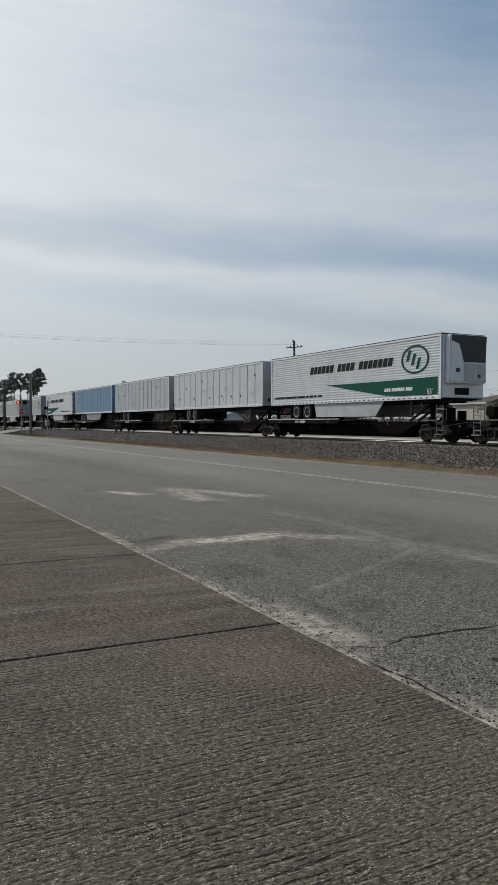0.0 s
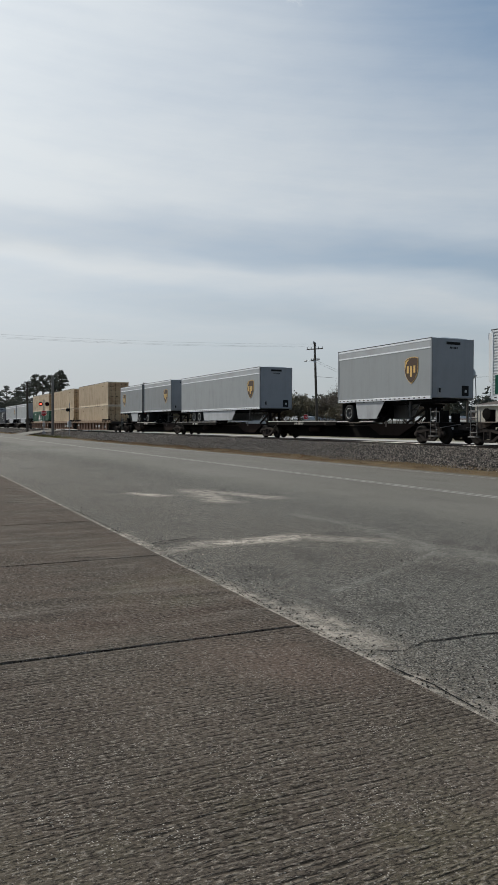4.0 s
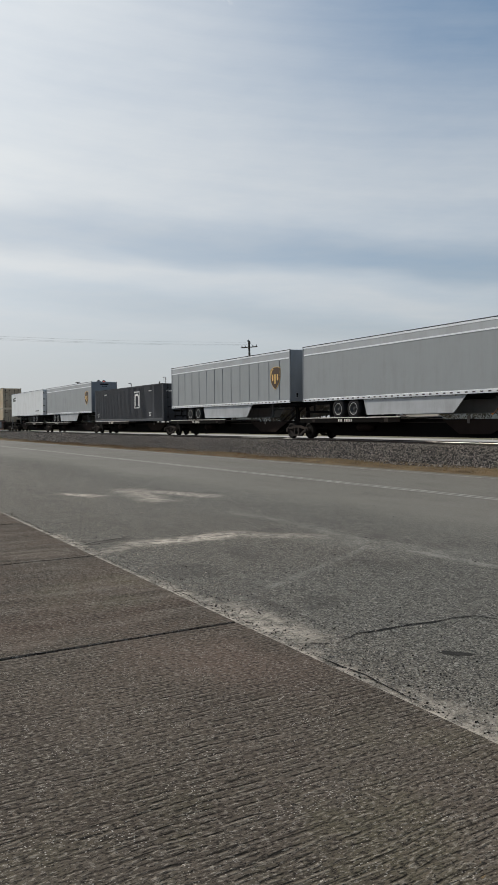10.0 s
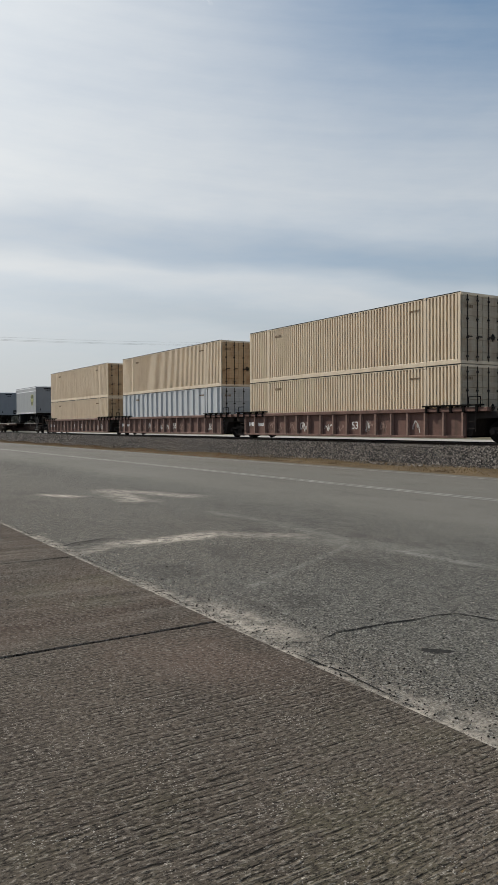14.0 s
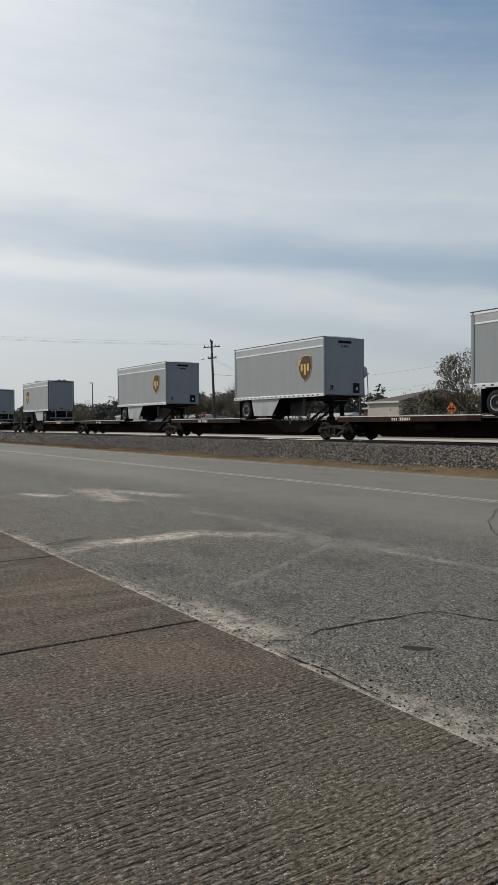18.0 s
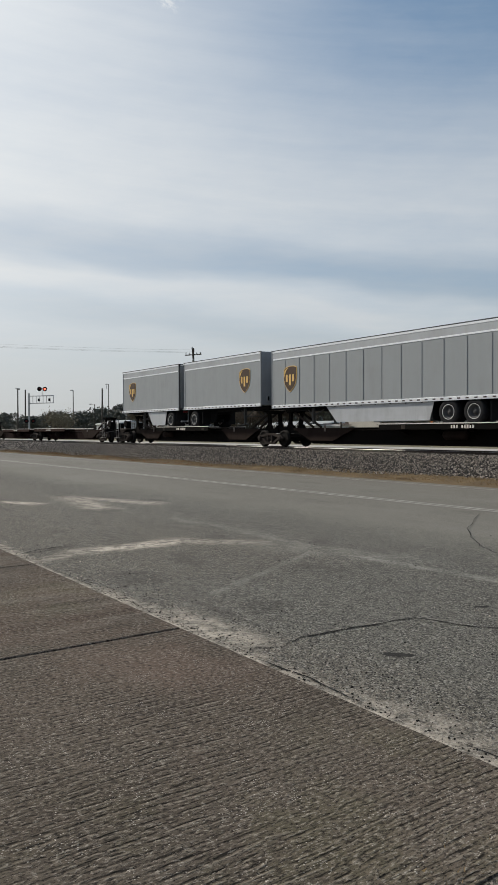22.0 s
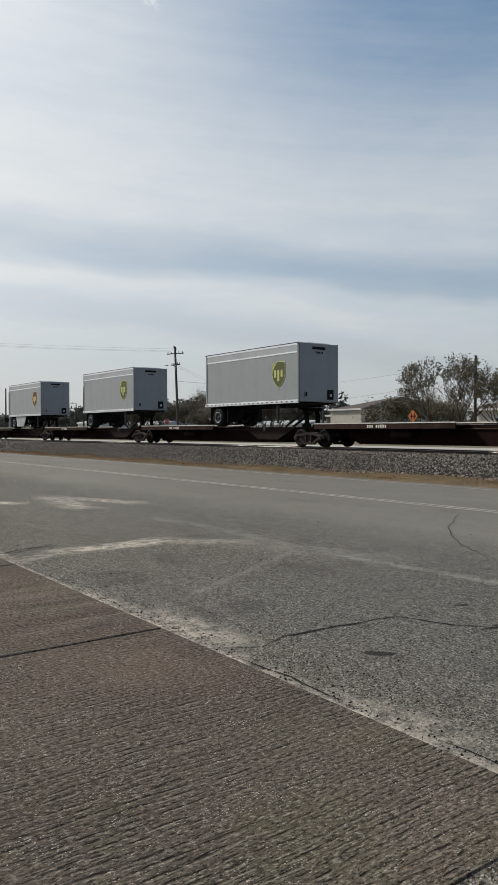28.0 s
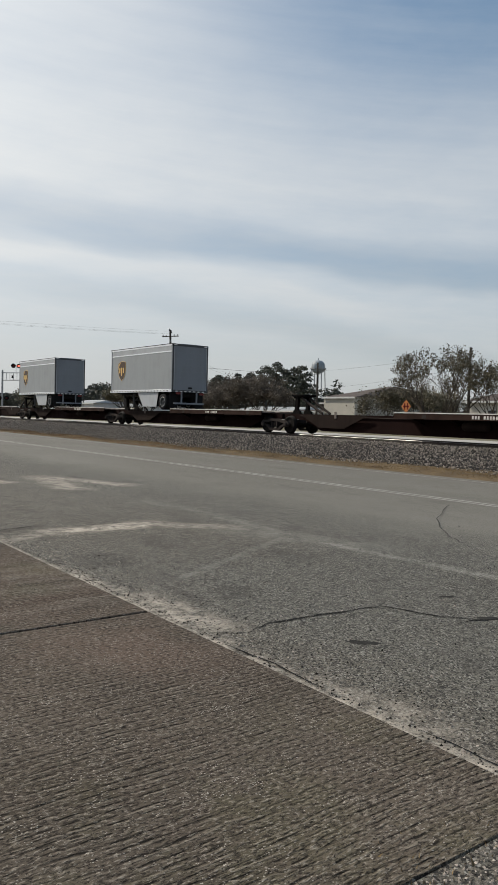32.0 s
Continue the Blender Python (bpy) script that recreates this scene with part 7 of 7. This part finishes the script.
def wire(points, sag, radius, name="power_line"):
    """One sagging cable as a single thin tube."""
    bm = bmesh.new()
    a, b = Vector(points[0]), Vector(points[1])
    d = (b - a).normalized()
    e = d.cross(Vector((0, 0, 1))).normalized()
    rings = []
    for i in range(17):
        f = i / 16
        q = a.lerp(b, f) - Vector((0, 0, 4 * sag * f * (1 - f)))
        rings.append([bm.verts.new(q + e * math.cos(k * math.tau / 5) * radius + Vector((0, 0, math.sin(k * math.tau / 5) * radius))) for k in range(5)])
    for p, q in zip(rings, rings[1:]):
        for k in range(5):
            bm.faces.new((p[k], p[(k + 1) % 5], q[(k + 1) % 5], q[k]))
    return tagged(part(name, bm, WIRE), "thin black overhead power line", "power line", "overhead lines")


utility_pole(-72.6, 43.0, G, 10.6, (-0.75, 0, 0), "leaning wooden utility pole with cross-arms and a lamp", 4, 0.17, True)
utility_pole(-75.2, -18.0, -0.05, 11.0, (0.2, 0, 0), "wooden utility pole on the near side of the road", 2, 0.16)
utility_pole(-34.6, 46.0, G, 6.6, (0.05, 0, 0), "plain dark wooden pole beside the tree", 0, 0.13)
utility_pole(-144, 45, G, 9.6, (0.0, 0, 0), "wooden utility pole with a cross-arm", 1, 0.16)
utility_pole(-124, 40, G, 8.2, (0.1, 0, 0), "dark wooden utility pole", 0, 0.16)
utility_pole(-110.6, 48, G, 8.0, (0.15, 0, 0), "dark wooden utility pole", 0, 0.16)
utility_pole(-74.4, 38, G, 6.2, (0.0, 0, 0), "short dark wooden pole", 0, 0.16)
utility_pole(-126.7, 19.4, 0.1, 8.5, (-0.05, 0, 0), "dark wooden pole with cross-arms at the crossing", 3, 0.2)
utility_pole(-64.9, 58.0, G, 7.5, (0, 0, 0), "dark wooden pole before the white building", 0, 0.14)
for dx, z in ((-1.1, 10.7), (-0.4, 10.95), (0.8, 10.6)):
    wire([(-73.3 + dx, 43.0, z), (-75.2 + dx, -18.0, z + 0.1)], 0.75, 0.005)
wire([(-73.1, 43.0, 9.1), (-120, 92, 8.6)], 0.7, 0.008)
wire([(-73.1, 43.0, 8.9), (-120, 92, 8.2)], 0.8, 0.008)
wire([(-34.6, 46.0, 6.7), (-76, 58.0, 7.1)], 0.4, 0.006)
wire([(-34.6, 46.0, 5.6), (-76, 58.0, 4.6)], 0.4, 0.006)
wire([(-72.9, 43.0, 7.2), (-64.5, 58.0, 6.6)], 0.2, 0.014)


def lamp_post(x, y, z, h, arm, label):
    p = thing("street_light", (x, y, z), label, "street light", "street lights")
    part("post", shape(lambda bm: tube(bm, (0, 0, 0), (0, 0, h), 0.11, 0.07, 8)), POLE_WOOD, p)
    part("arm", shape(lambda bm: tube(bm, (0, 0, h * 0.985), (arm, 0, h), 0.04, seg=6)), GALV, p)
    part("lamp_head", boxed(arm - 0.4, arm + 0.25, -0.14, 0.14, h - 0.05, h + 0.12, 0.03), GALV, p)
    return p


lamp_post(-128, 50, G, 8.6, -0.7, "tall street light with a square head")
lamp_post(-113.5, 48, G, 5.6, -1.6, "street light on a long arm")
d = lamp_post(-135, 60, G, 10.4, -0.9, "tall double-armed street light")
part("lower_arm", shape(lambda bm: tube(bm, (0, 0, 9.4), (-0.9, 0, 9.6), 0.05, seg=6), lambda bm: tube(bm, (-0.9, 0, 9.6), (-0.9, 0, 10.2), 0.05, seg=6)), GALV, d)


# -- crossing signals and signs --
def lamp_pair(parent, x, z, y=-0.12, lit=0, axis="y", apart=0.46):
    """Two hooded flashers side by side; axis: the way they face."""
    for i, s in enumerate((-apart, apart)):
        c = (x + s, 0, z) if axis == "y" else (x, s, z)
        disc = part("backboard", shape(lambda bm: lathe(bm, [(0.0, y), (0.31, y), (0.31, y + 0.02), (0.0, y + 0.02)], 20, axis, c)), CHASSIS, parent, "black round signal backboard")
        part("hood", shape(lambda bm: lathe(bm, [(0.16, y - 0.22), (0.17, y - 0.22), (0.17, y), (0.16, y)], 14, axis, c, caps=False)), CHASSIS, disc)
        part("lens", shape(lambda bm: lathe(bm, [(0.0, y - 0.05), (0.10, y - 0.04), (0.155, y - 0.005)], 14, axis, c)), LAMP_RED if i == lit else LENS_DARK, disc, "lit red lens" if i == lit else "dark red lens")


def octagon(parent, x, z, r, y):
    pts = [(x + r * math.cos(math.pi / 8 + i * math.pi / 4), z + r * math.sin(math.pi / 8 + i * math.pi / 4)) for i in range(8)]
    rim = part("sign_face", shape(lambda bm: prism(bm, pts, "y", y, y + 0.01)), PALE_INK, parent, "white-rimmed octagonal face")
    inner = [(x + (a - x) * 0.93, z + (b - z) * 0.93) for a, b in pts]
    part("red_field", shape(lambda bm: prism(bm, inner, "y", y - 0.006, y - 0.001)), STOP_RED, rim)
    text("STOP", r * 0.78, PALE_INK, rim, (x, y - 0.01, z))


cs = thing("crossing_signal", (-112.0, 19.5, 0.35), "crossing flasher with a red stop sign on its post", "crossing signal", turn=80)
part("post", shape(lambda bm: tube(bm, (0, 0, 0), (0, 0, 4.9), 0.08, seg=10)), GALV, cs)
part("base", boxed(-0.25, 0.25, -0.25, 0.25, -0.2, 0.25, 0.03), GALV, cs)
lamp_pair(cs, 0, 4.3)
octagon(cs, 0, 2.95, 0.45, -0.12)
part("junction_box", boxed(-0.2, 0.2, -0.12, 0.14, 1.0, 1.5, 0.02), GALV, cs)

mast = thing("signal_mast", (-105.0, 19.5, 0.3), "thick grey crossing mast beside the track", "signal mast")
part("mast_tube", shape(lambda bm: tube(bm, (0, 0, -0.2), (0, 0, 8.0), 0.20, 0.18, 12)), MAST_GREY, mast)
part("cap", shape(lambda bm: lathe(bm, [(0.19, 8.0), (0.15, 8.1), (0.0, 8.14)], 12, "z")), MAST_GREY, mast)
part("bracket", boxed(-0.9, 0.2, -0.05, 0.05, 4.1, 4.2, 0.02), CHASSIS, mast)

gate = thing("crossing_gate", (-94.5, 19.6, 0.3), "grey crossing gate machine with a lamp post", "crossing gate")
part("post", shape(lambda bm: tube(bm, (0, 0, -0.1), (0, 0, 4.1), 0.06, seg=8)), GALV, gate)
part("machine", boxed(-0.32, 0.32, -0.2, 0.2, 1.0, 1.75, 0.03), GALV, gate, "grey gate machine housing")
lamp_pair(gate, 0, 3.2, -0.1, 5)

cant = thing("cantilever_signal", (-100.7, 33.0, 0.5), "galvanised cantilever crossing signal over the side road", "crossing signal", turn=72)
part("mast", shape(lambda bm: tube(bm, (0, 0, -0.1), (0, 0, 6.4), 0.14, 0.12, 10)), GALV, cant)
bm = bmesh.new()
for z in (5.0, 6.0):
    for y in (-0.22, 0.22):
        tube(bm, (-0.1, y, z + 0.0), (3.3, y, z + 0.12), 0.045, seg=6)
for i in range(8):
    x = 0.05 + 3.2 * i / 7
    for y in (-0.22, 0.22):
        tube(bm, (x, y, 5.0 + 0.036 * x), (x, y, 6.0 + 0.036 * x), 0.03, seg=5)
part("truss_arm", bm, GALV, cant, "light galvanised truss arm")
lamp_pair(cant, 1.75, 7.0, -0.3, 1, apart=0.36)
lamp_pair(cant, 2.9, 5.55, -0.1, 5, "x", 0.5)
lamp_pair(cant, 1.5, 5.5, -0.1, 5, "x", 0.5)
lamp_pair(cant, 0.1, 2.6, -0.2, 5)
part("lamp_post", shape(lambda bm: tube(bm, (1.75, 0, 6.0), (1.75, 0, 7.2), 0.04, seg=6)), GALV, cant)

ss = thing("stop_sign", (-91.0, 52.0, 0.5), "red octagonal stop sign on a thin post", "stop sign", turn=60)
part("post", shape(lambda bm: tube(bm, (0, 0.03, 0), (0, 0.03, 2.7), 0.03, seg=6)), GALV, ss)
octagon(ss, 0, 2.35, 0.40, 0)

dia = thing("warning_sign", (-30.2, 34.2, 0.55), "orange diamond warning sign with a dark cross symbol", "road sign")
part("post", shape(lambda bm: tube(bm, (0, 0.03, -0.1), (0, 0.03, 2.0), 0.025, seg=6)), GALV, dia)
face = part("sign_face", shape(lambda bm: prism(bm, [(0, 1.46), (0.38, 1.86), (0, 2.26), (-0.38, 1.86)], "y", -0.005, 0.005)), SIGN_ORANGE, dia, "orange diamond face")
part("symbol", shape(lambda bm: [box(bm, -0.15, -0.07, -0.012, -0.006, 1.66, 2.06), box(bm, 0.07, 0.15, -0.012, -0.006, 1.66, 2.06), box(bm, -0.24, 0.24, -0.012, -0.006, 1.81, 1.90)]), LENS_DARK, face)


# -- buildings --
def building(x0, x1, y0, y1, z0, h, roof_h, wall, roof, label, windows=0, hip=3.0, name="building", eave=0.5):
    b = thing(name, (x0, y0, z0), label, "building", "buildings beyond the track")
    w, d = x1 - x0, y1 - y0
    part("wall", boxed(0, w, 0, d, -0.2, h, 0.02), wall, b)
    bm = bmesh.new()
    e = eave
    v = [bm.verts.new(p) for p in ((-e, -e, h), (w + e, -e, h), (w + e, d + e, h), (-e, d + e, h), (hip, d / 2, h + roof_h), (w - hip, d / 2, h + roof_h))]
    for f in ((0, 1, 5, 4), (1, 2, 5), (2, 3, 4, 5), (3, 0, 4), (3, 2, 1, 0)):
        bm.faces.new([v[i] for i in f])
    part("roof", bm, roof, b)
    part("fascia", boxed(-e, w + e, -e - 0.03, -e, h - 0.22, h + 0.02, 0.01), WHITE_WALL, b)
    for i in range(windows):
        x = w * (i + 0.7) / (windows + 0.4)
        win = part("window", boxed(x - 0.55, x + 0.55, -0.05, 0.03, h * 0.3, h * 0.72, 0.02), WHITE_WALL, b, "white-framed window")
        part("pane", shape(lambda bm: box(bm, x - 0.47, x + 0.47, -0.062, -0.052, h * 0.33, h * 0.69)), DARK_GLASS, win)
    return b


building(-82.3, -75.8, 75, 97, 0.5, 4.15, 2.0, STUCCO, SHINGLE, "low pale stucco building with a dark hip roof", 0, 2.4, eave=0.25)
building(-57.2, -40.0, 76, 92, 0.5, 3.6, 2.4, STUCCO, SHINGLE, "low pale stucco building with a dark hip roof", 3, 5.0)
building(-86.4, -83.6, 78, 82, 0.5, 3.4, 0.5, SHINGLE, SHINGLE, "small dark shed beside the pale building", 0, 0.4, "shed", 0.2)
building(-141.0, -130.0, 60, 67, 0.5, 2.7, 0.7, WHITE_WALL, METAL_ROOF, "small white shed with a pale metal roof", 2, 0.5, "shed", 0.3)
building(-86.9, -81.6, 73, 74.6, 0.5, 2.0, 0.25, WHITE_WALL, SHINGLE, "low white outbuilding under a dark roof", 0, 0.4, "shed", 0.3)
building(-205.0, -160.0, 88, 100, 0.5, 2.6, 0.9, WHITE_WALL, METAL_ROOF, "long low white building with a pale metal roof", 6, 0.5)
building(-128.0, -108.0, 92, 100, 0.5, 2.3, 0.8, WHITE_WALL, METAL_ROOF, "long low white building with a pale metal roof", 3, 0.5)

wt = thing("water_tower", (-313.0, 280.0, 0.5), "pale round water tower on slender legs", "water tower")
part("tank", shape(lambda bm: lathe(bm, [(0.0, 25.6), (1.8, 25.9), (3.2, 26.9), (3.85, 28.4), (3.85, 30.3), (3.3, 31.9), (1.8, 33.0), (0.0, 33.4)], 24, "z")), TANK, wt, "pale rounded steel tank", smooth=True)
part("catwalk", shape(lambda bm: lathe(bm, [(3.8, 28.2), (4.6, 28.2), (4.6, 28.9), (3.8, 28.9)], 24, "z")), GALV, wt)
for i in range(4):
    a = math.pi / 4 + i * math.pi / 2 + 0.5
    part("leg", shape(lambda bm: tube(bm, (math.cos(a) * 5.6, math.sin(a) * 5.6, 0), (math.cos(a) * 4.1, math.sin(a) * 4.1, 28.4), 0.30, 0.26, 8)), GALV, wt)
part("riser", shape(lambda bm: tube(bm, (0, 0, 0), (0, 0, 26), 0.45, seg=10)), GALV, wt)
part("finial", shape(lambda bm: tube(bm, (0, 0, 33.3), (0, 0, 34.4), 0.2, seg=6)), TANK, wt)

setting("side_road", sheet([(17.0, 0.012), (19.5, 0.45), (22.6, 0.735), (23.68, 0.742)], -127.0, -114.5), ROAD, "short asphalt ramp up to the level crossing", "road")
setting("side_road", sheet([(25.32, 0.742), (27.5, 0.735), (36.0, 0.62), (120, 0.56)], -127.0, -114.5), ROAD, "side road beyond the level crossing", "road")

# -- the waiting car --
suv = thing("suv", (-72.0, 8.35, 0.012), "white sport utility vehicle waiting before the crossing", "car", turn=90)
bm = bmesh.new()
side = [(-4.6, 0.42), (-4.65, 0.95), (-4.5, 1.08), (-4.3, 1.60), (-3.9, 1.68), (-2.1, 1.66), (-1.25, 1.12), (-0.22, 0.98), (-0.02, 0.78), (0.0, 0.42), (-0.35, 0.30), (-4.3, 0.30)]
prism(bm, side, "y", -0.9, 0.9)
bmesh.ops.bevel(bm, geom=bm.edges[:], offset=0.06, segments=2, affect="EDGES")
body = part("body", bm, CAR_WHITE, suv, "white painted body", smooth=False)
for s in (-1, 1):
    y0, y1 = sorted((s * 0.895, s * 0.908))
    part("side_window", shape(lambda bm: prism(bm, [(-4.1, 1.12), (-4.0, 1.55), (-2.2, 1.55), (-1.45, 1.12)], "y", y0, y1)), CAR_GLASS, body)
    part("headlight", boxed(-0.32, -0.02, min(s * 0.55, s * 0.88), max(s * 0.55, s * 0.88), 0.70, 0.84, 0.03), DARK_GLASS, body)
    for x in (-0.9, -3.7):
        part("arch", shape(lambda bm: lathe(bm, [(0.0, s * 0.80), (0.43, s * 0.80), (0.43, s * 0.912), (0.0, s * 0.912)], 18, "y", (x, 0, 0.40))), CHASSIS, body)
        ty = part("tyre", shape(lambda bm: lathe(bm, [(0.2, -0.10), (0.34, -0.11), (0.36, -0.08), (0.36, 0.08), (0.34, 0.11), (0.2, 0.10)], 20, "y", (x, s * 0.84, 0.36))), TYRE, suv)
        part("rim", shape(lambda bm: lathe(bm, [(0.0, -0.085), (0.2, -0.095), (0.23, -0.09), (0.23, 0.09), (0.0, 0.085)], 14, "y", (x, s * 0.84, 0.36))), GALV, ty)
part("windscreen", shape(lambda bm: prism(bm, [(-1.30, 1.14), (-2.06, 1.62), (-2.03, 1.64), (-1.25, 1.155)], "y", -0.74, 0.74)), CAR_GLASS, body)
part("bumper", boxed(-0.2, 0.03, -0.82, 0.82, 0.36, 0.56, 0.04), CHASSIS, body)


motions()
